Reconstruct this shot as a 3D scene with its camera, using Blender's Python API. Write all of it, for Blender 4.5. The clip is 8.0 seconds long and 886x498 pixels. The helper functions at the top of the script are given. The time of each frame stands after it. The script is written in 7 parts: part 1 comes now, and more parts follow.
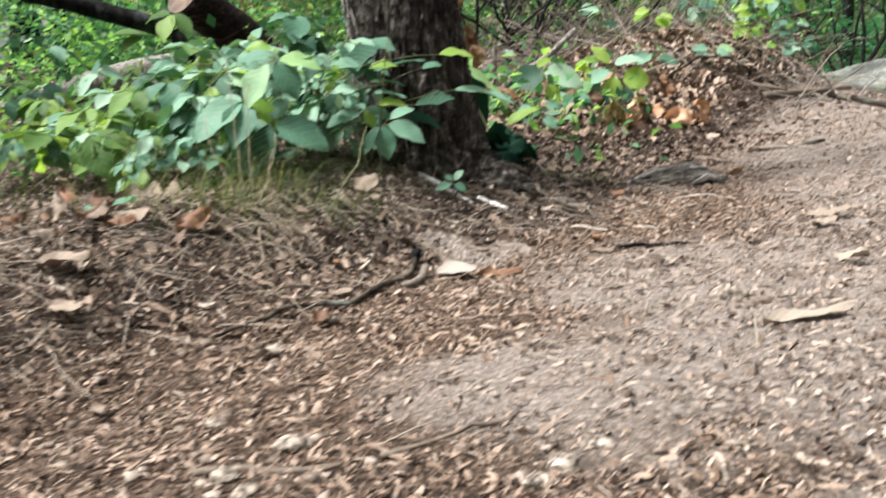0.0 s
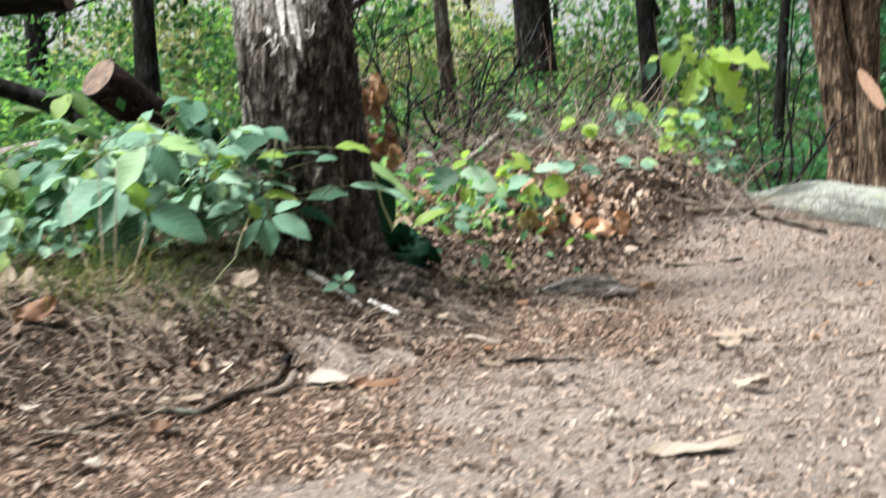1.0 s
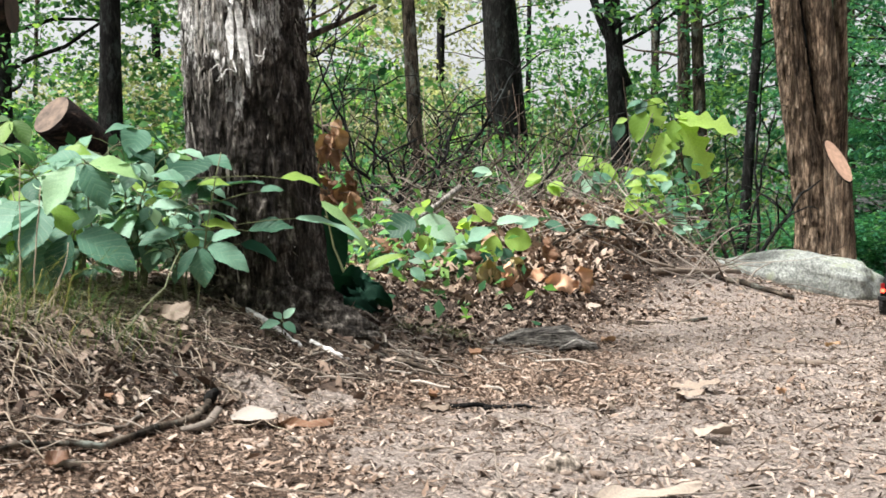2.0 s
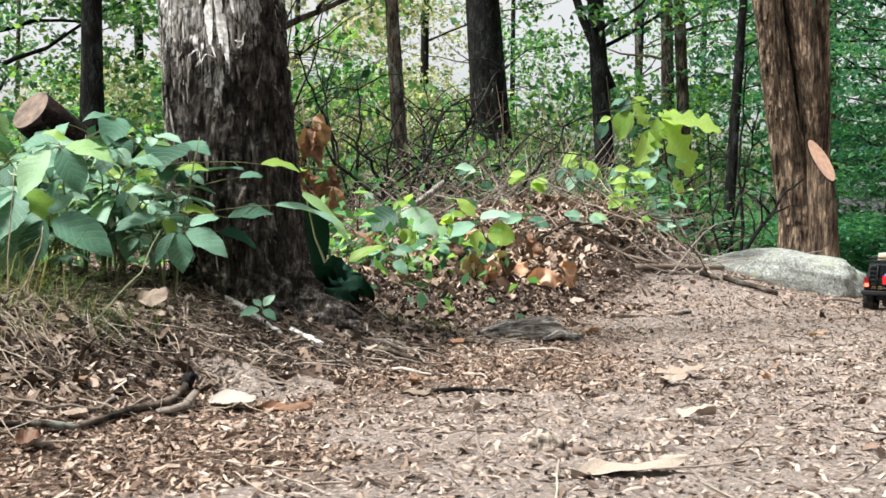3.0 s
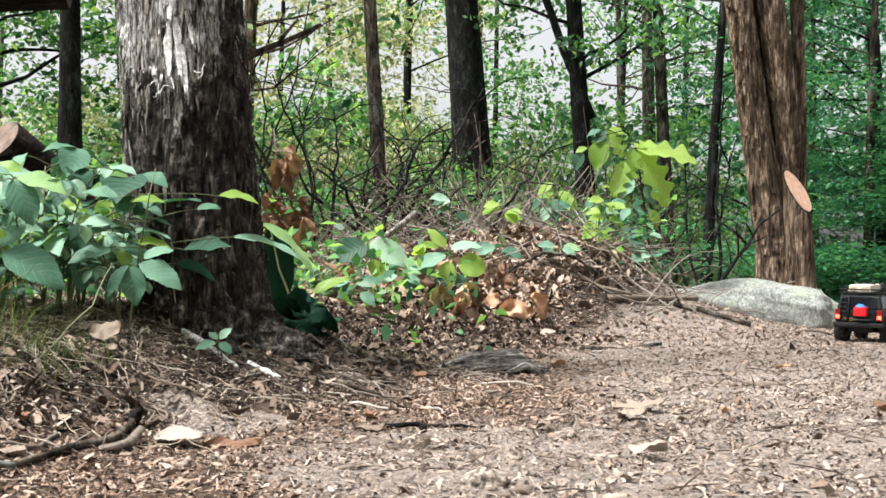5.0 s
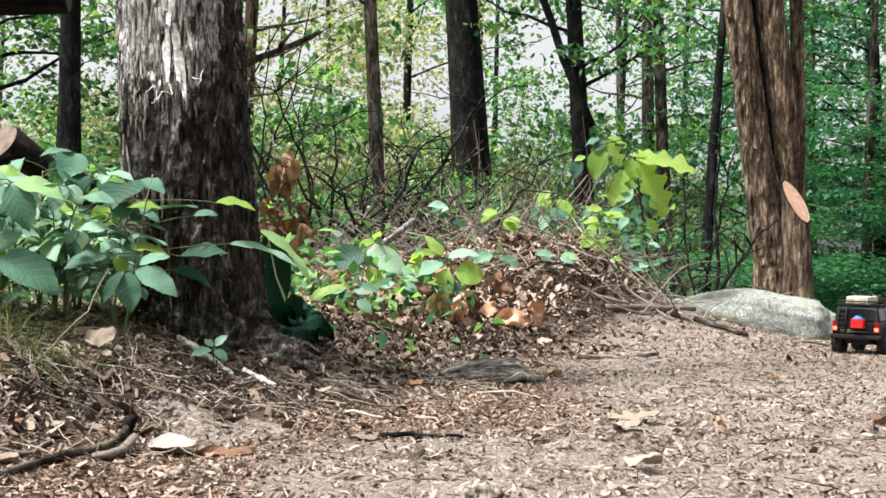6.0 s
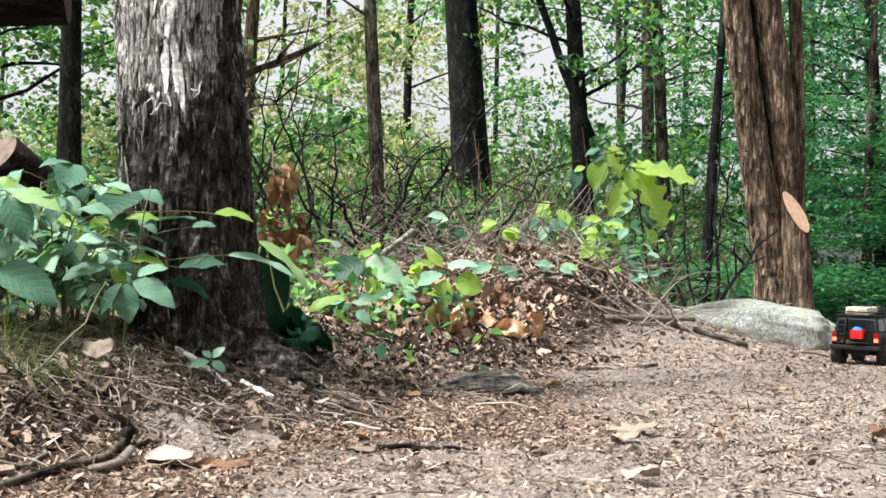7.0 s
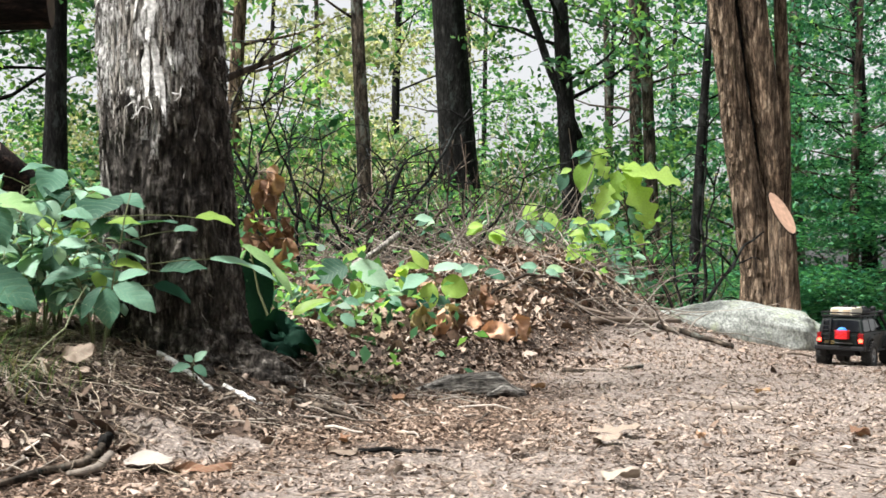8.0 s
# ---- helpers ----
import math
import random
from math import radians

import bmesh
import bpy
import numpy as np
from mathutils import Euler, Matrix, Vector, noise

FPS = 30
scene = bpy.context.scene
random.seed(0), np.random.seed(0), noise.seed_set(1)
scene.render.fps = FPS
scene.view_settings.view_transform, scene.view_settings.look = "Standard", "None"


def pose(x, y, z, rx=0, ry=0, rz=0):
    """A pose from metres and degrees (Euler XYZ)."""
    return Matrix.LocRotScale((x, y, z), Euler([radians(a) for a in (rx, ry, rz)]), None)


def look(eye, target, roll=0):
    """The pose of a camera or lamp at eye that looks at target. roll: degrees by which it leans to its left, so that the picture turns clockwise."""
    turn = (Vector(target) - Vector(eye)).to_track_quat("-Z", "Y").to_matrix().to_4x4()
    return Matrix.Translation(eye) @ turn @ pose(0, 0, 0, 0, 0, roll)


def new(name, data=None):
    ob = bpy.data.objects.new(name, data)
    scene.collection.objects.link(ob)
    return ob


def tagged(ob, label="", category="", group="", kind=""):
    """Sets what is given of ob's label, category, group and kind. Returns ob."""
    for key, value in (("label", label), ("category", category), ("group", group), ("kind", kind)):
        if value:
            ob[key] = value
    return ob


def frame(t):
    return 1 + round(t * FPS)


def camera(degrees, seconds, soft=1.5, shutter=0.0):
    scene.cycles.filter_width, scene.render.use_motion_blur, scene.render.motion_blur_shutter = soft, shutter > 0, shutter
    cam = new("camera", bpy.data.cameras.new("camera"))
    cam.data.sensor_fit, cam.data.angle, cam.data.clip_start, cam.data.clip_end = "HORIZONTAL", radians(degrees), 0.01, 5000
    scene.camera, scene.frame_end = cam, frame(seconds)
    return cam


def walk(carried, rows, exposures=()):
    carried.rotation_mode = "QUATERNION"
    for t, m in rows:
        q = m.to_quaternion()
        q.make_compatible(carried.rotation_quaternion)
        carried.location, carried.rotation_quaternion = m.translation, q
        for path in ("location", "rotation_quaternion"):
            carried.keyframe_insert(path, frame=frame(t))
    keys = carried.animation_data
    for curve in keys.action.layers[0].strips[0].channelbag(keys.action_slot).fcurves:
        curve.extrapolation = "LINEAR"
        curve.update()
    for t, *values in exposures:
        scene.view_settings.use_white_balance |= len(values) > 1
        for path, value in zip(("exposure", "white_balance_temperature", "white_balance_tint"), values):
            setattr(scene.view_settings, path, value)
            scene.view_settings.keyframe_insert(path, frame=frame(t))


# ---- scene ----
cam = camera(43.9, 8.0, soft=1.6, shutter=0.8)
PATH = [
    (0, (0.027, -0.067, 0.371), (-0.026, 1.902, 0.024), -5.3),
    (0.5, (0.081, 0.009, 0.364), (0.083, 1.989, 0.083), -4.1),
    (1, (0.137, 0.092, 0.347), (0.204, 2.084, 0.177), -2.1),
    (1.5, (0.175, 0.172, 0.313), (0.275, 2.168, 0.241), -0.7),
    (3, (0.19, 0.239, 0.234), (0.343, 2.233, 0.2), -0.3),
    (3.5, (0.214, 0.249, 0.243), (0.367, 2.243, 0.215), -0.5),
    (4, (0.225, 0.256, 0.243), (0.38, 2.25, 0.231), -0.7),
    (4.5, (0.238, 0.251, 0.239), (0.406, 2.243, 0.246), -0.6),
    (6, (0.249, 0.255, 0.246), (0.43, 2.246, 0.276), 0.3),
    (6.5, (0.248, 0.255, 0.245), (0.425, 2.247, 0.284), 0.4),
    (7, (0.254, 0.255, 0.249), (0.434, 2.247, 0.297), 0.3),
    (7.5, (0.254, 0.257, 0.25), (0.443, 2.247, 0.305), 0.1),
    (8, (0.27, 0.255, 0.249), (0.468, 2.244, 0.302), -0.0),
]
walk(cam, [(t, look(eye, target, roll)) for t, eye, target, roll in PATH], exposures=[(0, 0.93), (1, 1.02), (1.5, 1.01), (3, 1.03), (8, 1.09)])


# ---- world and light ----
def make_world():
    w = bpy.data.worlds.new("overcast_sky")
    scene.world = w
    w.use_nodes = True
    nt = w.node_tree
    bg = nt.nodes["Background"]
    sky = nt.nodes.new("ShaderNodeTexSky")
    sky.sky_type, sky.sun_disc = "NISHITA", False
    sky.sun_elevation, sky.sun_rotation = radians(62), radians(-111)
    sky.air_density, sky.dust_density, sky.ozone_density = 1.0, 4.0, 1.0
    hsv = nt.nodes.new("ShaderNodeHueSaturation")
    hsv.inputs["Saturation"].default_value = 0.12
    nt.links.new(sky.outputs[0], hsv.inputs["Color"])
    nt.links.new(hsv.outputs[0], bg.inputs["Color"])
    bg.inputs["Strength"].default_value = 0.115


make_world()
sun = new("sun", bpy.data.lights.new("sun", "SUN"))
sun.data.energy, sun.data.angle, sun.data.color = 4.9, radians(13), (0.985, 0.975, 0.938)
sun.matrix_world = look((-4.0, -1.5, 8.0), (0, 0, 0))


# ---- materials ----
def material(name, rough=0.8):
    m = bpy.data.materials.new(name)
    m.use_nodes = True
    b = m.node_tree.nodes["Principled BSDF"]
    b.inputs["Roughness"].default_value = rough
    b.inputs["Specular IOR Level"].default_value = 0.15
    return m, m.node_tree, b


def ramp_node(nt, source, stops):
    r = nt.nodes.new("ShaderNodeValToRGB")
    el = r.color_ramp.elements
    while len(el) < len(stops):
        el.new(0.5)
    for e, (p, c) in zip(el, stops):
        e.position, e.color = p, (*c, 1)
    nt.links.new(source, r.inputs[0])
    return r.outputs[0]


def noise_node(nt, scale, detail=5.0, vec=None, rough=0.6):
    n = nt.nodes.new("ShaderNodeTexNoise")
    n.inputs["Scale"].default_value, n.inputs["Detail"].default_value, n.inputs["Roughness"].default_value = scale, detail, rough
    if vec is not None:
        nt.links.new(vec, n.inputs["Vector"])
    return n.outputs["Fac"]


def stretched(nt, sx, sy, sz, kind="Object"):
    tc, mp = nt.nodes.new("ShaderNodeTexCoord"), nt.nodes.new("ShaderNodeMapping")
    mp.inputs["Scale"].default_value = (sx, sy, sz)
    nt.links.new(tc.outputs[kind], mp.inputs["Vector"])
    return mp.outputs[0]


def mixed(nt, fac, a, b, blend="MIX"):
    m = nt.nodes.new("ShaderNodeMix")
    m.data_type, m.blend_type = "RGBA", blend
    for sock, v in ((m.inputs[0], fac), (m.inputs[6], a), (m.inputs[7], b)):
        if isinstance(v, (int, float)):
            sock.default_value = v
        elif isinstance(v, tuple):
            sock.default_value = (*v, 1)
        else:
            nt.links.new(v, sock)
    return m.outputs[2]


def bumped(nt, b, height, strength=0.5, distance=0.01):
    n = nt.nodes.new("ShaderNodeBump")
    n.inputs["Strength"].default_value, n.inputs["Distance"].default_value = strength, distance
    nt.links.new(height, n.inputs["Height"])
    nt.links.new(n.outputs[0], b.inputs["Normal"])


def mat_ground():
    """Sandy trail soil with grey dusty patches, turning into dark humus on the bank."""
    m, nt, b = material("forest_soil", 0.95)
    v = stretched(nt, 1, 1, 1)
    big, fine, mid = noise_node(nt, 1.9, 4, v), noise_node(nt, 48, 11, v, 0.86), noise_node(nt, 5.5, 5, v, 0.65)
    sand = ramp_node(nt, fine, [(0.38, (0.075, 0.052, 0.040)), (0.52, (0.30, 0.208, 0.156)), (0.66, (0.52, 0.40, 0.325))])
    dust = ramp_node(nt, fine, [(0.34, (0.28, 0.216, 0.185)), (0.46, (0.55, 0.463, 0.41)), (0.66, (0.68, 0.597, 0.547))])
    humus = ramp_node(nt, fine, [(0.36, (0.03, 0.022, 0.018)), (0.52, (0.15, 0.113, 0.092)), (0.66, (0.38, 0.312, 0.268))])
    du = nt.nodes.new("ShaderNodeAttribute")
    du.attribute_name = "dust"
    both = nt.nodes.new("ShaderNodeMath")
    both.operation = "ADD"
    nt.links.new(du.outputs["Fac"], both.inputs[0])
    nt.links.new(mid, both.inputs[1])
    f = ramp_node(nt, both.outputs[0], [(0.62, (0, 0, 0)), (1.1, (1, 1, 1))])
    c = mixed(nt, f, sand, dust)
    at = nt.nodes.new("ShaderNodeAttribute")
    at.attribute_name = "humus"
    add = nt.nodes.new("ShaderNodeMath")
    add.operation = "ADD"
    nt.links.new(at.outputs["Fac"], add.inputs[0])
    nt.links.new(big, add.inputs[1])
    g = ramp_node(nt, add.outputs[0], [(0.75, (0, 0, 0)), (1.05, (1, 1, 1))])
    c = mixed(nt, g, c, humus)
    plain = mixed(nt, 1.0, c, (0.56, 0.55, 0.545), "MULTIPLY")
    # crumbs: cells of two sizes, each with its own tone, dark in the joints
    warp = nt.nodes.new("ShaderNodeVectorMath")
    warp.operation = "MULTIPLY_ADD"
    wn = nt.nodes.new("ShaderNodeTexNoise")
    wn.inputs["Scale"].default_value = 90
    nt.links.new(v, wn.inputs["Vector"])
    nt.links.new(wn.outputs["Color"], warp.inputs[0])
    warp.inputs[1].default_value = (0.012, 0.012, 0.012)
    nt.links.new(v, warp.inputs[2])
    heights = []
    for scale, gap in ((115, 0.36), (270, 0.5)):
        vo = nt.nodes.new("ShaderNodeTexVoronoi")
        vo.inputs["Scale"].default_value = scale
        nt.links.new(warp.outputs[0], vo.inputs["Vector"])
        tone = ramp_node(nt, vo.outputs["Color"], [(0.2, (0.62, 0.60, 0.58)), (0.5, (1.0, 1.0, 1.0)), (0.8, (1.22, 1.20, 1.18))])
        joint = ramp_node(nt, vo.outputs["Distance"], [(0.28, (1.06, 1.06, 1.06)), (0.62, (gap, gap, gap))])
        c = mixed(nt, 1.0, mixed(nt, 1.0, c, tone, "MULTIPLY"), joint, "MULTIPLY")
        heights.append(vo.outputs["Distance"])
    trodden = nt.nodes.new("ShaderNodeMath")
    trodden.operation = "MULTIPLY"
    trodden.inputs[1].default_value = 0.6
    nt.links.new(f, trodden.inputs[0])
    nt.links.new(mixed(nt, trodden.outputs[0], c, plain), b.inputs["Base Color"])
    sink = nt.nodes.new("ShaderNodeMath")
    sink.operation = "SUBTRACT"
    nt.links.new(fine, sink.inputs[0])
    nt.links.new(heights[0], sink.inputs[1])
    bumped(nt, b, sink.outputs[0], 0.9, 0.010)
    return m


def mat_litter(name, stops, rough=0.8):
    """Dry fragments: one colour per piece, with a little grain."""
    m, nt, b = material(name, rough)
    g = nt.nodes.new("ShaderNodeNewGeometry")
    base = ramp_node(nt, g.outputs["Random Per Island"], stops)
    grain = ramp_node(nt, noise_node(nt, 130, 4, stretched(nt, 1, 1, 1)), [(0.25, (0.55, 0.55, 0.55)), (0.7, (1.15, 1.1, 1.05))])
    nt.links.new(mixed(nt, 1.0, base, grain, "MULTIPLY"), b.inputs["Base Color"])
    return m


def mat_bark(name, dark, mid, pale, sx=26.0, sz=3.0, bump=0.8, lichen=None, patch=9.0, along="z", bare=None, rub=1.0, plates=None):
    """Bark or stone: fibres along one axis at two scales, broad stains, and patches of lichen or bared wood."""
    m, nt, b = material(name, 0.92)
    axes = {"z": (1, 1, 0), "x": (0, 1, 1)}[along]
    v = stretched(nt, *[sx if k else sz for k in axes])
    fine = stretched(nt, *[sx * 3.2 if k else sz * 2.0 for k in axes])
    n1, n3 = noise_node(nt, 1.0, 6, v, 0.7), noise_node(nt, 1.0, 4, fine, 0.6)
    n2 = noise_node(nt, 3.0, 5, stretched(nt, 1, 1, 1))
    c = ramp_node(nt, n1, [(0.36, dark), (0.52, mid), (0.66, pale)])
    g = ramp_node(nt, n3, [(0.40, (0.28, 0.28, 0.28)), (0.60, (1.5, 1.48, 1.45))])
    c = mixed(nt, rub, c, g, "MULTIPLY")
    d = ramp_node(nt, n2, [(0.35, (0.65, 0.63, 0.61)), (0.65, (1.1, 1.08, 1.05))])
    c = mixed(nt, 1.0, c, d, "MULTIPLY")
    cell = None
    if plates:
        warp = nt.nodes.new("ShaderNodeVectorMath")
        warp.operation = "MULTIPLY_ADD"
        wn = nt.nodes.new("ShaderNodeTexNoise")
        wn.inputs["Scale"].default_value = 22
        wn.inputs["Detail"].default_value = 4
        nt.links.new(stretched(nt, 1, 1, 0.6), wn.inputs["Vector"])
        nt.links.new(wn.outputs["Color"], warp.inputs[0])
        warp.inputs[1].default_value = (1.3, 1.3, 1.3)
        nt.links.new(stretched(nt, plates[0], plates[0], plates[1]), warp.inputs[2])
        vo = nt.nodes.new("ShaderNodeTexVoronoi")
        vo.inputs["Scale"].default_value = 1.0
        nt.links.new(warp.outputs[0], vo.inputs["Vector"])
        tone = ramp_node(nt, vo.outputs["Color"], [(0.15, (0.55, 0.53, 0.51)), (0.6, (1.05, 1.04, 1.03)), (0.85, (1.75, 1.72, 1.68))])
        joint = ramp_node(nt, vo.outputs["Distance"], [(0.35, (1.1, 1.1, 1.1)), (0.75, (0.30, 0.29, 0.28))])
        c = mixed(nt, 0.85, mixed(nt, 0.8, c, tone, "MULTIPLY"), joint, "MULTIPLY")
        cell = vo.outputs["Distance"]
    if lichen:
        f = ramp_node(nt, noise_node(nt, patch, 6, stretched(nt, 1, 1, 0.5), 0.75), [(0.54, (0, 0, 0)), (0.64, (1, 1, 1))])
        c = mixed(nt, f, c, lichen)
    if bare:
        at = nt.nodes.new("ShaderNodeAttribute")
        at.attribute_name = "bare"
        w = ramp_node(nt, n3, [(0.40, (0.07, 0.062, 0.057)), (0.5, bare), (0.60, tuple(min(0.8, 1.9 * k) for k in bare))])
        mul = nt.nodes.new("ShaderNodeMath")
        mul.operation = "MULTIPLY_ADD"
        mul.inputs[1].default_value = 1.0
        mul.inputs[2].default_value = -0.5
        nt.links.new(n1, mul.inputs[0])
        add = nt.nodes.new("ShaderNodeMath")
        add.operation = "ADD"
        nt.links.new(mul.outputs[0], add.inputs[0])
        nt.links.new(at.outputs["Fac"], add.inputs[1])
        c = mixed(nt, ramp_node(nt, add.outputs[0], [(0.46, (0, 0, 0)), (0.56, (1, 1, 1))]), c, w)
    nt.links.new(c, b.inputs["Base Color"])
    hgt = nt.nodes.new("ShaderNodeMath")
    hgt.operation = "MULTIPLY_ADD"
    hgt.inputs[1].default_value = 0.6
    nt.links.new(n3, hgt.inputs[0])
    nt.links.new(n1, hgt.inputs[2])
    if cell is not None:
        deep = nt.nodes.new("ShaderNodeMath")
        deep.operation = "SUBTRACT"
        nt.links.new(hgt.outputs[0], deep.inputs[0])
        nt.links.new(cell, deep.inputs[1])
        hgt = deep
    bumped(nt, b, hgt.outputs[0], bump, 0.012)
    return m


def mat_leaf(name, stops, per="object", trans=0.35, rough=0.45, veins=True):
    """Leaf blade: colour per leaf, veins along its own length, light passing through."""
    m, nt, b = material(name, rough)
    if per == "object":
        r = nt.nodes.new("ShaderNodeObjectInfo").outputs["Random"]
    else:
        r = nt.nodes.new("ShaderNodeNewGeometry").outputs["Random Per Island"]
    c = ramp_node(nt, r, stops)
    c = mixed(nt, 1.0, c, ramp_node(nt, noise_node(nt, 45, 3, stretched(nt, 1, 1, 1)), [(0.3, (0.75, 0.78, 0.75)), (0.7, (1.12, 1.1, 1.05))]), "MULTIPLY")
    if veins:
        uv = nt.nodes.new("ShaderNodeTexCoord").outputs["UV"]
        w = nt.nodes.new("ShaderNodeTexWave")
        w.wave_type, w.bands_direction = "BANDS", "X"
        w.inputs["Scale"].default_value, w.inputs["Distortion"].default_value = 2.2, 0.5
        nt.links.new(uv, w.inputs["Vector"])
        f = ramp_node(nt, w.outputs["Fac"], [(0.0, (1.0, 1.0, 1.0)), (0.10, (0, 0, 0))])
        half = nt.nodes.new("ShaderNodeMath")
        half.operation = "MULTIPLY"
        half.inputs[1].default_value = 0.2
        nt.links.new(f, half.inputs[0])
        pale = mixed(nt, 0.5, c, (0.5, 0.6, 0.4))
        c = mixed(nt, half.outputs[0], c, pale)
        bumped(nt, b, w.outputs["Fac"], 0.12, 0.002)
    nt.links.new(c, b.inputs["Base Color"])
    b.inputs["Specular IOR Level"].default_value = 0.3
    if trans:
        t, mx = nt.nodes.new("ShaderNodeBsdfTranslucent"), nt.nodes.new("ShaderNodeMixShader")
        warm = mixed(nt, 1.0, c, (1.25, 1.25, 0.6), "MULTIPLY")
        nt.links.new(warm, t.inputs["Color"])
        mx.inputs[0].default_value = trans
        out = nt.nodes["Material Output"]
        nt.links.new(b.outputs[0], mx.inputs[1])
        nt.links.new(t.outputs[0], mx.inputs[2])
        nt.links.new(mx.outputs[0], out.inputs["Surface"])
    return m


def mat_plain(name, color, rough=0.5, metal=0.0, grain=0.15, scale=40.0, coat=0.0, spec=0.5):
    m, nt, b = material(name, rough)
    n = noise_node(nt, scale, 5, stretched(nt, 1, 1, 1))
    lo, hi = tuple(c * (1 - grain) for c in color), tuple(min(1, c * (1 + grain)) for c in color)
    nt.links.new(ramp_node(nt, n, [(0.3, lo), (0.7, hi)]), b.inputs["Base Color"])
    b.inputs["Specular IOR Level"].default_value = spec
    b.inputs["Metallic"].default_value = metal
    b.inputs["Coat Weight"].default_value = coat
    return m


def mat_glow(name, color, strength):
    m, nt, b = material(name, 0.3)
    b.inputs["Base Color"].default_value = (*color, 1)
    b.inputs["Emission Color"].default_value = (*color, 1)
    b.inputs["Emission Strength"].default_value = strength
    return m


SOIL = mat_ground()
CHIPS = mat_litter("wood_chips", [(0.0, (0.03, 0.020, 0.015)), (0.22, (0.13, 0.088, 0.065)), (0.5, (0.29, 0.212, 0.165)), (0.85, (0.37, 0.288, 0.237)), (1.0, (0.46, 0.385, 0.335))])
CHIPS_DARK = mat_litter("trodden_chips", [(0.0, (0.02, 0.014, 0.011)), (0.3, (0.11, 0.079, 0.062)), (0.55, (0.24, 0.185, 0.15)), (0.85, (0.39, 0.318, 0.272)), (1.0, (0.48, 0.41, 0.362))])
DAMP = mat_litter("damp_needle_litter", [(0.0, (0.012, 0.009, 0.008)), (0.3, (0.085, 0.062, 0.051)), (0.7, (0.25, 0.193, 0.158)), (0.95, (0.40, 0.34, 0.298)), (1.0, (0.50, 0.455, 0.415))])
DRY = mat_litter("dry_leaf_litter", [(0.0, (0.03, 0.02, 0.015)), (0.25, (0.13, 0.085, 0.06)), (0.55, (0.34, 0.25, 0.19)), (0.9, (0.40, 0.32, 0.262)), (1.0, (0.43, 0.36, 0.31))], 0.65)
DRY_DARK = mat_litter("weathered_leaf_scraps", [(0.0, (0.018, 0.013, 0.011)), (0.4, (0.09, 0.064, 0.050)), (0.75, (0.21, 0.155, 0.123)), (1.0, (0.38, 0.315, 0.27))], 0.75)
TWIG = mat_litter("dead_twigs", [(0.0, (0.05, 0.038, 0.03)), (0.5, (0.14, 0.11, 0.09)), (1.0, (0.34, 0.30, 0.26))])
BARK_BIG = mat_bark("shaggy_grey_bark", (0.012, 0.010, 0.009), (0.068, 0.061, 0.056), (0.215, 0.203, 0.193), 62, 20, 1.0, bare=(0.29, 0.28, 0.27), rub=0.7, plates=(62, 17))
STRIP = mat_bark("peeling_bark_strip", (0.10, 0.092, 0.085), (0.25, 0.236, 0.222), (0.46, 0.445, 0.43), 90, 14, 0.5)
FIBRE = mat_plain("bleached_torn_fibre", (0.50, 0.485, 0.47), 0.85, 0, 0.6, 120)
STRIP_DULL = mat_litter("grey_brushwood", [(0.0, (0.06, 0.048, 0.04)), (0.5, (0.17, 0.145, 0.125)), (1.0, (0.38, 0.345, 0.31))])
STRAW = mat_litter("dry_straw_and_roots", [(0.0, (0.03, 0.022, 0.017)), (0.5, (0.13, 0.10, 0.078)), (0.85, (0.34, 0.29, 0.24)), (1.0, (0.52, 0.47, 0.42))])
STRAW_PALE = mat_litter("bleached_straw", [(0.0, (0.20, 0.155, 0.115)), (0.6, (0.36, 0.30, 0.235)), (1.0, (0.50, 0.44, 0.365))])
BARK_TAN = mat_bark("brown_flaky_bark", (0.028, 0.020, 0.015), (0.18, 0.131, 0.095), (0.40, 0.325, 0.255), 46, 6, 1.0, rub=0.7, plates=(30, 6))
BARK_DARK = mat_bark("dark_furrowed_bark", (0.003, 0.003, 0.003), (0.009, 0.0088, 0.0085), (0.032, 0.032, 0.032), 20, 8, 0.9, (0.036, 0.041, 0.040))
BARK_RED = mat_bark("dark_reddish_bark", (0.004, 0.003, 0.003), (0.014, 0.009, 0.008), (0.06, 0.036, 0.028), 24, 9, 0.9, along="x")
BARK_FAR = mat_bark("woodland_bark", (0.018, 0.015, 0.012), (0.062, 0.05, 0.04), (0.16, 0.135, 0.112), 14, 5, 0.7, (0.15, 0.16, 0.14))
CUT = mat_plain("fresh_sawn_wood", (0.43, 0.265, 0.185), 0.8, 0, 0.25, 30)
CUT_DARK = mat_plain("rotten_sawn_wood", (0.05, 0.026, 0.018), 0.85, 0, 0.6, 24)
CUT_OLD = mat_plain("weathered_sawn_wood", (0.115, 0.078, 0.056), 0.8, 0, 0.6, 24)
GREEN = mat_leaf("fresh_green_leaf", [(0.0, (0.020, 0.068, 0.043)), (0.3, (0.066, 0.165, 0.112)), (0.7, (0.165, 0.305, 0.225)), (0.93, (0.30, 0.44, 0.35)), (1.0, (0.25, 0.41, 0.16))], trans=0.28, rough=0.6)
LIME = mat_leaf("young_lime_leaf", [(0.0, (0.20, 0.36, 0.065)), (1.0, (0.38, 0.54, 0.14))], trans=0.55)
YOUNG = mat_leaf("yellow_green_leaf", [(0.0, (0.045, 0.11, 0.025)), (0.5, (0.13, 0.24, 0.06)), (1.0, (0.26, 0.38, 0.12))], trans=0.4, rough=0.6)
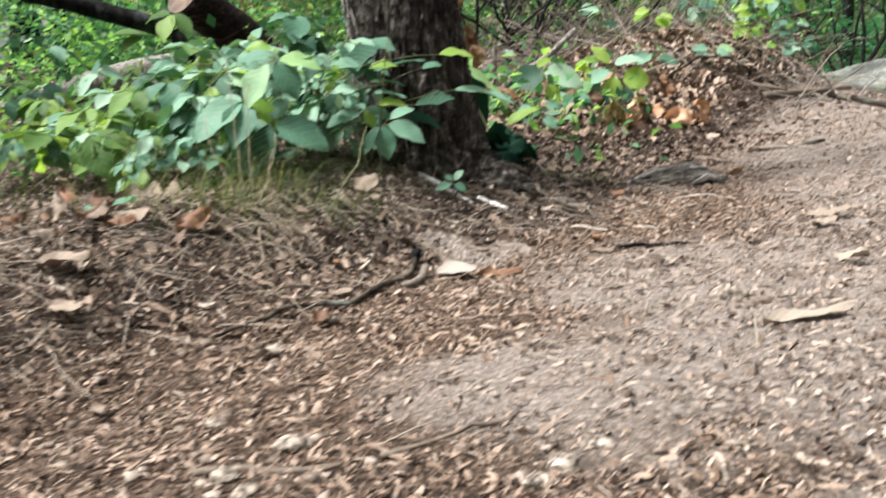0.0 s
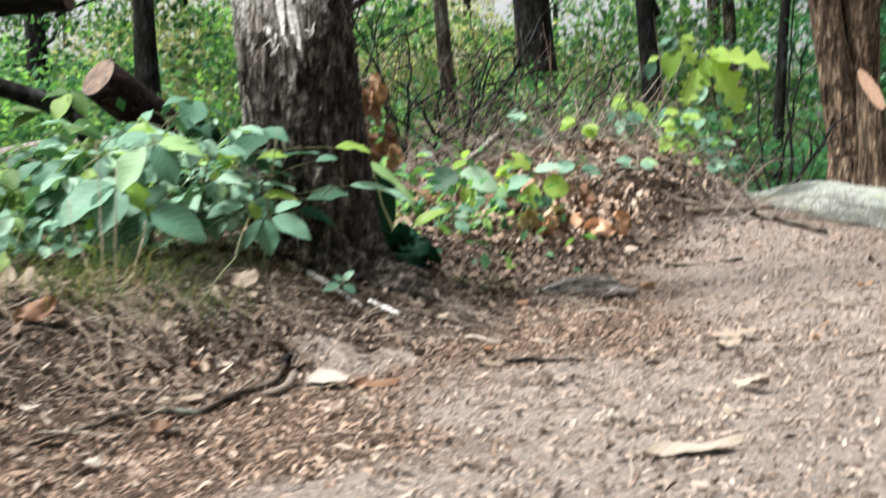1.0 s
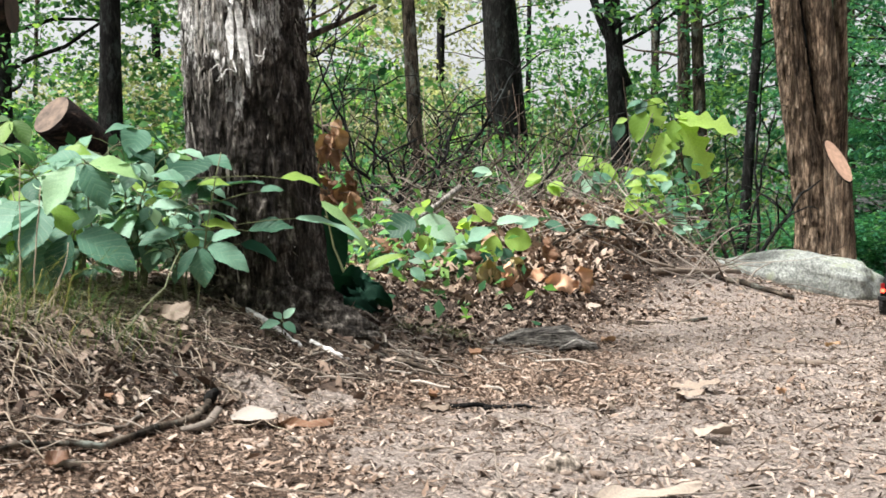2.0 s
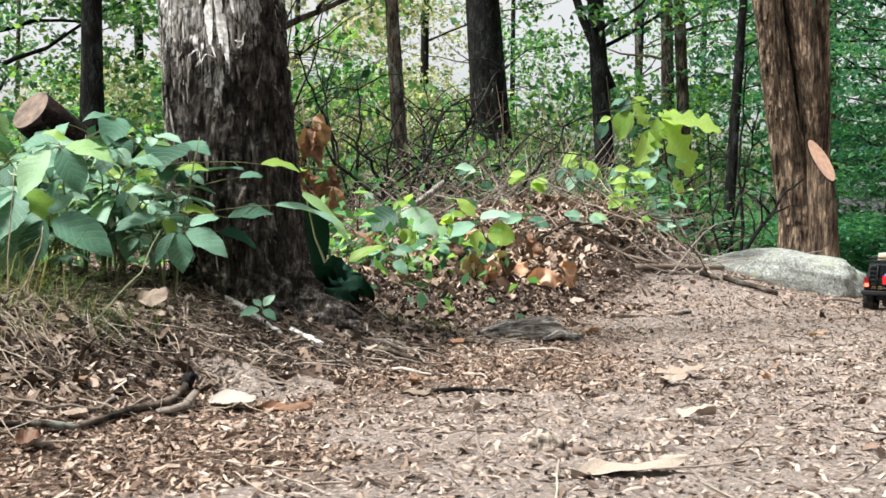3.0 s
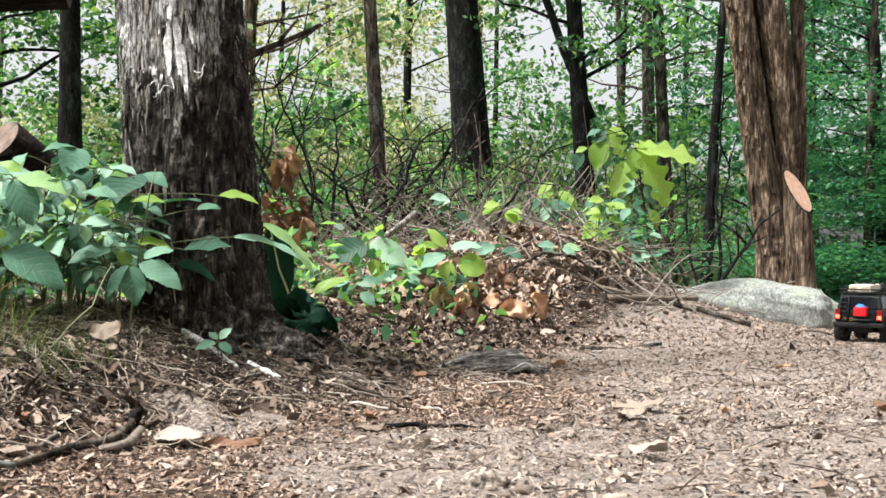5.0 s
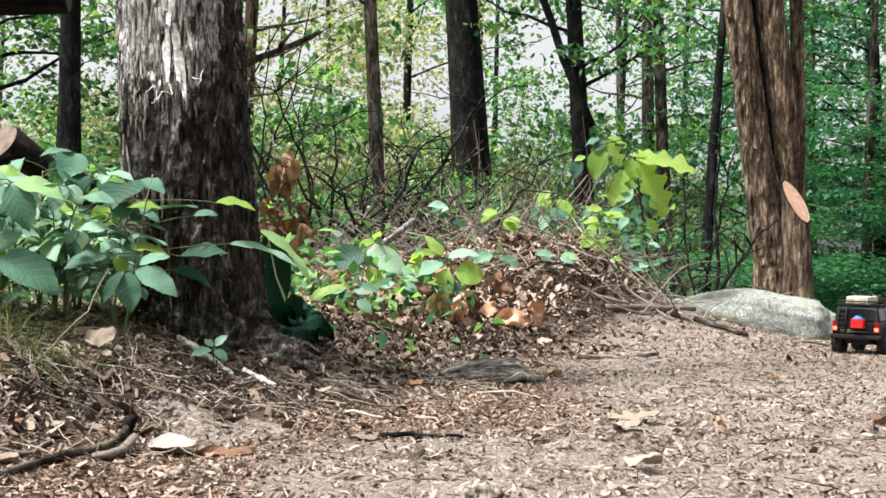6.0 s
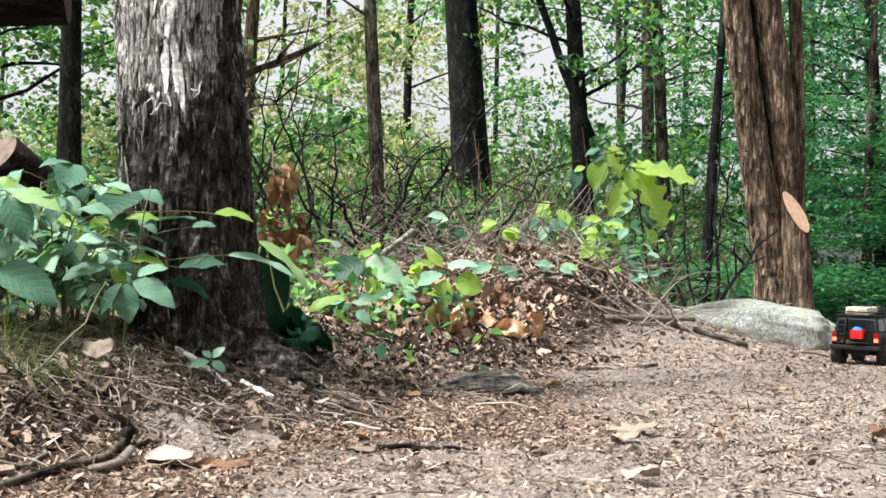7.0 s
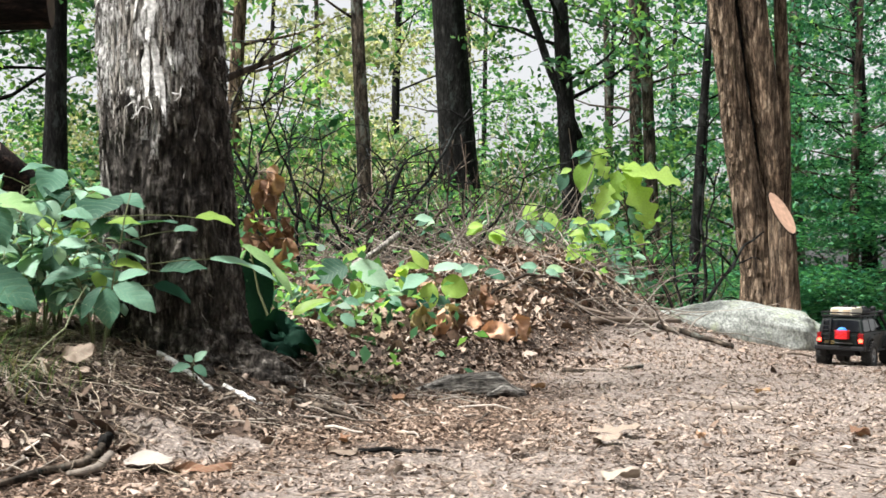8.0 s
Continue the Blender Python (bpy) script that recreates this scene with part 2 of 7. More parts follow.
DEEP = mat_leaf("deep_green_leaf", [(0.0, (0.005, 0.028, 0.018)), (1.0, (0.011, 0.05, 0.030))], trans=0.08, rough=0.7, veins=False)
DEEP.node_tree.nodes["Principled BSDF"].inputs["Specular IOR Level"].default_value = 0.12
RUST = mat_leaf("withered_rust_leaf", [(0.0, (0.10, 0.048, 0.030)), (0.5, (0.21, 0.105, 0.062)), (1.0, (0.38, 0.235, 0.15))], trans=0.1, rough=0.6)
ORANGE = mat_leaf("fresh_dead_orange_leaf", [(0.0, (0.50, 0.27, 0.17)), (1.0, (0.64, 0.40, 0.28))], trans=0.06, rough=0.6)
SALLOW = mat_leaf("sallow_yellow_leaf", [(0.0, (0.40, 0.32, 0.17)), (1.0, (0.54, 0.46, 0.28))], trans=0.1, rough=0.6)
PALE = mat_leaf("bleached_tan_leaf", [(0.0, (0.17, 0.125, 0.10)), (0.6, (0.26, 0.20, 0.165)), (1.0, (0.39, 0.34, 0.305))], trans=0.0, rough=0.7)
CREAM_LEAF = mat_leaf("bleached_cream_leaf", [(0.0, (0.27, 0.235, 0.212)), (1.0, (0.32, 0.285, 0.262))], trans=0.0, rough=0.75, veins=False)
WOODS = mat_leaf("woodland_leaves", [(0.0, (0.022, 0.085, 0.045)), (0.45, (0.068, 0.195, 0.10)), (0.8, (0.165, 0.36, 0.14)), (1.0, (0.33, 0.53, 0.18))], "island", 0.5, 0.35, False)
# dark hemlock green, with the shade of the woods put into the colour
WOODS_DARK = mat_leaf("woodland_leaves_shade_tinted", [(0.0, (0.012, 0.075, 0.045)), (0.6, (0.044, 0.185, 0.108)), (1.0, (0.14, 0.36, 0.18))], "island", 0.4, 0.4, False)
# paler copy of WOODS: sunlight and bright haze put into the colour
WOODS_LIGHT = mat_leaf("woodland_leaves_sun_tinted", [(0.0, (0.13, 0.18, 0.10)), (0.5, (0.33, 0.36, 0.24)), (1.0, (0.58, 0.56, 0.46))], "island", 0.45, 0.5, False)
GRASS = mat_leaf("grass_blades", [(0.0, (0.03, 0.09, 0.035)), (0.5, (0.09, 0.14, 0.05)), (0.85, (0.22, 0.21, 0.10)), (1.0, (0.42, 0.38, 0.26))], "island", 0.3, 0.6, False)
STEM = mat_plain("green_brown_stem", (0.09, 0.10, 0.04), 0.6)
STONE = mat_bark("lichened_boulder_stone", (0.18, 0.195, 0.187), (0.275, 0.295, 0.285), (0.38, 0.405, 0.39), 30, 30, 0.6, (0.25, 0.27, 0.20), 9, rub=0.5)
PEBBLE = mat_bark("sandy_pebble", (0.17, 0.145, 0.125), (0.33, 0.285, 0.25), (0.50, 0.45, 0.41), 40, 40, 0.7)
CLOD = mat_litter("soil_clods", [(0.0, (0.10, 0.076, 0.062)), (0.5, (0.25, 0.20, 0.17)), (1.0, (0.44, 0.38, 0.335))], 0.95)
ROOT = mat_bark("weathered_root_wood", (0.02, 0.018, 0.016), (0.17, 0.16, 0.15), (0.46, 0.445, 0.42), 60, 9, 0.9, along="x", rub=0.8)


# ---- mesh helpers ----
def smooth(a, b, v):
    t = np.clip((np.asarray(v, float) - a) / (b - a), 0, 1)  # b below a turns it round
    return t * t * (3 - 2 * t)


def ripple(x, y, scale, seed):
    """Smooth noise from a few crossing waves, within about +-1."""
    r = np.random.RandomState(seed)
    total = 0
    for k in range(7):
        a, p, f = r.uniform(0, 2 * np.pi), r.uniform(0, 2 * np.pi), scale * r.uniform(0.6, 1.7)
        total = total + np.sin(f * (x * np.cos(a) + y * np.sin(a)) + p)
    return total / 4.0


def bank_side(x, y):
    """Metres up the bank from its foot line."""
    return (x + 0.45) * -0.839 + (y - 1.7) * 0.543 - 0.2 * smooth(2.3, 3.3, y)


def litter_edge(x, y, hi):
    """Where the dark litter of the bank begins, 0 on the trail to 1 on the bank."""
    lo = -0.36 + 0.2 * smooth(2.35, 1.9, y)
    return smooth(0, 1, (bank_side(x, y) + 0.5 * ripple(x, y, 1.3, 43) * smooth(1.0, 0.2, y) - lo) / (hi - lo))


def ground_z(x, y):
    x, y = np.asarray(x, float), np.asarray(y, float)
    s = (x + 0.45) * -0.839 + (y - 1.7) * 0.543 - 0.2 * smooth(2.3, 3.3, y)
    left = 1 - smooth(1.3, 2.1, x - 0.06 * np.maximum(y - 4, 0))
    z = -0.048 + 0.17 * smooth(-0.28, 0.28, s) * left
    z = z + 0.19 * np.exp(-((x - 1.15) / 0.85) ** 2 - ((y - 5.3) / 0.65) ** 2)
    z = z + 0.07 * np.clip(y - 4.5, 0, 9) * left + 0.03 * np.clip(y - 13.5, 0, 60) * left
    z = z - 0.09 * smooth(1.5, 2.6, x) * smooth(3.0, 6.0, y)
    near = np.exp(-((x - 0.5) / 3.5) ** 2 - ((y - 2.5) / 4) ** 2)
    return z + near * (0.008 * ripple(x, y, 4.0, 3) + 0.004 * ripple(x, y, 15.0, 4)) + (1 - near) * 0.03 * ripple(x, y, 1.2, 5)


def dust_z(x, y):
    """How bare and dusty the trail is, 0 to 1."""
    d = smooth(0.15, 0.8, ripple(x, y, 2.6, 12)) * smooth(0.15, -0.25, (x + 0.45) * -0.839 + (y - 1.7) * 0.543)
    for px, py, q in ((0.27, 1.72, 0.13), (0.0, 2.12, 0.09), (0.15, 1.25, 0.24), (0.1, 2.2, 0.05), (0.45, 1.45, 0.16)):
        d = d + 0.7 * np.exp(-((x - px) ** 2 + (y - py) ** 2) / q ** 2)
    side = x - 0.22 * y
    return np.clip(0.4 * bare_spot(x, y) + (d + 0.85 * smooth(-0.05, 0.5, side + 0.12 * ripple(x, y, 3.5, 17)) + 0.45 * smooth(3.0, 4.2, y)) * (1 - 0.8 * smooth(1.3, 2.2, side)) * (0.4 + 0.6 * smooth(-0.6, 0.8, y)), 0, 1)


def bare_spot(x, y):
    """Grey powdery soil showing through the litter of the bank, 0 to 1."""
    x, y = np.asarray(x, float), np.asarray(y, float)
    e = 0
    for px, py, a, b in ((-0.045, 2.17, 0.06, 0.08), (0.03, 2.12, 0.06, 0.045), (0.11, 2.22, 0.05, 0.04)):
        e = e + np.exp(-((x - px) / a) ** 2 - ((y - py) / b) ** 2)
    return np.clip(smooth(0.25, 0.8, e + 0.18 * ripple(x, y, 22.0, 33)), 0, 1)


def gz(x, y):
    return float(ground_z(x, y))


def lattice(x, y, step, seed):
    """Value noise on a square lattice, -1 to 1."""
    table = np.random.RandomState(seed).uniform(-1, 1, (256, 256))
    u, v = np.asarray(x) / step, np.asarray(y) / step
    i, j = np.floor(u).astype(int), np.floor(v).astype(int)
    a, b = u - i, v - j
    a, b = a * a * (3 - 2 * a), b * b * (3 - 2 * b)
    i0, i1, j0, j1 = i % 256, (i + 1) % 256, j % 256, (j + 1) % 256
    return (table[i0, j0] * (1 - a) + table[i1, j0] * a) * (1 - b) + (table[i0, j1] * (1 - a) + table[i1, j1] * a) * b


def relief(x, y):
    """Trodden crumbs, small hollows and foot-worn lumps of the soil."""
    h = 0.0045 * lattice(x, y, 0.055, 1) + 0.0042 * np.abs(lattice(x, y, 0.026, 2)) + 0.0022 * lattice(x, y, 0.013, 3)
    return h * np.exp(-((x - 0.6) / 2.2) ** 4 - ((y - 2.4) / 2.6) ** 4)


def mesh_of(name, verts, faces, mat, uvs=None, flat=False):
    me = bpy.data.meshes.new(name)
    me.from_pydata([tuple(v) for v in verts], [], [tuple(f) for f in faces])
    me.materials.append(mat)
    if not flat:
        me.polygons.foreach_set("use_smooth", [True] * len(me.polygons))
    if uvs is not None:
        layer = me.uv_layers.new(name="uv")
        idx = np.empty(len(me.loops), int)
        me.loops.foreach_get("vertex_index", idx)
        layer.data.foreach_set("uv", np.asarray(uvs, float)[idx].ravel())
    me.update()
    return me


def fast_mesh(name, verts, quads, mat):
    """One mesh of many quads from arrays."""
    verts, quads = np.asarray(verts, np.float32), np.asarray(quads, np.int32)
    me = bpy.data.meshes.new(name)
    me.vertices.add(len(verts))
    me.vertices.foreach_set("co", verts.ravel())
    me.loops.add(quads.size)
    me.loops.foreach_set("vertex_index", quads.ravel())
    me.polygons.add(len(quads))
    me.polygons.foreach_set("loop_start", np.arange(0, quads.size, 4, dtype=np.int32))
    me.polygons.foreach_set("loop_total", np.full(len(quads), 4, dtype=np.int32))
    me.update(calc_edges=True)
    me.validate()
    me.materials.append(mat)
    return me


def thing(name, label, category, group="", kind="", at=(0, 0, 0), turn=0.0):
    ob = new(name)
    ob.empty_display_size = 0.05
    ob.matrix_basis = pose(*at, 0, 0, turn)
    return tagged(ob, label, category, group, kind)


def part(name, me, parent, m=None, label=""):
    ob = new(name, me)
    ob.parent = parent
    if m is not None:
        ob.matrix_basis = m
    return tagged(ob, label)


def tube(path, radii, sides=8, lump=0.0, seed=0, ends=True):
    """Rings along a path; lump roughens the radius. Returns verts and faces."""
    r = np.random.RandomState(seed)
    pts = [Vector(p) for p in path]
    verts, faces = [], []
    up = Vector((0.3, 1, 0.2)).normalized()
    ph = r.uniform(0, 6.28, 6)
    for i, p in enumerate(pts):
        d = (pts[min(i + 1, len(pts) - 1)] - pts[max(i - 1, 0)]).normalized()
        u = (up - d * up.dot(d)).normalized()
        up = u
        w = d.cross(u)
        for k in range(sides):
            a = 2 * math.pi * k / sides
            q = radii[i] * (1 + lump * (0.5 * math.sin(3 * a + ph[0] + i * 0.7) + 0.4 * math.sin(5 * a + ph[1] - i * 1.1) + 0.5 * r.uniform(-1, 1)))
            verts.append(p + (u * math.cos(a) + w * math.sin(a)) * q)
    n = len(pts)
    for i in range(n - 1):
        for k in range(sides):
            a, b = i * sides + k, i * sides + (k + 1) % sides
            faces.append((a, b, b + sides, a + sides))
    if ends:
        faces.append(tuple(range(sides))[::-1])
        faces.append(tuple(range((n - 1) * sides, n * sides)))
    return verts, faces


def joined(pieces):
    verts, faces = [], []
    for v, f in pieces:
        o = len(verts)
        verts += list(v)
        faces += [tuple(i + o for i in q) for q in f]
    return verts, faces


def bent(a, b, n=8, sag=0.0, wander=0.0, seed=0):
    """A path from a to b with a sag and some wander."""
    r = np.random.RandomState(seed)
    a, b = Vector(a), Vector(b)
    out, off = [], Vector((0, 0, 0))
    for i in range(n):
        t = i / (n - 1)
        off = off + Vector(r.uniform(-1, 1, 3)) * wander
        out.append(a.lerp(b, t) + off * math.sin(math.pi * min(1, t * 1.0)) + Vector((0, 0, -sag * 4 * t * (1 - t))))
    return out


def blade(length, width, kind="ovate", bend=0.25, fold=0.25, curl=0.0, seed=0):
    """Leaf blade along +y from its stalk, facing +z: verts, faces, uvs."""
    r = np.random.RandomState(seed)
    rows, cols = (28, 4) if kind == "oak" else (18, 4)
    verts, faces, uvs = [], [], []
    p = r.uniform(0, 6.28, 3)
    for i in range(rows + 1):
        u = i / rows
        if kind == "oak":
            w = math.sin(math.pi * u ** 0.8) ** 0.55 * (0.74 + 0.26 * math.cos(2 * math.pi * 3.6 * u + 2.4)) * (0.75 + 0.38 * u)
        elif kind == "round":
            w = math.sin(math.pi * u ** 0.85) ** 0.6
        elif kind == "lance":
            w = math.sin(math.pi * u ** 0.8) ** 0.9
        else:
            w = math.sin(math.pi * u ** 0.86) ** 0.85 * (1.0 - 0.18 * max(0.0, u - 0.72) / 0.28) * (1 + 0.06 * (i % 2))
        w = max(w, 0.02) * width / 2
        for j in range(cols + 1):
            v = 2 * j / cols - 1
            x, y = v * w, u * length
            z = fold * abs(v) * w + 0.022 * width * abs(v) ** 3 * math.sin(17 * u + 2 * v + p[2]) - bend * length * u * u + 0.02 * length * math.sin(9 * u + p[0]) * v + curl * length * math.sin(5 * u + 3 * v + p[1]) * 0.3
            if curl:
                q = Vector((u * 3.1, v * 1.4, seed * 7.3))
                k = noise.noise_vector(q) * 0.20 * curl * length + noise.noise_vector(q * 2.7) * 0.09 * curl * length
                x, y, z = x + k.x, y + k.y, z + k.z * 1.6 + curl * 0.35 * w * v * v
            verts.append((x, y - 0.35 * bend * length * u ** 3, z))
            uvs.append((u - 0.30 * abs(v), 0.5 + 0.5 * v))
    c = cols + 1
    for i in range(rows):
        for j in range(cols):
            a = i * c + j
            faces.append((a, a + 1, a + 1 + c, a + c))
    return verts, faces, uvs


LEAVES = {}


def leaf_mesh(kind, mat, variant, bend, fold, curl=0.0):
    """Unit-long blade, shared between alike leaves."""
    key = (kind, mat.name, variant, bend, fold, curl)
    if key not in LEAVES:
        wide = {"ovate": 0.57, "oak": 0.66, "round": 0.85, "lance": 0.34}[kind]
        v, f, uv = blade(1.0, wide, kind, bend, fold, curl, variant)
        LEAVES[key] = mesh_of("leaf", v, f, mat, uv)
    return LEAVES[key]


def leaf_pose(p, along, face, size):
    """Leaf at p whose tip points along and whose upper side faces face."""
    y = Vector(along).normalized()
    z = Vector(face)
    z = (z - y * z.dot(y)).normalized()
    x = y.cross(z)
    m = Matrix((x, y, z)).transposed().to_4x4()
    return Matrix.Translation(p) @ m @ Matrix.Diagonal((size, size, size, 1))


def leaf_cards(centres, sizes, seed, flat=0.5):
    """Many small folded leaves (four corners and a lifted tip): arrays of verts and quads."""
    r = np.random.RandomState(seed)
    n = len(centres)
    nrm = r.normal(size=(n, 3)) * (1 - flat)
    nrm[:, 2] += flat
    nrm /= np.linalg.norm(nrm, axis=1)[:, None]
    t = np.cross(nrm, r.normal(size=(n, 3)))
    t /= np.linalg.norm(t, axis=1)[:, None] + 1e-9
    b = np.cross(nrm, t)
    L, W = sizes[:, None], sizes[:, None] * r.uniform(0.42, 0.7, (n, 1))
    base, tip = centres - t * L / 2, centres + t * L / 2 - nrm * L * 0.15
    c0, c1 = centres + b * W / 2 + nrm * L * 0.08, centres - b * W / 2 + nrm * L * 0.08
    verts = np.stack([base, c1, tip, c0], 1).reshape(-1, 3)
    return verts, np.arange(4 * n).reshape(-1, 4)


# ---- ground ----
def grid_lines(lo, hi, step, far):
    core = list(np.arange(lo, hi + 1e-6, step))
    out, d, v = [], step, hi
    while v < far:
        d *= 1.22
        v += d
        out.append(v)
    low, d, v = [], step, lo
    while v > -far:
        d *= 1.22
        v -= d
        low.append(v)
    return np.array(low[::-1] + core + out)


def make_ground():
    xs, ys = grid_lines(-0.95, 2.0, 0.0085, 600), grid_lines(0.9, 4.6, 0.0095, 600)
    gx, gy = np.meshgrid(xs, ys)
    verts = np.stack([gx, gy, ground_z(gx, gy) + relief(gx, gy)], -1).reshape(-1, 3)
    nx, ny = len(xs), len(ys)
    i = (np.arange(ny - 1)[:, None] * nx + np.arange(nx - 1)[None, :]).ravel()
    me = fast_mesh("ground", verts, np.stack([i, i + 1, i + 1 + nx, i + nx], 1), SOIL)
    me.polygons.foreach_set("use_smooth", [True] * len(me.polygons))
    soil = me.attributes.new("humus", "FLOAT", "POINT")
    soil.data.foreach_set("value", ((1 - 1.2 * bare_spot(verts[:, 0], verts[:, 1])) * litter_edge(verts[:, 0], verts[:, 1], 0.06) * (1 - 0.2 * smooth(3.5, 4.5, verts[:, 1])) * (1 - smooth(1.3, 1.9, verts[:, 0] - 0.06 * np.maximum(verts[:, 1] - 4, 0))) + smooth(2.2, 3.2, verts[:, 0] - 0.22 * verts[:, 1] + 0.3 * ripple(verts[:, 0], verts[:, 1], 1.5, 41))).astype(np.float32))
    bare = me.attributes.new("dust", "FLOAT", "POINT")
    bare.data.foreach_set("value", dust_z(verts[:, 0], verts[:, 1]).astype(np.float32))
    tagged(new("ground", me), "bare tan soil trail with a low bank of forest floor", "ground", kind="structure")


make_ground()


# ---- trees ----
def bark_trunk(path, radii, sides, rows, ridge, seed, flare=0.0, ridges=26, flake=0.5):
    """Trunk with vertical ridges and flakes: a dense tube along a smooth path."""
    r = np.random.RandomState(seed)
    pts = np.array(path, float)
    tt = np.linspace(0, 1, len(pts))
    t = np.linspace(0, 1, rows)
    c = np.stack([np.interp(t, tt, pts[:, k]) for k in range(3)], 1)
    rad = np.interp(t, tt, radii)
    a = np.linspace(0, 2 * np.pi, sides, endpoint=False)
    A, T = np.meshgrid(a, t)
    h = 0
    for k in range(9):
        f, p, q, g = r.randint(ridges // 2, ridges * 2), r.uniform(0, 6.28), r.uniform(1, 5), r.uniform(4, 16)
        h = h + np.abs(np.sin(f * 0.5 * A + p + q * np.sin(g * T * 0.6 + p))) * r.uniform(0.4, 1)
    g = r.normal(size=(rows // 7 + 2, sides // 3 + 1))
    gi, gj = np.linspace(0, g.shape[0] - 1.001, rows), np.linspace(0, g.shape[1] - 1.001, sides)
    i0, j0 = gi.astype(int), gj.astype(int)
    fi, fj = (gi - i0)[:, None], (gj - j0)[None, :]
    plates = g[i0][:, j0] * (1 - fi) * (1 - fj) + g[i0 + 1][:, j0] * fi * (1 - fj) + g[i0][:, j0 + 1] * (1 - fi) * fj + g[i0 + 1][:, j0 + 1] * fi * fj
    h = h / 5 - 0.6 + flake * (0.5 * np.tanh(3 * plates) + 0.08 * r.normal(size=A.shape))
    foot = flare * np.exp(-T * rows / (rows * 0.07)) * (1 + 0.9 * np.sin(4 * A + seed) * np.sin(A * 1.5 + 1))
    R = rad[:, None] * (1 + ridge * h + foot)
    verts = np.stack([c[:, 0][:, None] + R * np.cos(A), c[:, 1][:, None] + R * np.sin(A), np.repeat(c[:, 2][:, None], sides, 1)], -1).reshape(-1, 3)
    i = (np.arange(rows - 1)[:, None] * sides + np.arange(sides)[None, :])
    j = (np.arange(rows - 1)[:, None] * sides + (np.arange(sides)[None, :] + 1) % sides)
    return verts, np.stack([i, j, j + sides, i + sides], -1).reshape(-1, 4)


def shaded(me):
    me.polygons.foreach_set("use_smooth", [True] * len(me.polygons))
    return me


def crown_points(r, tips, per, spread):
    """Leaves in flat sprays round each twig end: a few small tufts, dense in the middle."""
    out = []
    for p in tips:
        for k in range(4):
            mid = np.array(p) + r.normal(size=3) * np.array(spread) * (1.15, 1.15, 1.0)
            out.append(mid + r.normal(size=(per // 4 + 1, 3)) * np.array(spread) * (0.52, 0.52, 0.30))
    return np.concatenate(out)


def limb(a, b, r0, r1, n=8, wander=0.05, seed=0, sag=0.0, sides=7):
    return tube(bent(a, b, n, sag, wander, seed), np.linspace(r0, r1, n), sides, 0.08, seed)


def forest_tree(x, y, r0, height, mat, leaves, label, seed, lean=(0.0, 0.0), crown_at=0.45, n_leaf=2500, leaf=0.09, limbs=9, spread=1.0, sides=20, fork=None, base=None, clump=0.17, flat=0.6):
    """Woodland tree: ridged trunk, limbs, and a crown of single leaves clustered on the limbs' ends."""
    r = np.random.RandomState(seed)
    z0 = (gz(x, y) if base is None else base) - 0.12
    tree = thing("tree", label, "tree", "woodland trees", at=(x, y, z0))
    path = [(0, 0, 0), (lean[0] * 0.3 + r.uniform(-.02, .02), lean[1] * 0.3, height * 0.3), (lean[0] * 0.65 + r.uniform(-.05, .05), lean[1] * 0.65, height * 0.65), (lean[0], lean[1], height)]
    v, f = bark_trunk(path, [r0 * 1.08, r0 * 0.9, r0 * 0.6, r0 * 0.15], sides, 60, 0.10, seed, 0.35, 14)
    part("trunk", shaded(fast_mesh("trunk", v, f, mat)), tree)
    tips, wood = [], []
    for k in range(limbs):
        u = crown_at + (0.72 - crown_at) * (k + r.uniform(0, 0.6)) / limbs
        a = r.uniform(0, 6.28)
        p = Vector((lean[0] * u, lean[1] * u, height * u))
        ln = spread * (1.25 - 0.8 * u) * r.uniform(0.7, 1.2)
        q = p + Vector((math.cos(a) * ln, math.sin(a) * ln, ln * r.uniform(0.1, 0.6)))
        wood.append(limb(p, q, r0 * 0.28 * (1.2 - u), r0 * 0.05, 7, ln * 0.04, seed * 31 + k, sides=5))
        tips += [q, p.lerp(q, 0.6), p.lerp(q, 0.8) + Vector(r.uniform(-.3, .3, 3)) * ln]
    if fork:
        wood.append(limb(Vector((0, 0, height * fork[0])), Vector((fork[1], 0, height * fork[2])), r0 * 0.5, r0 * 0.3, 8, 0.03, seed + 7))
    for vv, ff in wood:
        part("limb", mesh_of("limb", vv, ff, mat), tree)
    pts = crown_points(r, tips, max(20, n_leaf // len(tips)), (clump * spread, clump * spread, flat * clump * spread))
    v, f = leaf_cards(pts, r.uniform(0.5, 1.15, len(pts)) * leaf, seed, 0.45)
    part("crown", fast_mesh("crown", v, f, leaves), tree)
    return tree


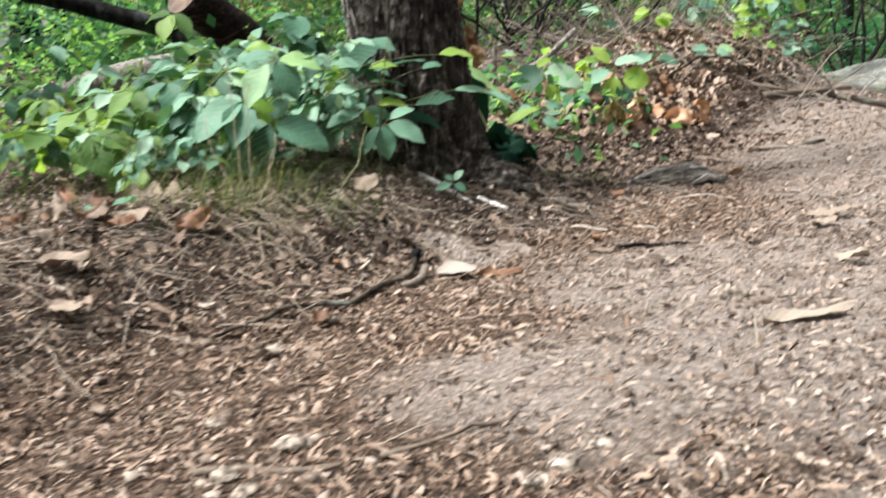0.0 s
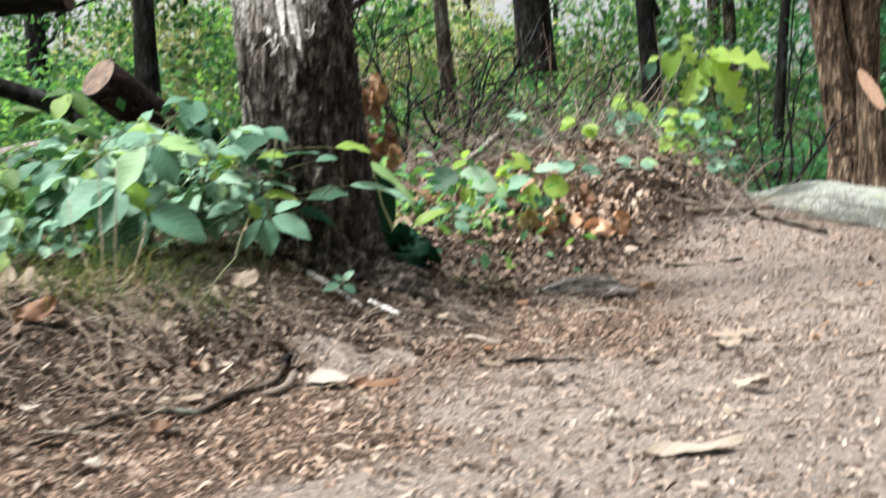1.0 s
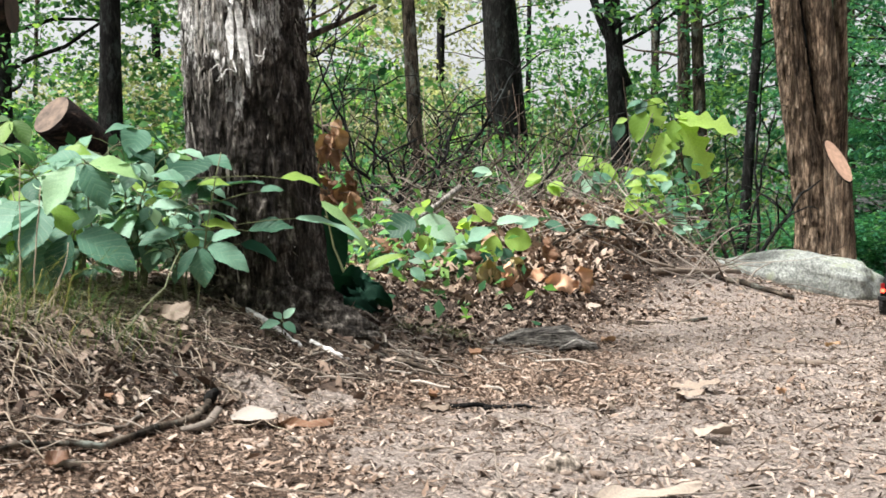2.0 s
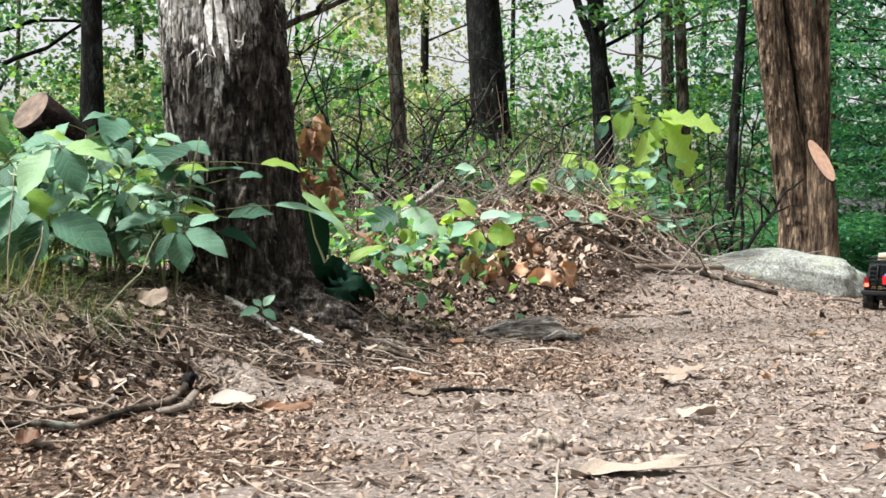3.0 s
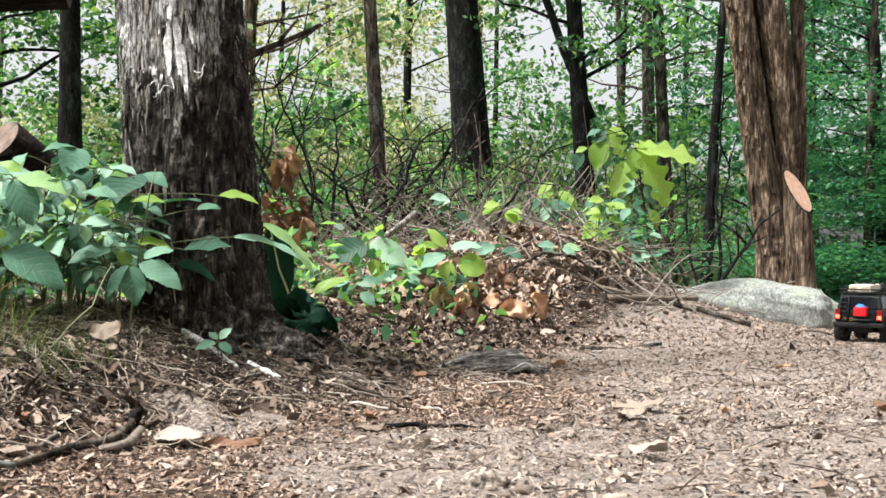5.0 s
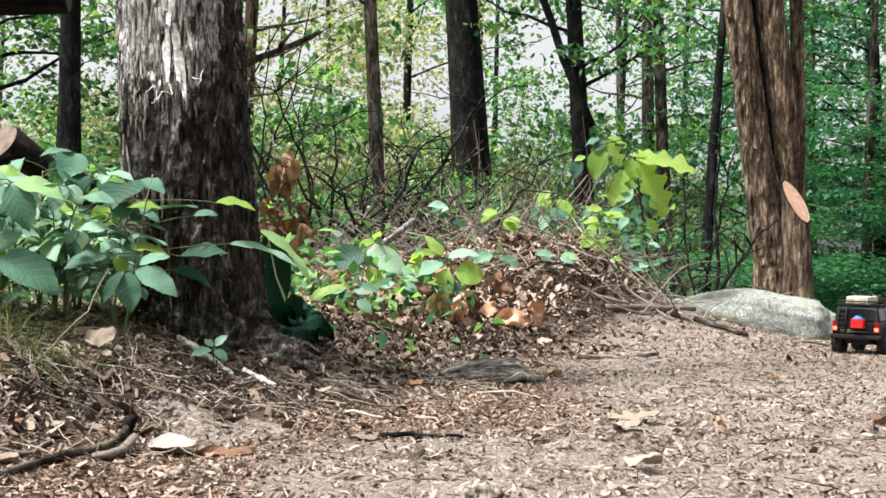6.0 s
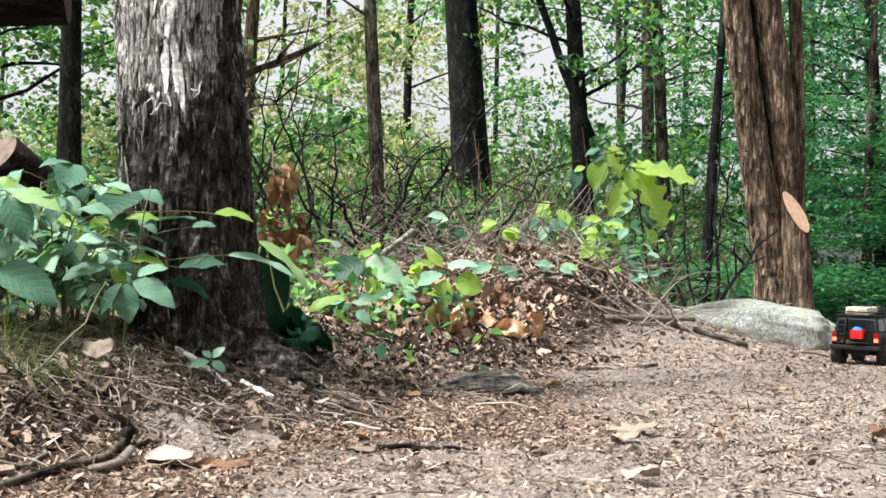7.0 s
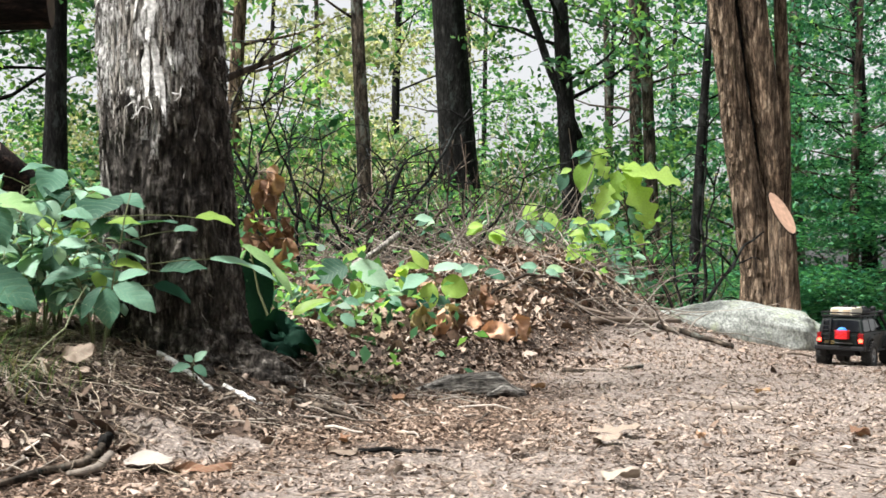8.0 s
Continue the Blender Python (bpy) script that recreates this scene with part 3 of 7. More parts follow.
def main_trunk():
    """The thick old trunk on the bank, its outer bark peeling off in strips above the dark lower part."""
    x, y = -0.105, 2.74
    z0 = 0.03
    tree = thing("tree", "thick old trunk with shaggy grey bark peeling in strips", "tree", "", at=(x, y, z0))
    path = [(0.045, 0, 0), (0.03, 0, 0.12), (0.012, 0, 0.4), (-0.005, 0, 0.7), (-0.02, 0, 1.0), (-0.06, 0.02, 2.2), (-0.16, 0.1, 7.6)]
    rows = 420
    zs = np.array([p[2] for p in path])
    v, f = bark_trunk(path, [0.158, 0.145, 0.136, 0.132, 0.128, 0.12, 0.09], 150, rows, 0.085, 21, 0.0, 44, 0.9)
    # the foot spreads into a few roots
    v = np.array(v).reshape(-1, 3)
    ang = np.arctan2(v[:, 1], v[:, 0] - 0.045)
    k = np.exp(-np.maximum(v[:, 2] - 0.02, 0) / 0.06)
    spread = 1 + k * (0.10 + 0.55 * np.exp(-((ang + 0.38) / 0.24) ** 2) + 0.35 * np.exp(-((ang + 2.2) / 0.3) ** 2) + 0.3 * np.exp(-((ang + 1.25) / 0.2) ** 2))
    v[:, 0], v[:, 1] = 0.045 + (v[:, 0] - 0.045) * spread, v[:, 1] * spread
    me = shaded(fast_mesh("trunk", v, f, BARK_BIG))
    # where the outer bark has come off
    wood = me.attributes.new("bare", "FLOAT", "POINT")
    up = smooth(0.50, 0.74, v[:, 2] + 0.10 * np.sin(3 * ang + 1) + 0.05 * np.sin(9 * ang))
    front = np.exp(-((ang + 2.0) / 0.75) ** 2)
    edge = np.exp(-((np.abs(ang) - np.pi) / 0.22) ** 2)
    wood.data.foreach_set("value", ((0.66 * up * (0.5 + 0.5 * front) + 0.58 * edge + 0.16 + 0.18 * smooth(-1.9, -2.7, ang) * smooth(0.2, 0.5, v[:, 2])) * smooth(0.05, 0.22, v[:, 2])).astype(np.float32))
    part("trunk", me, tree)
    # strips of bark that hang loose
    r = np.random.RandomState(5)

    def strip(a, z, length, width, lift, curl, name="bark_strip", mat=STRIP):
        verts, faces = [], []
        n = 8
        drift = r.uniform(-0.12, 0.12)
        for i in range(n + 1):
            u = i / n
            zz = z - length * u
            cx = np.interp(zz, zs, [p[0] for p in path])
            rad = np.interp(zz, zs, [0.158, 0.145, 0.136, 0.132, 0.128, 0.12, 0.09]) * (1.055 if width > 0.008 else 1.03) + lift * u ** 2 + curl * max(0, u - 0.7) ** 2 * 4
            w = width * (0.5 + 0.7 * math.sin(math.pi * (0.15 + 0.8 * u)) + 0.25 * r.uniform(-1, 1)) * (1 - 0.35 * u ** 5)
            for s, q in ((-1, 0), (0, 0.0012), (1, 0)):
                aa = a + drift * u + s * w / rad / 2
                rag = r.uniform(-0.14, 0.14) * length if i in (0, n) else 0
                verts.append((cx + (rad + q) * math.cos(aa), (rad + q) * math.sin(aa), zz + rag))
        for i in range(n):
            for j in range(2):
                b = i * 3 + j
                faces.append((b, b + 1, b + 4, b + 3))
        return mesh_of(name, verts, faces, mat)

    for k in range(26):
        a, z = -math.pi + r.uniform(-0.25, 0.35), r.uniform(0.1, 1.1)
        part("bark_strip", strip(a, z, r.uniform(0.06, 0.16), r.uniform(0.004, 0.012), r.uniform(0.0, 0.004), 0.004), tree)
    # the bleached patch in front, torn off above the dark lower bark
    for k in range(95):
        a = -1.72 + r.normal() * 0.33
        z = 0.60 + 0.34 * r.rand() + 0.05 * abs(a + 1.6)
        part("bark_strip", strip(a, z, r.uniform(0.05, 0.15), r.uniform(0.002, 0.0065), r.uniform(0.0, 0.004), 0.003, mat=FIBRE if k % 4 == 0 and abs(a + 1.52) < 0.2 else STRIP), tree, label="pale splintered strip of torn bark")
    for k in range(70):
        a = r.uniform(-3.2, -1.8)
        part("bark_strip", strip(a, r.uniform(0.15, 1.1), r.uniform(0.03, 0.12), r.uniform(0.003, 0.010), r.uniform(0.0, 0.002), 0.002), tree)
    for k in range(40):
        a = r.uniform(-3.1, -1.15)
        part("bark_strip", strip(a, r.uniform(0.58, 1.15), r.uniform(0.03, 0.11), r.uniform(0.004, 0.013), r.uniform(0.0, 0.003), 0.003), tree)
    for k in range(26):
        a = r.uniform(-1.2, 0.3)
        part("bark_strip", strip(a, r.uniform(0.7, 1.2), r.uniform(0.03, 0.09), r.uniform(0.003, 0.009), r.uniform(0.0, 0.004), 0.004, mat=BARK_BIG), tree)
    for a, z, ln, w, li in ((-1.56, 0.73, 0.15, 0.010, 0.010), (-1.49, 0.69, 0.14, 0.011, 0.016), (-1.65, 0.74, 0.13, 0.009, 0.006), (-1.72, 0.68, 0.08, 0.010, 0.006), (-1.40, 0.78, 0.13, 0.008, 0.008), (-1.82, 0.67, 0.09, 0.007, 0.005), (-1.60, 0.86, 0.16, 0.011, 0.004), (-1.48, 0.88, 0.14, 0.009, 0.004), (-1.70, 0.92, 0.15, 0.008, 0.003)):
        part("bark_strip", strip(a, z, ln, w, li, 0.03, mat=FIBRE), tree, label="pale splintered strip of torn bark")
    # thin curled fibres along the torn edge
    for k in range(11):
        a, z = -1.65 + r.normal() * 0.2, 0.56 + r.uniform(-0.03, 0.07)
        cx = float(np.interp(z, zs, [p[0] for p in path]))
        p0 = Vector((cx + 0.142 * math.cos(a), 0.142 * math.sin(a), z))
        p1 = p0 + Vector((math.cos(a) * 0.016 + r.uniform(-0.02, 0.02), math.sin(a) * 0.016, r.uniform(-0.035, 0.012)))
        part("bark_fibre", mesh_of("bark_fibre", *tube(bent(p0, p1, 7, r.uniform(-0.008, 0.010), 0.003, 900 + k), np.linspace(0.0016, 0.0007, 7), 5, 0.1, k), FIBRE if k % 3 else BARK_BIG), tree)
    for k in range(60):
        a, z = r.uniform(-math.pi - 0.2, 0.3), r.uniform(0.06, 0.72)
        part("bark_flake", strip(a, z, r.uniform(0.012, 0.045), r.uniform(0.0015, 0.004), r.uniform(0.001, 0.008), 0.01, "bark_flake"), tree)
    q = np.random.RandomState(24)
    for k in range(230):
        z, a = q.uniform(0.10, 1.2), q.uniform(-3.3, 0.1)
        cx0 = float(np.interp(z, zs, [p[0] for p in path]))
        rad = float(np.interp(z, zs, [0.158, 0.145, 0.136, 0.132, 0.128, 0.12, 0.09])) * q.uniform(1.01, 1.045)
        ln, wd, lift = q.uniform(0.015, 0.075), q.uniform(0.03, 0.11), q.uniform(0.001, 0.008)
        rows3 = []
        for u in (0.0, 0.35, 0.7, 1.0):
            for e in (-1, 0, 1):
                rr = rad + lift * u * u + (0.002 if e == 0 else 0)
                aa = a + e * wd * (1 - 0.55 * u) * q.uniform(0.5, 1.1)
                rows3.append((cx0 + rr * math.cos(aa), rr * math.sin(aa), z - ln * u * q.uniform(0.85, 1.1)))
        part("bark_flake", mesh_of("bark_flake", rows3, [(3 * i + j, 3 * i + j + 1, 3 * i + j + 4, 3 * i + j + 3) for i in range(3) for j in range(2)], STRIP if z > 0.62 and a < -1.3 and k % 2 else BARK_BIG), tree)
    tips = []
    for k in range(12):
        a, u = r.uniform(0, 6.28), r.uniform(0.78, 1.0)
        p = Vector((-0.16 * u, 0.1 * u, 7.4 * u))
        q = p + Vector((math.cos(a) * 1.7, math.sin(a) * 1.7, r.uniform(0.3, 1.3))) * r.uniform(0.6, 1.1)
        part("limb", mesh_of("limb", *limb(p, q, 0.04, 0.01, 8, 0.05, 800 + k), BARK_BIG), tree)
        tips += [q, p.lerp(q, 0.7), p.lerp(q, 0.85) + Vector(r.uniform(-0.4, 0.4, 3))]
    pts = crown_points(r, tips, 12, (0.45, 0.45, 0.25))
    part("crown", fast_mesh("crown", *leaf_cards(pts, r.uniform(0.6, 1.3, len(pts)) * 0.10, 5, 0.5), WOODS), tree)
    v, f = joined([limb((0.09, 0.09, 0.665), (0.295, 0.21, 0.785), 0.010, 0.005, 9, 0.004, 2), limb((0.2, 0.15, 0.735), (0.24, 0.18, 0.79), 0.005, 0.003, 5, 0.004, 3)])
    part("dead_branch", mesh_of("dead_branch", v, f, BARK_FAR), tree, label="grey broken dead branch")
    return tree


main_trunk()


def right_tree():
    """Twin-stemmed brown tree behind the boulder with one fresh saw cut."""
    x, y = 3.02, 7.1
    z0 = gz(x, y) - 0.1
    tree = thing("tree", "twin-stemmed brown tree with a fresh saw-cut limb", "tree", at=(x, y, z0))
    h = -z0
    a = bark_trunk([(0.01, 0, 0), (-0.008, 0, h + 0.3), (-0.147, -0.03, h + 1.0), (-0.302, -0.1, h + 2.0), (-0.5, -0.2, h + 4.5)], [0.155, 0.128, 0.095, 0.083, 0.06], 90, 260, 0.07, 3, 0.1, 40, 0.9)
    part("stem", shaded(fast_mesh("stem", *a, BARK_TAN)), tree)
    b = bark_trunk([(0.055, 0.10, 0), (0.07, 0.07, h + 0.3), (0.068, -0.02, h + 1.0), (-0.095, -0.1, h + 2.0), (-0.3, -0.2, h + 4.5)], [0.095, 0.088, 0.088, 0.085, 0.06], 90, 260, 0.07, 8, 0.1, 40, 0.7)
    part("stem", shaded(fast_mesh("stem", *b, BARK_TAN)), tree)
    c = bark_trunk([(0.18, 0.08, 0), (0.18, 0.08, h + 0.5), (0.165, 0.03, h + 1.2), (0.115, -0.04, h + 2.1), (0.1, 0, h + 4)], [0.05, 0.045, 0.042, 0.04, 0.03], 20, 80, 0.10, 9, 0.1, 8)
    part("stem", shaded(fast_mesh("stem", *c, BARK_TAN)), tree)
    # near-black tube between the stems, put in as the crevice's shade
    part("hollow", mesh_of("hollow", *tube([(0.03, 0.02, h + 0.3), (0.0, 0.03, h + 0.65), (-0.04, 0.03, h + 1.05), (-0.17, -0.03, h + 2.05)], [0.05, 0.055, 0.05, 0.045], 12, 0.1, 3), BARK_DARK), tree, label="dark tube standing in for the shade between the stems")
    q = np.random.RandomState(14)
    for k in range(120):
        z, a = q.uniform(h + 0.05, h + 2.0), q.uniform(-2.9, -0.5)
        cx0 = float(np.interp(z, [0, h + 0.3, h + 1.0, h + 2.0], [0.01, -0.008, -0.147, -0.302]))
        cy0 = float(np.interp(z, [0, h + 0.3, h + 1.0, h + 2.0], [0, 0, -0.03, -0.1]))
        rad = float(np.interp(z, [0, h + 0.3, h + 1.0, h + 2.0], [0.155, 0.128, 0.095, 0.083])) * 1.03
        ln, wd, lift = q.uniform(0.03, 0.12), q.uniform(0.08, 0.22), q.uniform(0.002, 0.012)
        rows = []
        for u in (0.0, 0.35, 0.7, 1.0):
            for e in (-1, 0, 1):
                rr = rad + lift * u * u + (0.003 if e == 0 else 0)
                aa = a + e * wd * (1 - 0.5 * u) * q.uniform(0.6, 1.1)
                rows.append((cx0 + rr * math.cos(aa), cy0 + rr * math.sin(aa), z - ln * u * q.uniform(0.9, 1.05)))
        part("bark_flake", mesh_of("bark_flake", rows, [(3 * i + j, 3 * i + j + 1, 3 * i + j + 4, 3 * i + j + 3) for i in range(3) for j in range(2)], BARK_TAN), tree)
    # a third stem, sawn off on a slant
    cx, cy, sides, rings = 0.085, -0.185, 32, 26
    verts = []
    for i in range(rings):
        t = i / (rings - 1)
        for k in range(sides):
            q = 2 * math.pi * k / sides
            rad = 0.086 * (1 + (1 - t ** 6) * (0.05 * math.sin(7 * q + 9 * t) + 0.04 * math.sin(15 * q - 20 * t)) + 0.02 * math.sin(3 * q)) + 0.02 * (1 - t) ** 3
            dx, dy = rad * math.cos(q), rad * math.sin(q)
            top = h + 0.655 - 0.85 * dx + 1.4 * dy
            verts.append((cx + dx - 0.03 * t, cy + dy, top * t))
    faces = [(i * sides + k, i * sides + (k + 1) % sides, (i + 1) * sides + (k + 1) % sides, (i + 1) * sides + k) for i in range(rings - 1) for k in range(sides)]
    part("sawn_stem", mesh_of("sawn_stem", verts, faces, BARK_TAN), tree)
    ring = [Vector(v) for v in verts[-sides:]]
    mid = sum(ring, Vector()) / sides
    disc = [v.lerp(mid, 0.06) + Vector((0.003, -0.002, 0.004)) for v in ring] + [v.lerp(mid, 0.6) + Vector((0.003, -0.002, 0.005)) for v in ring]
    faces = [(k, (k + 1) % sides, sides + (k + 1) % sides, sides + k) for k in range(sides)] + [tuple(range(sides, 2 * sides))]
    part("cut_face", mesh_of("cut_face", disc, faces, CUT, flat=True), tree, label="fresh orange-tan sawn wood")
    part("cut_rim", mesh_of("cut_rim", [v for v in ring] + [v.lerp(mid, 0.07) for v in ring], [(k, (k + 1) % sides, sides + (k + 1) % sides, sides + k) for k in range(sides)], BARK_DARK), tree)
    r, tips = np.random.RandomState(6), []
    for k in range(12):
        a, u = r.uniform(0, 6.28), r.uniform(0.65, 1.0)
        p = Vector((-0.45 * u, -0.18 * u, h + 4.3 * u))
        q = p + Vector((math.cos(a) * 1.6, math.sin(a) * 1.6, r.uniform(0.3, 1.2))) * r.uniform(0.6, 1.1)
        part("limb", mesh_of("limb", *limb(p, q, 0.04, 0.01, 8, 0.05, 900 + k), BARK_TAN), tree)
        tips += [q, p.lerp(q, 0.7), p.lerp(q, 0.85) + Vector(r.uniform(-0.4, 0.4, 3))]
    pts = crown_points(r, tips, 26, (0.45, 0.45, 0.25))
    part("crown", fast_mesh("crown", *leaf_cards(pts, r.uniform(0.6, 1.3, len(pts)) * 0.11, 6, 0.5), WOODS), tree)
    return tree


right_tree()

DARK_LABEL = "dark furrowed trunk with a leafy crown"
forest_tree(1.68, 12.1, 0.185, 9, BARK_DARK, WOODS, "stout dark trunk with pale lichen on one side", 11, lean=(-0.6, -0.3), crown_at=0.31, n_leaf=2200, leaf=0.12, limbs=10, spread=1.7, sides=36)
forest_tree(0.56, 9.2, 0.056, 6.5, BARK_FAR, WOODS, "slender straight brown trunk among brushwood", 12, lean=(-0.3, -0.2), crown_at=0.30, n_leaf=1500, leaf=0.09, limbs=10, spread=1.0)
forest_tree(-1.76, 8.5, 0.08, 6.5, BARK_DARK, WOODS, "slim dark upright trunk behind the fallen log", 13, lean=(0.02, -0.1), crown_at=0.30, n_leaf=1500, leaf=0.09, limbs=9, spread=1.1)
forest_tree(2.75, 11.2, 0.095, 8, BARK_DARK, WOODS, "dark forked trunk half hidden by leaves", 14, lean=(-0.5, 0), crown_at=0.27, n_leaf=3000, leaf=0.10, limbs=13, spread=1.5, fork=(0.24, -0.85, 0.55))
forest_tree(4.25, 14.5, 0.09, 9, BARK_FAR, WOODS, DARK_LABEL, 15, crown_at=0.30, n_leaf=1500, leaf=0.12, limbs=12, spread=1.8)
forest_tree(3.8, 12.0, 0.07, 8, BARK_FAR, WOODS, DARK_LABEL, 16, lean=(-0.3, 0), crown_at=0.32, n_leaf=600, leaf=0.10, limbs=12, spread=1.4)
forest_tree(3.3, 9.4, 0.045, 5, BARK_DARK, WOODS, "thin dark sapling with a sparse crown", 17, lean=(0.35, 0), crown_at=0.4, n_leaf=500, leaf=0.08, limbs=8, spread=1.0)
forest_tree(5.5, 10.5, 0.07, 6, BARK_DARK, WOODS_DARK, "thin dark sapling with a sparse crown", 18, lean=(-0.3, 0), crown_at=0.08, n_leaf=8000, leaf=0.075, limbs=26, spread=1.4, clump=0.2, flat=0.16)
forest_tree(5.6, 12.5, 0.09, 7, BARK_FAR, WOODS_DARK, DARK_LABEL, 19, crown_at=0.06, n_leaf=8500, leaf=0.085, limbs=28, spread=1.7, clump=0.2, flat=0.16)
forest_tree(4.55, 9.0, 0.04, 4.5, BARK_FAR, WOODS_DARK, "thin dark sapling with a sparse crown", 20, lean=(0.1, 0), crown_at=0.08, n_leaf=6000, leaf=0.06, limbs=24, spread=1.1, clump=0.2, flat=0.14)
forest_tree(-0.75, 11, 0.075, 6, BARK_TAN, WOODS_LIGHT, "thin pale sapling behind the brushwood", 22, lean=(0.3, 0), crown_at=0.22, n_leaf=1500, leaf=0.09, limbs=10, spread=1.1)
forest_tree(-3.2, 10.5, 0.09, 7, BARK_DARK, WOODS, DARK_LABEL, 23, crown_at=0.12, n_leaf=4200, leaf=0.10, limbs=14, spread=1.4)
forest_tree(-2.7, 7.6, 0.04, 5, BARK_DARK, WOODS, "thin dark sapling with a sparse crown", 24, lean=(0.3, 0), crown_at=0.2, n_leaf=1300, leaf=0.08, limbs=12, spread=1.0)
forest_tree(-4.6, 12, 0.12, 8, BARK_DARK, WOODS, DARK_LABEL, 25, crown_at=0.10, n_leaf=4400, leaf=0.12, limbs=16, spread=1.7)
for k in range(18):
    q = np.random.RandomState(100 + k)
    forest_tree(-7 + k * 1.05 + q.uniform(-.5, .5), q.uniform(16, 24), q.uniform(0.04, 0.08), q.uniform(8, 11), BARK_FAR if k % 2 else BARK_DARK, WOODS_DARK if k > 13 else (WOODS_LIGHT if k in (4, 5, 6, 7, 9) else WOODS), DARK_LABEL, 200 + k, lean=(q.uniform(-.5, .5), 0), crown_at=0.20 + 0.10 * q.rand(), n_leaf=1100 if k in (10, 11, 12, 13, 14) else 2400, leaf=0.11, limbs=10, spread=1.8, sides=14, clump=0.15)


# unseen trees behind the camera, added to close the woods and block low sky light
for k in range(12):
    q = np.random.RandomState(150 + k)
    a = math.pi * (1.02 + 1.0 * k / 12)
    forest_tree(0.5 + math.cos(a) * q.uniform(7, 12), 1 + math.sin(a) * q.uniform(6, 12), q.uniform(0.08, 0.18), q.uniform(8, 11), BARK_FAR if k % 2 else BARK_DARK, WOODS, DARK_LABEL, 250 + k, lean=(q.uniform(-.5, .5), 0), crown_at=0.25, n_leaf=1200, leaf=0.2, limbs=12, spread=2.2, sides=14)


def undergrowth(name, label, boxes, n, size, mat, seed, flat=0.55, wide=1.0, tall=0.6):
    """Low leafy growth that nobody could count: clumps of leaves spread over stretches of ground."""
    r = np.random.RandomState(seed)
    out = []
    for x0, x1, y0, y1, hgt, share in boxes:
        clumps = max(6, int(60 * share))
        cx, cy = r.uniform(x0, x1, clumps), r.uniform(y0, y1, clumps)
        cz = ground_z(cx, cy) + hgt * r.rand(clumps) ** 1.3
        per = int(n * share / clumps) + 1
        sp = 0.10 * (1 + 0.12 * (y0 + y1) / 2)
        for a, b, c in zip(cx, cy, cz):
            out.append(np.array((a, b, c)) + r.normal(size=(per, 3)) * (sp * wide, sp * wide, sp * tall))
    pts = np.concatenate(out)
    pts[:, 2] = np.maximum(pts[:, 2], ground_z(pts[:, 0], pts[:, 1]) + 0.01)
    v, f = leaf_cards(pts, r.uniform(0.6, 1.4, len(pts)) * size, seed, flat)
    tagged(new(name, fast_mesh(name, v, f, mat)), label, "undergrowth", kind="stuff")


undergrowth("undergrowth", "green leafy undergrowth of the woodland floor", [(-3.5, -0.6, 6, 11, 1.0, 0.3), (-0.6, 2.0, 7.0, 12, 0.35, 0.3), (0.5, 2.0, 12.6, 15, 1.2, 0.2), (2.0, 4.6, 12.6, 15, 2.1, 0.5)], 30000, 0.058, WOODS, 61)
undergrowth("undergrowth", "dark green hemlock sprays with shade in their colour beyond the boulder", [(4.1, 6.8, 8.0, 11, 1.9, 1.6), (3.2, 4.5, 7.6, 9, 0.45, 0.4), (1.9, 3.3, 8.0, 11, 0.75, 0.22)], 24000, 0.05, WOODS_DARK, 62, 0.85, 1.5, 0.16)
undergrowth("undergrowth", "pale green undergrowth with sunlight in its colour between far trunks", [(-4, 2, 12.6, 17, 1.1, 0.5), (-3, 1.0, 13, 17, 2.6, 0.35), (2, 6, 13, 18, 1.6, 0.4)], 30000, 0.075, WOODS_LIGHT, 63)
undergrowth("undergrowth", "dense green bushes closing the view between the trunks", [(-6, 7, 15, 19, 1.6, 1.4)], 26000, 0.10, WOODS, 67)
undergrowth("undergrowth", "leafy twigs of young trees behind the shrubs", [(-4.8, -1.0, 9, 12.5, 3.4, 1.0)], 6500, 0.07, WOODS, 66, 0.55, 1.2, 0.4)
undergrowth("undergrowth", "leafy boughs of young trees between the trunks", [(-2.2, 1.4, 11, 15, 3.2, 0.3), (2.0, 5.4, 12, 16, 2.4, 0.7)], 8000, 0.11, WOODS, 65, 0.55, 1.3, 0.4)
undergrowth("undergrowth", "low green sprouts along the leaf-covered bank", [(-0.2, 0.7, 3.4, 4.6, 0.10, 0.35), (1.0, 1.7, 4.8, 6.2, 0.14, 0.12), (-1.6, -0.4, 3.2, 5, 0.30, 0.5)], 2000, 0.045, WOODS, 64)


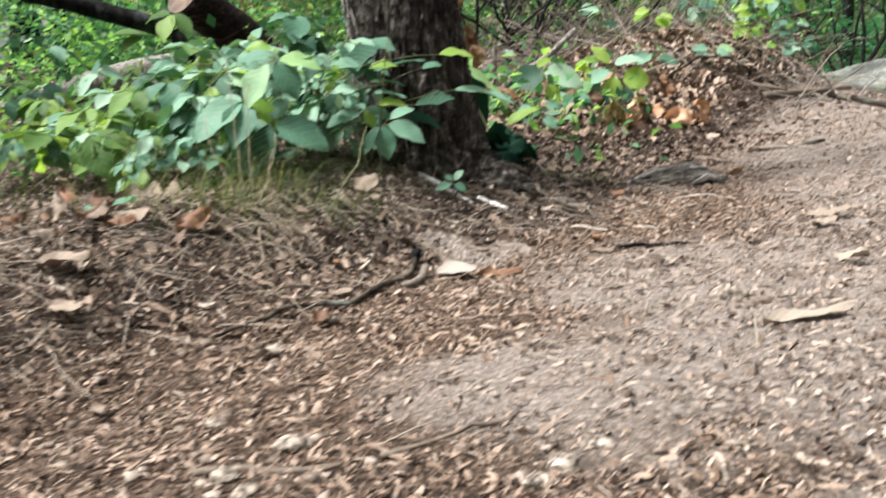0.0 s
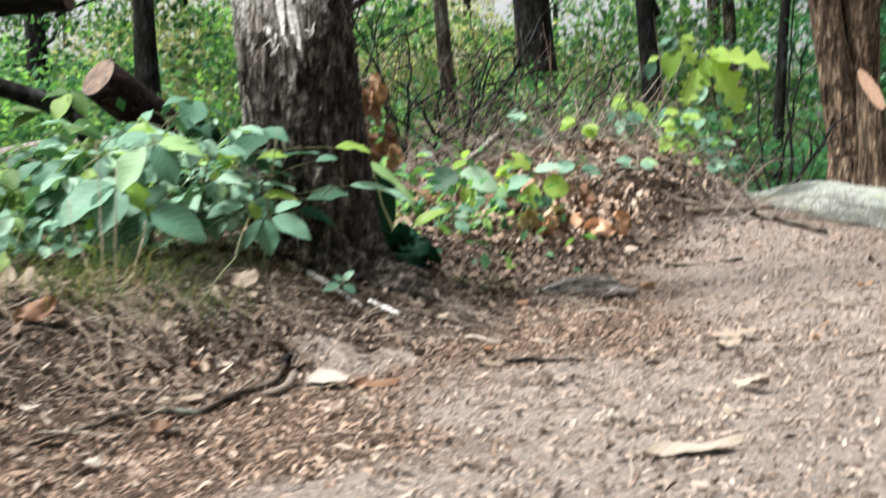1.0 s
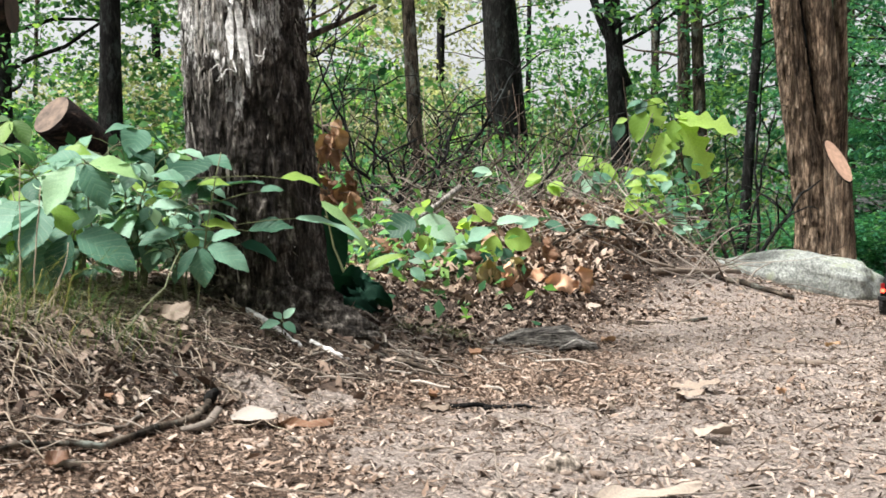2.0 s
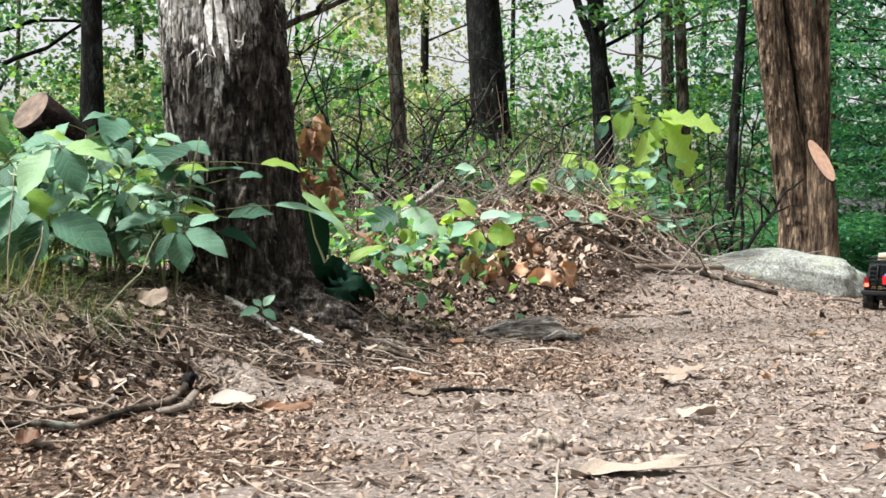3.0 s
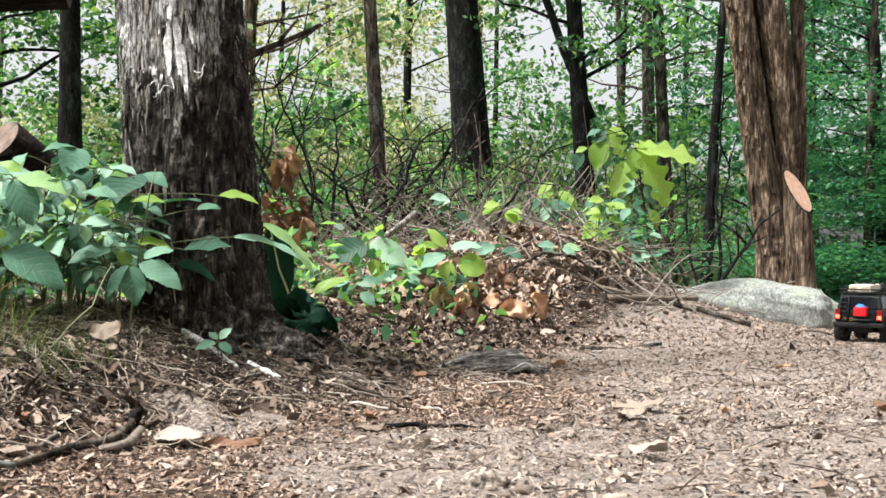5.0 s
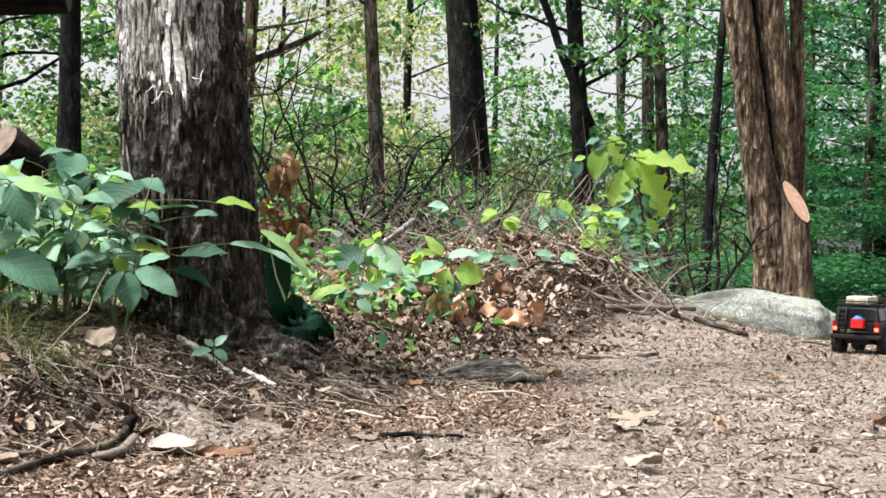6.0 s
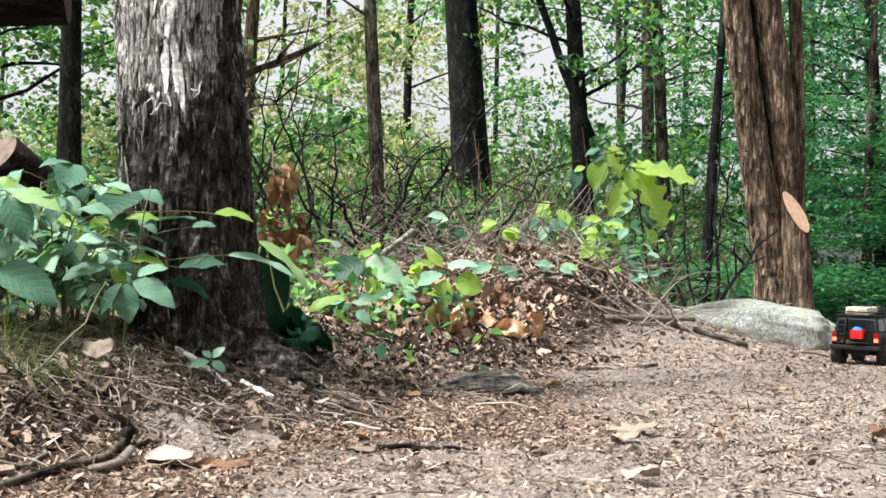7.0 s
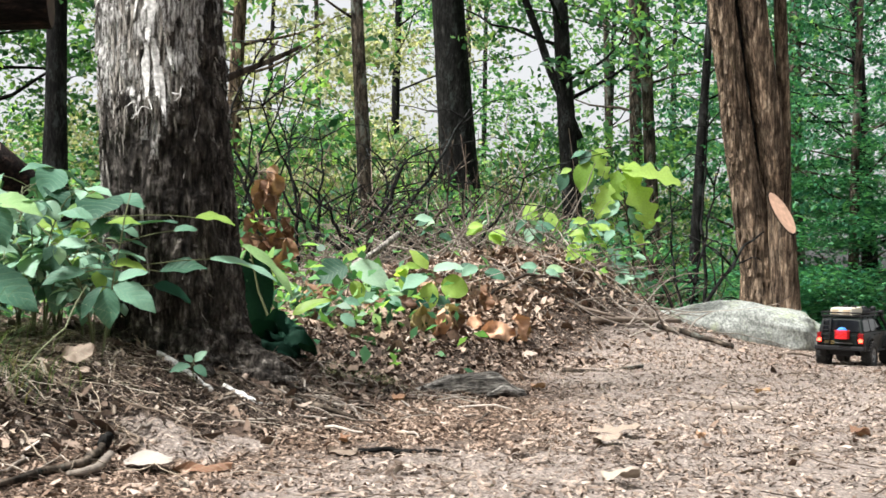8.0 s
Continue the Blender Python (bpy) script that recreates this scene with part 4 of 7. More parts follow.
# ---- boulder ----
def boulder():
    v, q = [], []
    nu, nv = 72, 36
    ax = Vector((0.93, -0.37, 0)).normalized()
    ay = Vector((0.37, 0.93, 0)).normalized()
    for j in range(nv + 1):
        ph = math.pi * j / nv - math.pi / 2
        for i in range(nu):
            a = 2 * math.pi * i / nu
            d = Vector((math.cos(ph) * math.cos(a), math.cos(ph) * math.sin(a), math.sin(ph)))
            e = Vector([math.copysign(abs(c) ** 0.72, c) for c in d])
            k = 1 + 0.10 * noise.noise(d * 2.1) + 0.05 * noise.noise(d * 5.5) + 0.02 * noise.noise(d * 14)
            x, y, z = e.x * (0.42 if e.x > 0 else 0.62) * k, e.y * 0.34 * k, math.copysign(abs(d.z) ** 0.75, d.z) * 0.152 * k * (1 - 0.22 * smooth(0.0, -0.62, e.x * 0.62))
            v.append(ax * x + ay * y + Vector((0, 0, float(z) - 0.15 * max(0, x + 0.05))))
    for j in range(nv):
        for i in range(nu):
            a, b = j * nu + i, j * nu + (i + 1) % nu
            q.append((a, b, b + nu, a + nu))
    ob = new("boulder", shaded(fast_mesh("boulder", [tuple(p) for p in v], q, STONE)))
    ob.matrix_basis = pose(2.58, 6.2, -0.03)
    tagged(ob, "rounded pale grey boulder with lichen half sunk in soil", "boulder")


boulder()


# ---- litter ----
def scatter_xy(r, n, x0, x1, y0, y1, keep):
    x, y = r.uniform(x0, x1, n), r.uniform(y0, y1, n)
    ok = r.rand(n) < keep(x, y)
    return x[ok], y[ok]


def chips(name, label, r, x, y, length, width, mat, lift=0.35):
    """Flat and bent fragments lying on the ground: two quads each."""
    n = len(x)
    z = ground_z(x, y)
    a = r.uniform(0, 6.28, n)
    t = np.stack([np.cos(a), np.sin(a), r.normal(size=n) * lift], 1)
    t /= np.linalg.norm(t, axis=1)[:, None]
    s = np.stack([-np.sin(a), np.cos(a), r.normal(size=n) * lift], 1)
    L, W = (length * (0.35 + 2.0 * r.rand(n) ** 2.2))[:, None], (width * (0.3 + 1.7 * r.rand(n) ** 2))[:, None]
    c = np.stack([x, y, z + 0.002 + np.abs(r.normal(size=n)) * length * 0.12], 1)
    up = np.array((0, 0, 1.0)) * (r.uniform(-0.25, 0.35, n)[:, None] * L)
    k = r.uniform(0.3, 1, (n, 1))
    v = np.stack([c - t * L / 2 - s * W * k / 2, c - t * L / 2 + s * W * k / 2, c + up * 0.5 - s * W / 2, c + up * 0.5 + s * W / 2, c + t * L / 2 - s * W * (1.1 - k) / 2, c + t * L / 2 + s * W * (1.1 - k) / 2], 1).reshape(-1, 3)
    o = (np.arange(n) * 6)[:, None]
    q = np.concatenate([o + np.array((0, 2, 3, 1)), o + np.array((2, 4, 5, 3))])
    ob = new(name, fast_mesh(name, v, q, mat))
    return tagged(ob, label, "litter", kind="stuff")


def in_view(x, y):
    """Where the litter lies thickest: fades out to both sides of the trail."""
    x, y = np.asarray(x, float), np.asarray(y, float)
    return smooth(-0.55, 0.05, x + 0.62 * y - 0.1 + 0.12 * ripple(x, y, 3.0, 51)) * smooth(-0.55, 0.05, 0.62 * y + 0.15 - x + 0.12 * ripple(x, y, 3.0, 52))


R = np.random.RandomState(77)


x, y = scatter_xy(R, 890000, -1.5, 3.2, 0.45, 6.0, lambda x, y: in_view(x, y) * smooth(0.45, 0.9, y + 0.12 * ripple(x, y, 4.0, 44)) * (0.62 + 0.38 * smooth(-0.5, 0.6, ripple(x, y, 3.0, 8))) * (1 - 0.60 * dust_z(x, y) * (1 - 0.4 * smooth(2.8, 3.8, y))) * (1 - 0.6 * smooth(1.8, 4.4, y)) * (0.65 + 0.35 * smooth(1.25, 1.9, y + 0.3 * np.abs(x))))
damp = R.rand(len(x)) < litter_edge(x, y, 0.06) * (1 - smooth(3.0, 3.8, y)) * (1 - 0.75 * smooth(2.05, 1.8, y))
trod = ~damp & (R.rand(len(x)) < smooth(0.15, 0.6, dust_z(x, y)))
loose = ~damp & ~trod
chips("litter", "brown wood chips and crumbled leaves strewn over the trail", R, x[loose], y[loose], 0.0112 * (1 + 0.12 * smooth(1.95, 1.6, y[loose])), 0.0033 * (1 + 0.12 * smooth(1.95, 1.6, y[loose])), CHIPS, 0.5)
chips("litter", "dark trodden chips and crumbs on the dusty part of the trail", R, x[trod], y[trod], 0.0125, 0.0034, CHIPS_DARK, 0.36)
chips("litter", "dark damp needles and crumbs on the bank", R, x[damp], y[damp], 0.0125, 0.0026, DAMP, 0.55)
x, y = scatter_xy(R, 36000, -1.5, 3.2, 0.45, 6.8, lambda x, y: in_view(x, y) * smooth(0.45, 0.9, y + 0.12 * ripple(x, y, 4.0, 45)) * (0.25 + 0.75 * smooth(-0.3, 0.6, ripple(x, y, 2.2, 9))) * np.maximum(0.13 * (1 - smooth(2.6, 3.6, y)) + 0.87 * smooth(-0.25, 0.2, bank_side(x, y)), 0.04 * smooth(3.6, 5.0, y)))
chips("litter", "broken dry brown leaf pieces on the forest floor", R, x, y, 0.017, 0.008, CHIPS, 0.5)
x, y = scatter_xy(R, 30000, -1.2, 0.5, 1.1, 2.9, lambda x, y: in_view(x, y) * smooth(-0.22, 0.08, bank_side(x, y)) * (1 - 0.9 * bare_spot(x, y)))
chips("litter", "pale and dark dry stalk fragments tangled on the bank", R, x, y, 0.022, 0.0028, STRAW, 0.6)
x, y = scatter_xy(R, 7000, -1.1, 0.35, 1.5, 2.9, lambda x, y: in_view(x, y) * litter_edge(x, y, 0.0) * (1 - 0.9 * bare_spot(x, y)) * (0.3 + 0.7 * smooth(-0.4, 0.5, ripple(x, y, 9.0, 21))))
chips("litter", "curled brown leaf fragments and bark scraps on the bank", R, x, y, 0.024, 0.012, DRY_DARK, 0.75)
x, y = scatter_xy(R, 11000, 0.2, 1.3, 2.75, 4.1, lambda x, y: smooth(-0.36, -0.12, bank_side(x, y) + 0.1 * ripple(x, y, 6.0, 23)))
chips("litter", "dark brown leaf scraps and bark under the seedlings", R, x, y, 0.021, 0.009, DRY_DARK, 0.7)
x, y = scatter_xy(R, 5200, 0.75, 2.0, 3.7, 5.1, lambda x, y: 0.25 + 0.75 * smooth(-0.5, -0.1, bank_side(x, y)))
chips("litter", "small dry leaf pieces on the slope beside the trail", R, x, y, 0.016, 0.008, CHIPS, 0.45)
x, y = scatter_xy(R, 40000, -0.3, 2.1, 3.4, 6.4, lambda x, y: 0.004 + 0.996 * smooth(-0.12, 0.2, bank_side(x, y)))
chips("litter", "curled brown fallen leaves heaped on the bank", R, x, y, 0.032, 0.019, DRY, 0.75)
x, y = scatter_xy(R, 20000, -6, 7, -6, 5, lambda x, y: (1 - in_view(x, y)) * (0.25 + 0.75 * smooth(-0.3, 0.6, ripple(x, y, 2.0, 10))))
chips("litter", "dry brown leaf pieces strewn over the open soil", R, x, y, 0.034, 0.016, DRY, 0.4)
x, y = scatter_xy(R, 26000, -7, 9, 5, 22, lambda x, y: 1.0 - 0.985 * smooth(1.2, 1.7, x) * smooth(8.0, 7.2, y))
chips("litter", "brown fallen leaves carpeting the woodland", R, x, y, 0.045, 0.034, DRY, 0.5)


def twigs(name, label, n, x0, x1, y0, y1, seed, ln=(0.05, 0.22), rad=(0.001, 0.0035), keep=None, rise=0.03, mat=TWIG):
    r = np.random.RandomState(seed)
    pieces = []
    while len(pieces) < n:
        x, y = r.uniform(x0, x1), r.uniform(y0, y1)
        if keep is not None and r.rand() > keep(x, y):
            continue
        a, L = r.uniform(0, 6.28), r.uniform(*ln)
        q = r.uniform(*rad)
        x2, y2 = x + math.cos(a) * L, y + math.sin(a) * L
        p0, p1 = Vector((x, y, gz(x, y) + q)), Vector((x2, y2, gz(x2, y2) + q + r.rand() * rise))
        pieces.append(tube(bent(p0, p1, 5, 0, L * 0.04, r.randint(9999)), np.linspace(q, q * 0.5, 5), 5, 0.1, 1, False))
    v, f = joined(pieces)
    tagged(new(name, mesh_of(name, v, f, mat)), label, "twigs", kind="stuff")


twigs("twigs", "thin dry twigs and needles scattered over the trail", 520, -0.9, 2.0, 0.9, 4.2, 31, (0.03, 0.14), (0.0006, 0.0018))
twigs("twigs", "fine dry roots and stalks below the trunk", 2400, -0.95, 0.45, 1.35, 2.85, 32, (0.04, 0.15), (0.0005, 0.0012), lambda x, y: float(smooth(-0.25, 0.1, bank_side(x, y)) * (1 - 0.9 * bare_spot(x, y))), 0.03, STRAW)
twigs("twigs", "grey root fragments and broken sticks beside the trunk foot", 170, 0.08, 0.62, 2.32, 3.05, 35, (0.03, 0.13), (0.0014, 0.0042), lambda x, y: 0.25 + 0.75 * float(smooth(-0.25, 0.0, bank_side(x, y))), 0.012, STRIP_DULL)
twigs("brushwood", "tangled grey brushwood heaped behind the bank", 420, -0.2, 1.75, 4.55, 6.4, 33, (0.12, 0.6), (0.0015, 0.0045), None, 0.26, STRIP_DULL)
twigs("brushwood", "heap of grey dead branches before the dark trunk", 240, 0.75, 1.65, 5.7, 6.8, 34, (0.2, 0.7), (0.002, 0.006), None, 0.50, STRIP_DULL)


def clods(n, seed):
    """Loose lumps of trodden soil: rough little blocks half sunk in the trail."""
    r = np.random.RandomState(seed)
    x, y = scatter_xy(r, n, -1.0, 1.6, 0.7, 3.4, lambda x, y: in_view(x, y) * smooth(0.15, -0.2, bank_side(x, y)) * (1 - smooth(1.2, 2.2, y)) * (0.2 + 0.8 * smooth(-0.3, 0.6, ripple(x, y, 4.0, 15))))
    m = len(x)
    size = 0.002 + 0.008 * r.rand(m) ** 3
    corner = np.array([(i, j, k) for k in (-1, 1) for j in (-1, 1) for i in (-1, 1)], float)
    p = corner[None] * np.array((1.0, 0.9, 0.6)) * (0.75 + 0.35 * r.normal(size=(m, 8, 3)))
    a = r.uniform(0, 6.28, m)[:, None]
    px, py = p[..., 0] * np.cos(a) - p[..., 1] * np.sin(a), p[..., 0] * np.sin(a) + p[..., 1] * np.cos(a)
    s = size[:, None]
    v = np.stack([x[:, None] + px * s, y[:, None] + py * s, ground_z(x, y)[:, None] + (p[..., 2] + 0.2) * s], -1).reshape(-1, 3)
    o = (np.arange(m) * 8)[:, None, None]
    q = (o + np.array([(0, 2, 3, 1), (4, 5, 7, 6), (0, 1, 5, 4), (2, 6, 7, 3), (0, 4, 6, 2), (1, 3, 7, 5)])[None]).reshape(-1, 4)
    tagged(new("clods", fast_mesh("clods", v, q, CLOD)), "loose crumbs of tan soil on the trail", "soil crumbs", kind="stuff")


clods(26000, 91)


# ---- plants on the bank ----
def box_of(name, lo, hi, mat, bevel=0.002, seg=2, taper=None):
    bm = bmesh.new()
    bmesh.ops.create_cube(bm, size=1)
    for v in bm.verts:
        t = [c + 0.5 for c in v.co]
        v.co = Vector([lo[k] + (hi[k] - lo[k]) * t[k] for k in range(3)])
        if taper and v.co.z > (lo[2] + hi[2]) / 2:
            v.co.x = (v.co.x - (lo[0] + hi[0]) / 2) * taper + (lo[0] + hi[0]) / 2
    if bevel:
        bmesh.ops.bevel(bm, geom=list(bm.edges), offset=bevel, segments=seg, affect="EDGES", profile=0.6)
    me = bpy.data.meshes.new(name)
    bm.to_mesh(me)
    bm.free()
    me.materials.append(mat)
    return me


def sprig(name, label, category, base, top, leaves, mat, group="", kind="ovate", stem_r=0.0022, stem_mat=None, bend=0.22, seed=0, curl=0.0):
    """A stem with leaves set by place, pointing, facing and length; each leaf on its own stalk."""
    x, y, z = base
    th = thing(name, label, category, group, at=base)
    path = bent((0, 0, -0.01), (top[0] - x, top[1] - y, top[2] - z), 8, 0, 0.004, seed)
    part("stem", mesh_of("stem", *tube(path, np.linspace(stem_r, stem_r * 0.5, 8), 6, 0.05, seed), stem_mat or STEM), th)
    for k, spec in enumerate(leaves):
        p, along, face, size = spec[:4]
        kd, mt = (spec[4] if len(spec) > 4 else kind), (spec[5] if len(spec) > 5 else mat)
        q = Vector(p) - Vector(base)
        near = min(path, key=lambda c: (c - q).length + 0.6 * max(0, c.z - q.z))
        if (near - q).length > 0.004:
            part("stalk", mesh_of("stalk", *tube(bent(near, q, 4, -0.004, 0, k), [stem_r * 0.5] * 4, 5, 0, 0, False), stem_mat or STEM), th)
        part("leaf", leaf_mesh(kd, mt, k % 5, bend, 0.25 + curl, curl), th, leaf_pose(q, along, face, size))
    return th


def shrub(x, y, height, n, seed, size=0.085, mat=None):
    """Young shrub: a few arching stems, at whose nodes long stalks carry three to five spread leaflets."""
    r = np.random.RandomState(seed)
    base = (x, y, gz(x, y))
    th = thing("shrub", "leafy green shrub with broad pointed leaflets", "shrub", "shrubs on the bank", at=base)
    wood = []
    for s in range(3):
        a = r.uniform(0, 6.28)
        h = height * r.uniform(0.45, 0.92)
        reach = h * r.uniform(0.3, 0.9)
        path = [Vector((math.cos(a) * reach * t ** 1.6, math.sin(a) * reach * t ** 1.6, h * math.sin(t * 1.5))) for t in np.linspace(0, 1, 8)]
        wood.append(tube(path, np.linspace(0.0024, 0.0010, 8), 6, 0.05, seed + s))
        for k in range(n):
            t = 0.24 + 0.76 * (k + 0.7) / n
            i = min(int(t * 7), 6)
            p = path[i].lerp(path[i + 1], min(1.0, t * 7 - i))
            b = a + 2.4 * k + r.uniform(-0.6, 0.6)
            out = Vector((math.cos(b), math.sin(b), 0))
            hub = p + out * size * r.uniform(0.35, 0.8) + Vector((0, 0, size * r.uniform(0.0, 0.35)))
            wood.append(tube(bent(p, hub, 4, -0.006, 0, k), [0.0011, 0.001, 0.0009, 0.0008], 4, 0, 0, False))
            up = Vector((r.uniform(-0.45, 0.45), r.uniform(-0.75, 0.15), 1.0)).normalized()
            u = (out - up * out.dot(up)).normalized()
            w = up.cross(u)
            m = r.choice((3, 3, 4, 5))
            droop = r.uniform(0.05, 0.55)
            big = size * (0.45 + 0.9 * r.rand())
            for j in range(m):
                c = (j - (m - 1) / 2) * (2.6 / m + 0.35) + r.uniform(-0.15, 0.15)
                along = u * math.cos(c) + w * math.sin(c) - up * droop * r.uniform(0.5, 1.4)
                face = up + Vector(r.uniform(-0.3, 0.3, 3))
                ln = big * (1.0 - 0.22 * abs(c)) * r.uniform(0.85, 1.12)
                part("leaf", leaf_mesh("ovate", mat or (LIME if r.rand() < 0.06 else GREEN), r.randint(5), 0.24, 0.26), th, leaf_pose(hub + along.normalized() * 0.006, along, face, ln))
    v, f = joined(wood)
    part("stem", mesh_of("stem", v, f, STEM), th)


SPOTS = [(-0.42, 2.76, 0.42), (-0.50, 2.40, 0.30), (-0.46, 2.58, 0.38), (-0.50, 2.44, 0.28), (-0.58, 2.62, 0.33), (-0.40, 2.9, 0.44), (-0.68, 2.52, 0.26), (-0.50, 2.85, 0.38), (-0.76, 2.72, 0.30),
         (-0.85, 2.55, 0.24), (-0.68, 2.95, 0.36), (-0.95, 2.82, 0.30), (-1.05, 2.60, 0.24), (-0.86, 3.15, 0.36), (-1.15, 3.0, 0.32), (-0.40, 3.05, 0.38), (-1.25, 2.75, 0.25), (-0.62, 3.3, 0.36), (-0.60, 3.0, 0.46), (-0.95, 3.4, 0.48), (-1.2, 3.3, 0.50), (-0.36, 2.62, 0.36), (-0.33, 2.72, 0.44)]
for k, (x, y, h) in enumerate(SPOTS):
    shrub(x, y, h, 3, 300 + k, 0.112, YOUNG if x < -0.62 and k % 4 else None)

for k, (x, y, h) in enumerate(((-0.30, 2.50, 0.22), (-0.24, 2.56, 0.26), (-0.40, 2.40, 0.20), (-0.20, 2.62, 0.30), (-0.55, 2.34, 0.18), (-0.34, 2.58, 0.32), (-0.66, 2.36, 0.20), (-0.20, 2.48, 0.36))):
    shrub(x, y, h, 4, 340 + k, 0.055)
sprig("seedling", "green seedling with drooping serrated leaflets before the trunk", "seedling", (-0.17, 2.40, gz(-0.17, 2.40)), (-0.12, 2.43, 0.42), [
    ((-0.140, 2.31, 0.232), (0.03, -0.2, -1), (-0.1, -1, 0.1), 0.080),
    ((-0.150, 2.31, 0.234), (-0.62, -0.15, -0.8), (-0.2, -0.8, 0.6), 0.078, "lance"),
    ((-0.130, 2.31, 0.234), (0.93, -0.1, -0.38), (0, -0.7, 0.9), 0.095),
    ((-0.125, 2.33, 0.245), (0.7, 0.1, 0.35), (0, -0.6, 1), 0.06),
    ((-0.075, 2.49, 0.262), (0.95, -0.05, 0.25), (0, -0.55, 1), 0.100),
    ((0.020, 2.53, 0.288), (1, -0.02, -0.10), (0, -0.25, 1), 0.150, "lance"),
    ((-0.150, 2.50, 0.345), (0.92, 0, 0.36), (0, -0.15, 1), 0.115, "lance"),
    ((-0.010, 2.53, 0.372), (1, 0, 0.03), (0, -0.4, 1), 0.085, "ovate", LIME),
    ((-0.052, 2.52, 0.345), (1, 0, 0.22), (0.1, -0.6, 1), 0.050),
    ((-0.170, 2.44, 0.355), (0.95, 0, 0.18), (0, -0.5, 1), 0.070, "ovate", LIME),
    ((-0.170, 2.44, 0.325), (1, 0, 0.02), (0, -0.2, 1), 0.085, "lance"),
    ((-0.165, 2.43, 0.300), (1, -0.1, 0.0), (0, -0.2, 1), 0.080, "lance"),
    ((-0.160, 2.42, 0.275), (1, -0.1, 0.06), (0, -0.4, 1), 0.075, "ovate", LIME),
    ((-0.190, 2.40, 0.31), (-0.9, -0.2, 0.1), (0, -0.5, 1), 0.080),
    ((-0.195, 2.38, 0.26), (-0.9, -0.3, -0.1), (0, -0.6, 1), 0.085),
    ((-0.185, 2.40, 0.36), (-0.8, 0, 0.3), (0, -0.5, 1), 0.075),
    ((-0.100, 2.56, 0.235), (1, 0, -0.25), (0, -0.4, 1), 0.09, "ovate", DEEP)], GREEN, seed=1)
sprig("seedling", "seedling with two broad drooping leaves before the shrubs", "seedling", (-0.40, 2.38, gz(-0.40, 2.38)), (-0.376, 2.31, 0.262), [
    ((-0.380, 2.30, 0.258), (-0.42, -0.2, -1), (-0.35, -1, 0.35), 0.108, "ovate"),
    ((-0.370, 2.30, 0.258), (1, -0.15, -0.42), (0.15, -0.75, 0.75), 0.135, "ovate"),
    ((-0.376, 2.32, 0.265), (0.2, 0.4, 0.5), (0, -0.5, 1), 0.08, "ovate")], GREEN, seed=21, stem_r=0.0024)
sprig("seedling", "tall seedling with broad pale green leaves", "seedling", (-0.37, 2.45, gz(-0.37, 2.45)), (-0.36, 2.33, 0.39), [
    ((-0.372, 2.31, 0.385), (-0.6, -0.2, -0.75), (-0.3, -0.9, 0.6), 0.115, "ovate"),
    ((-0.355, 2.31, 0.388), (0.45, -0.25, -0.75), (0.2, -0.9, 0.6), 0.098, "ovate"),
    ((-0.350, 2.32, 0.392), (1, 0, -0.12), (0, -0.6, 1), 0.10, "ovate"),
    ((-0.365, 2.33, 0.40), (-0.9, 0.1, 0.1), (0, -0.5, 1), 0.09, "ovate")], GREEN, seed=22, stem_r=0.0024)
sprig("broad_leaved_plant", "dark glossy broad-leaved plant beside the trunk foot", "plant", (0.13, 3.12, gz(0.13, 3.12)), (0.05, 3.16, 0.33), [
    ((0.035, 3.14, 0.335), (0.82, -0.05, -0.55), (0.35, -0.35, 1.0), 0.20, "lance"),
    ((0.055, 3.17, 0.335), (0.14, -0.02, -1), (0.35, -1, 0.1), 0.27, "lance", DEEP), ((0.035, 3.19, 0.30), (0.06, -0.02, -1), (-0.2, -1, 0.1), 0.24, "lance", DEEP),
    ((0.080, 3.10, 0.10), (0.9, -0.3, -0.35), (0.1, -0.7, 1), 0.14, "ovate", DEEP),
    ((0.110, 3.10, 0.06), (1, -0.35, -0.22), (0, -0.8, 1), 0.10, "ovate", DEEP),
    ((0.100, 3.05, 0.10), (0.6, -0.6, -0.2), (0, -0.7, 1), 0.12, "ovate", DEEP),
    ((0.160, 3.2, 0.15), (0.8, -0.1, 0.5), (0, -0.7, 1), 0.12, "lance", LIME)], GREEN, stem_r=0.004, seed=2)
sprig("seedling", "seedling with two broad blue-green leaves on the bank", "seedling", (0.36, 3.74, gz(0.36, 3.74)), (0.315, 3.70, 0.29), [
    ((0.312, 3.68, 0.285), (-1, -0.25, -0.35), (-0.1, -0.9, 0.6), 0.110, "round"),
    ((0.320, 3.68, 0.288), (1, -0.2, -0.38), (0.1, -0.9, 0.7), 0.155, "ovate"),
    ((0.330, 3.70, 0.24), (0.3, -0.4, -0.6), (0.1, -1, 0.4), 0.085, "ovate", LIME),
    ((0.300, 3.72, 0.30), (0.6, 0.2, 0.4), (0, -0.6, 1), 0.07, "ovate", LIME)], GREEN, seed=3, stem_r=0.003)
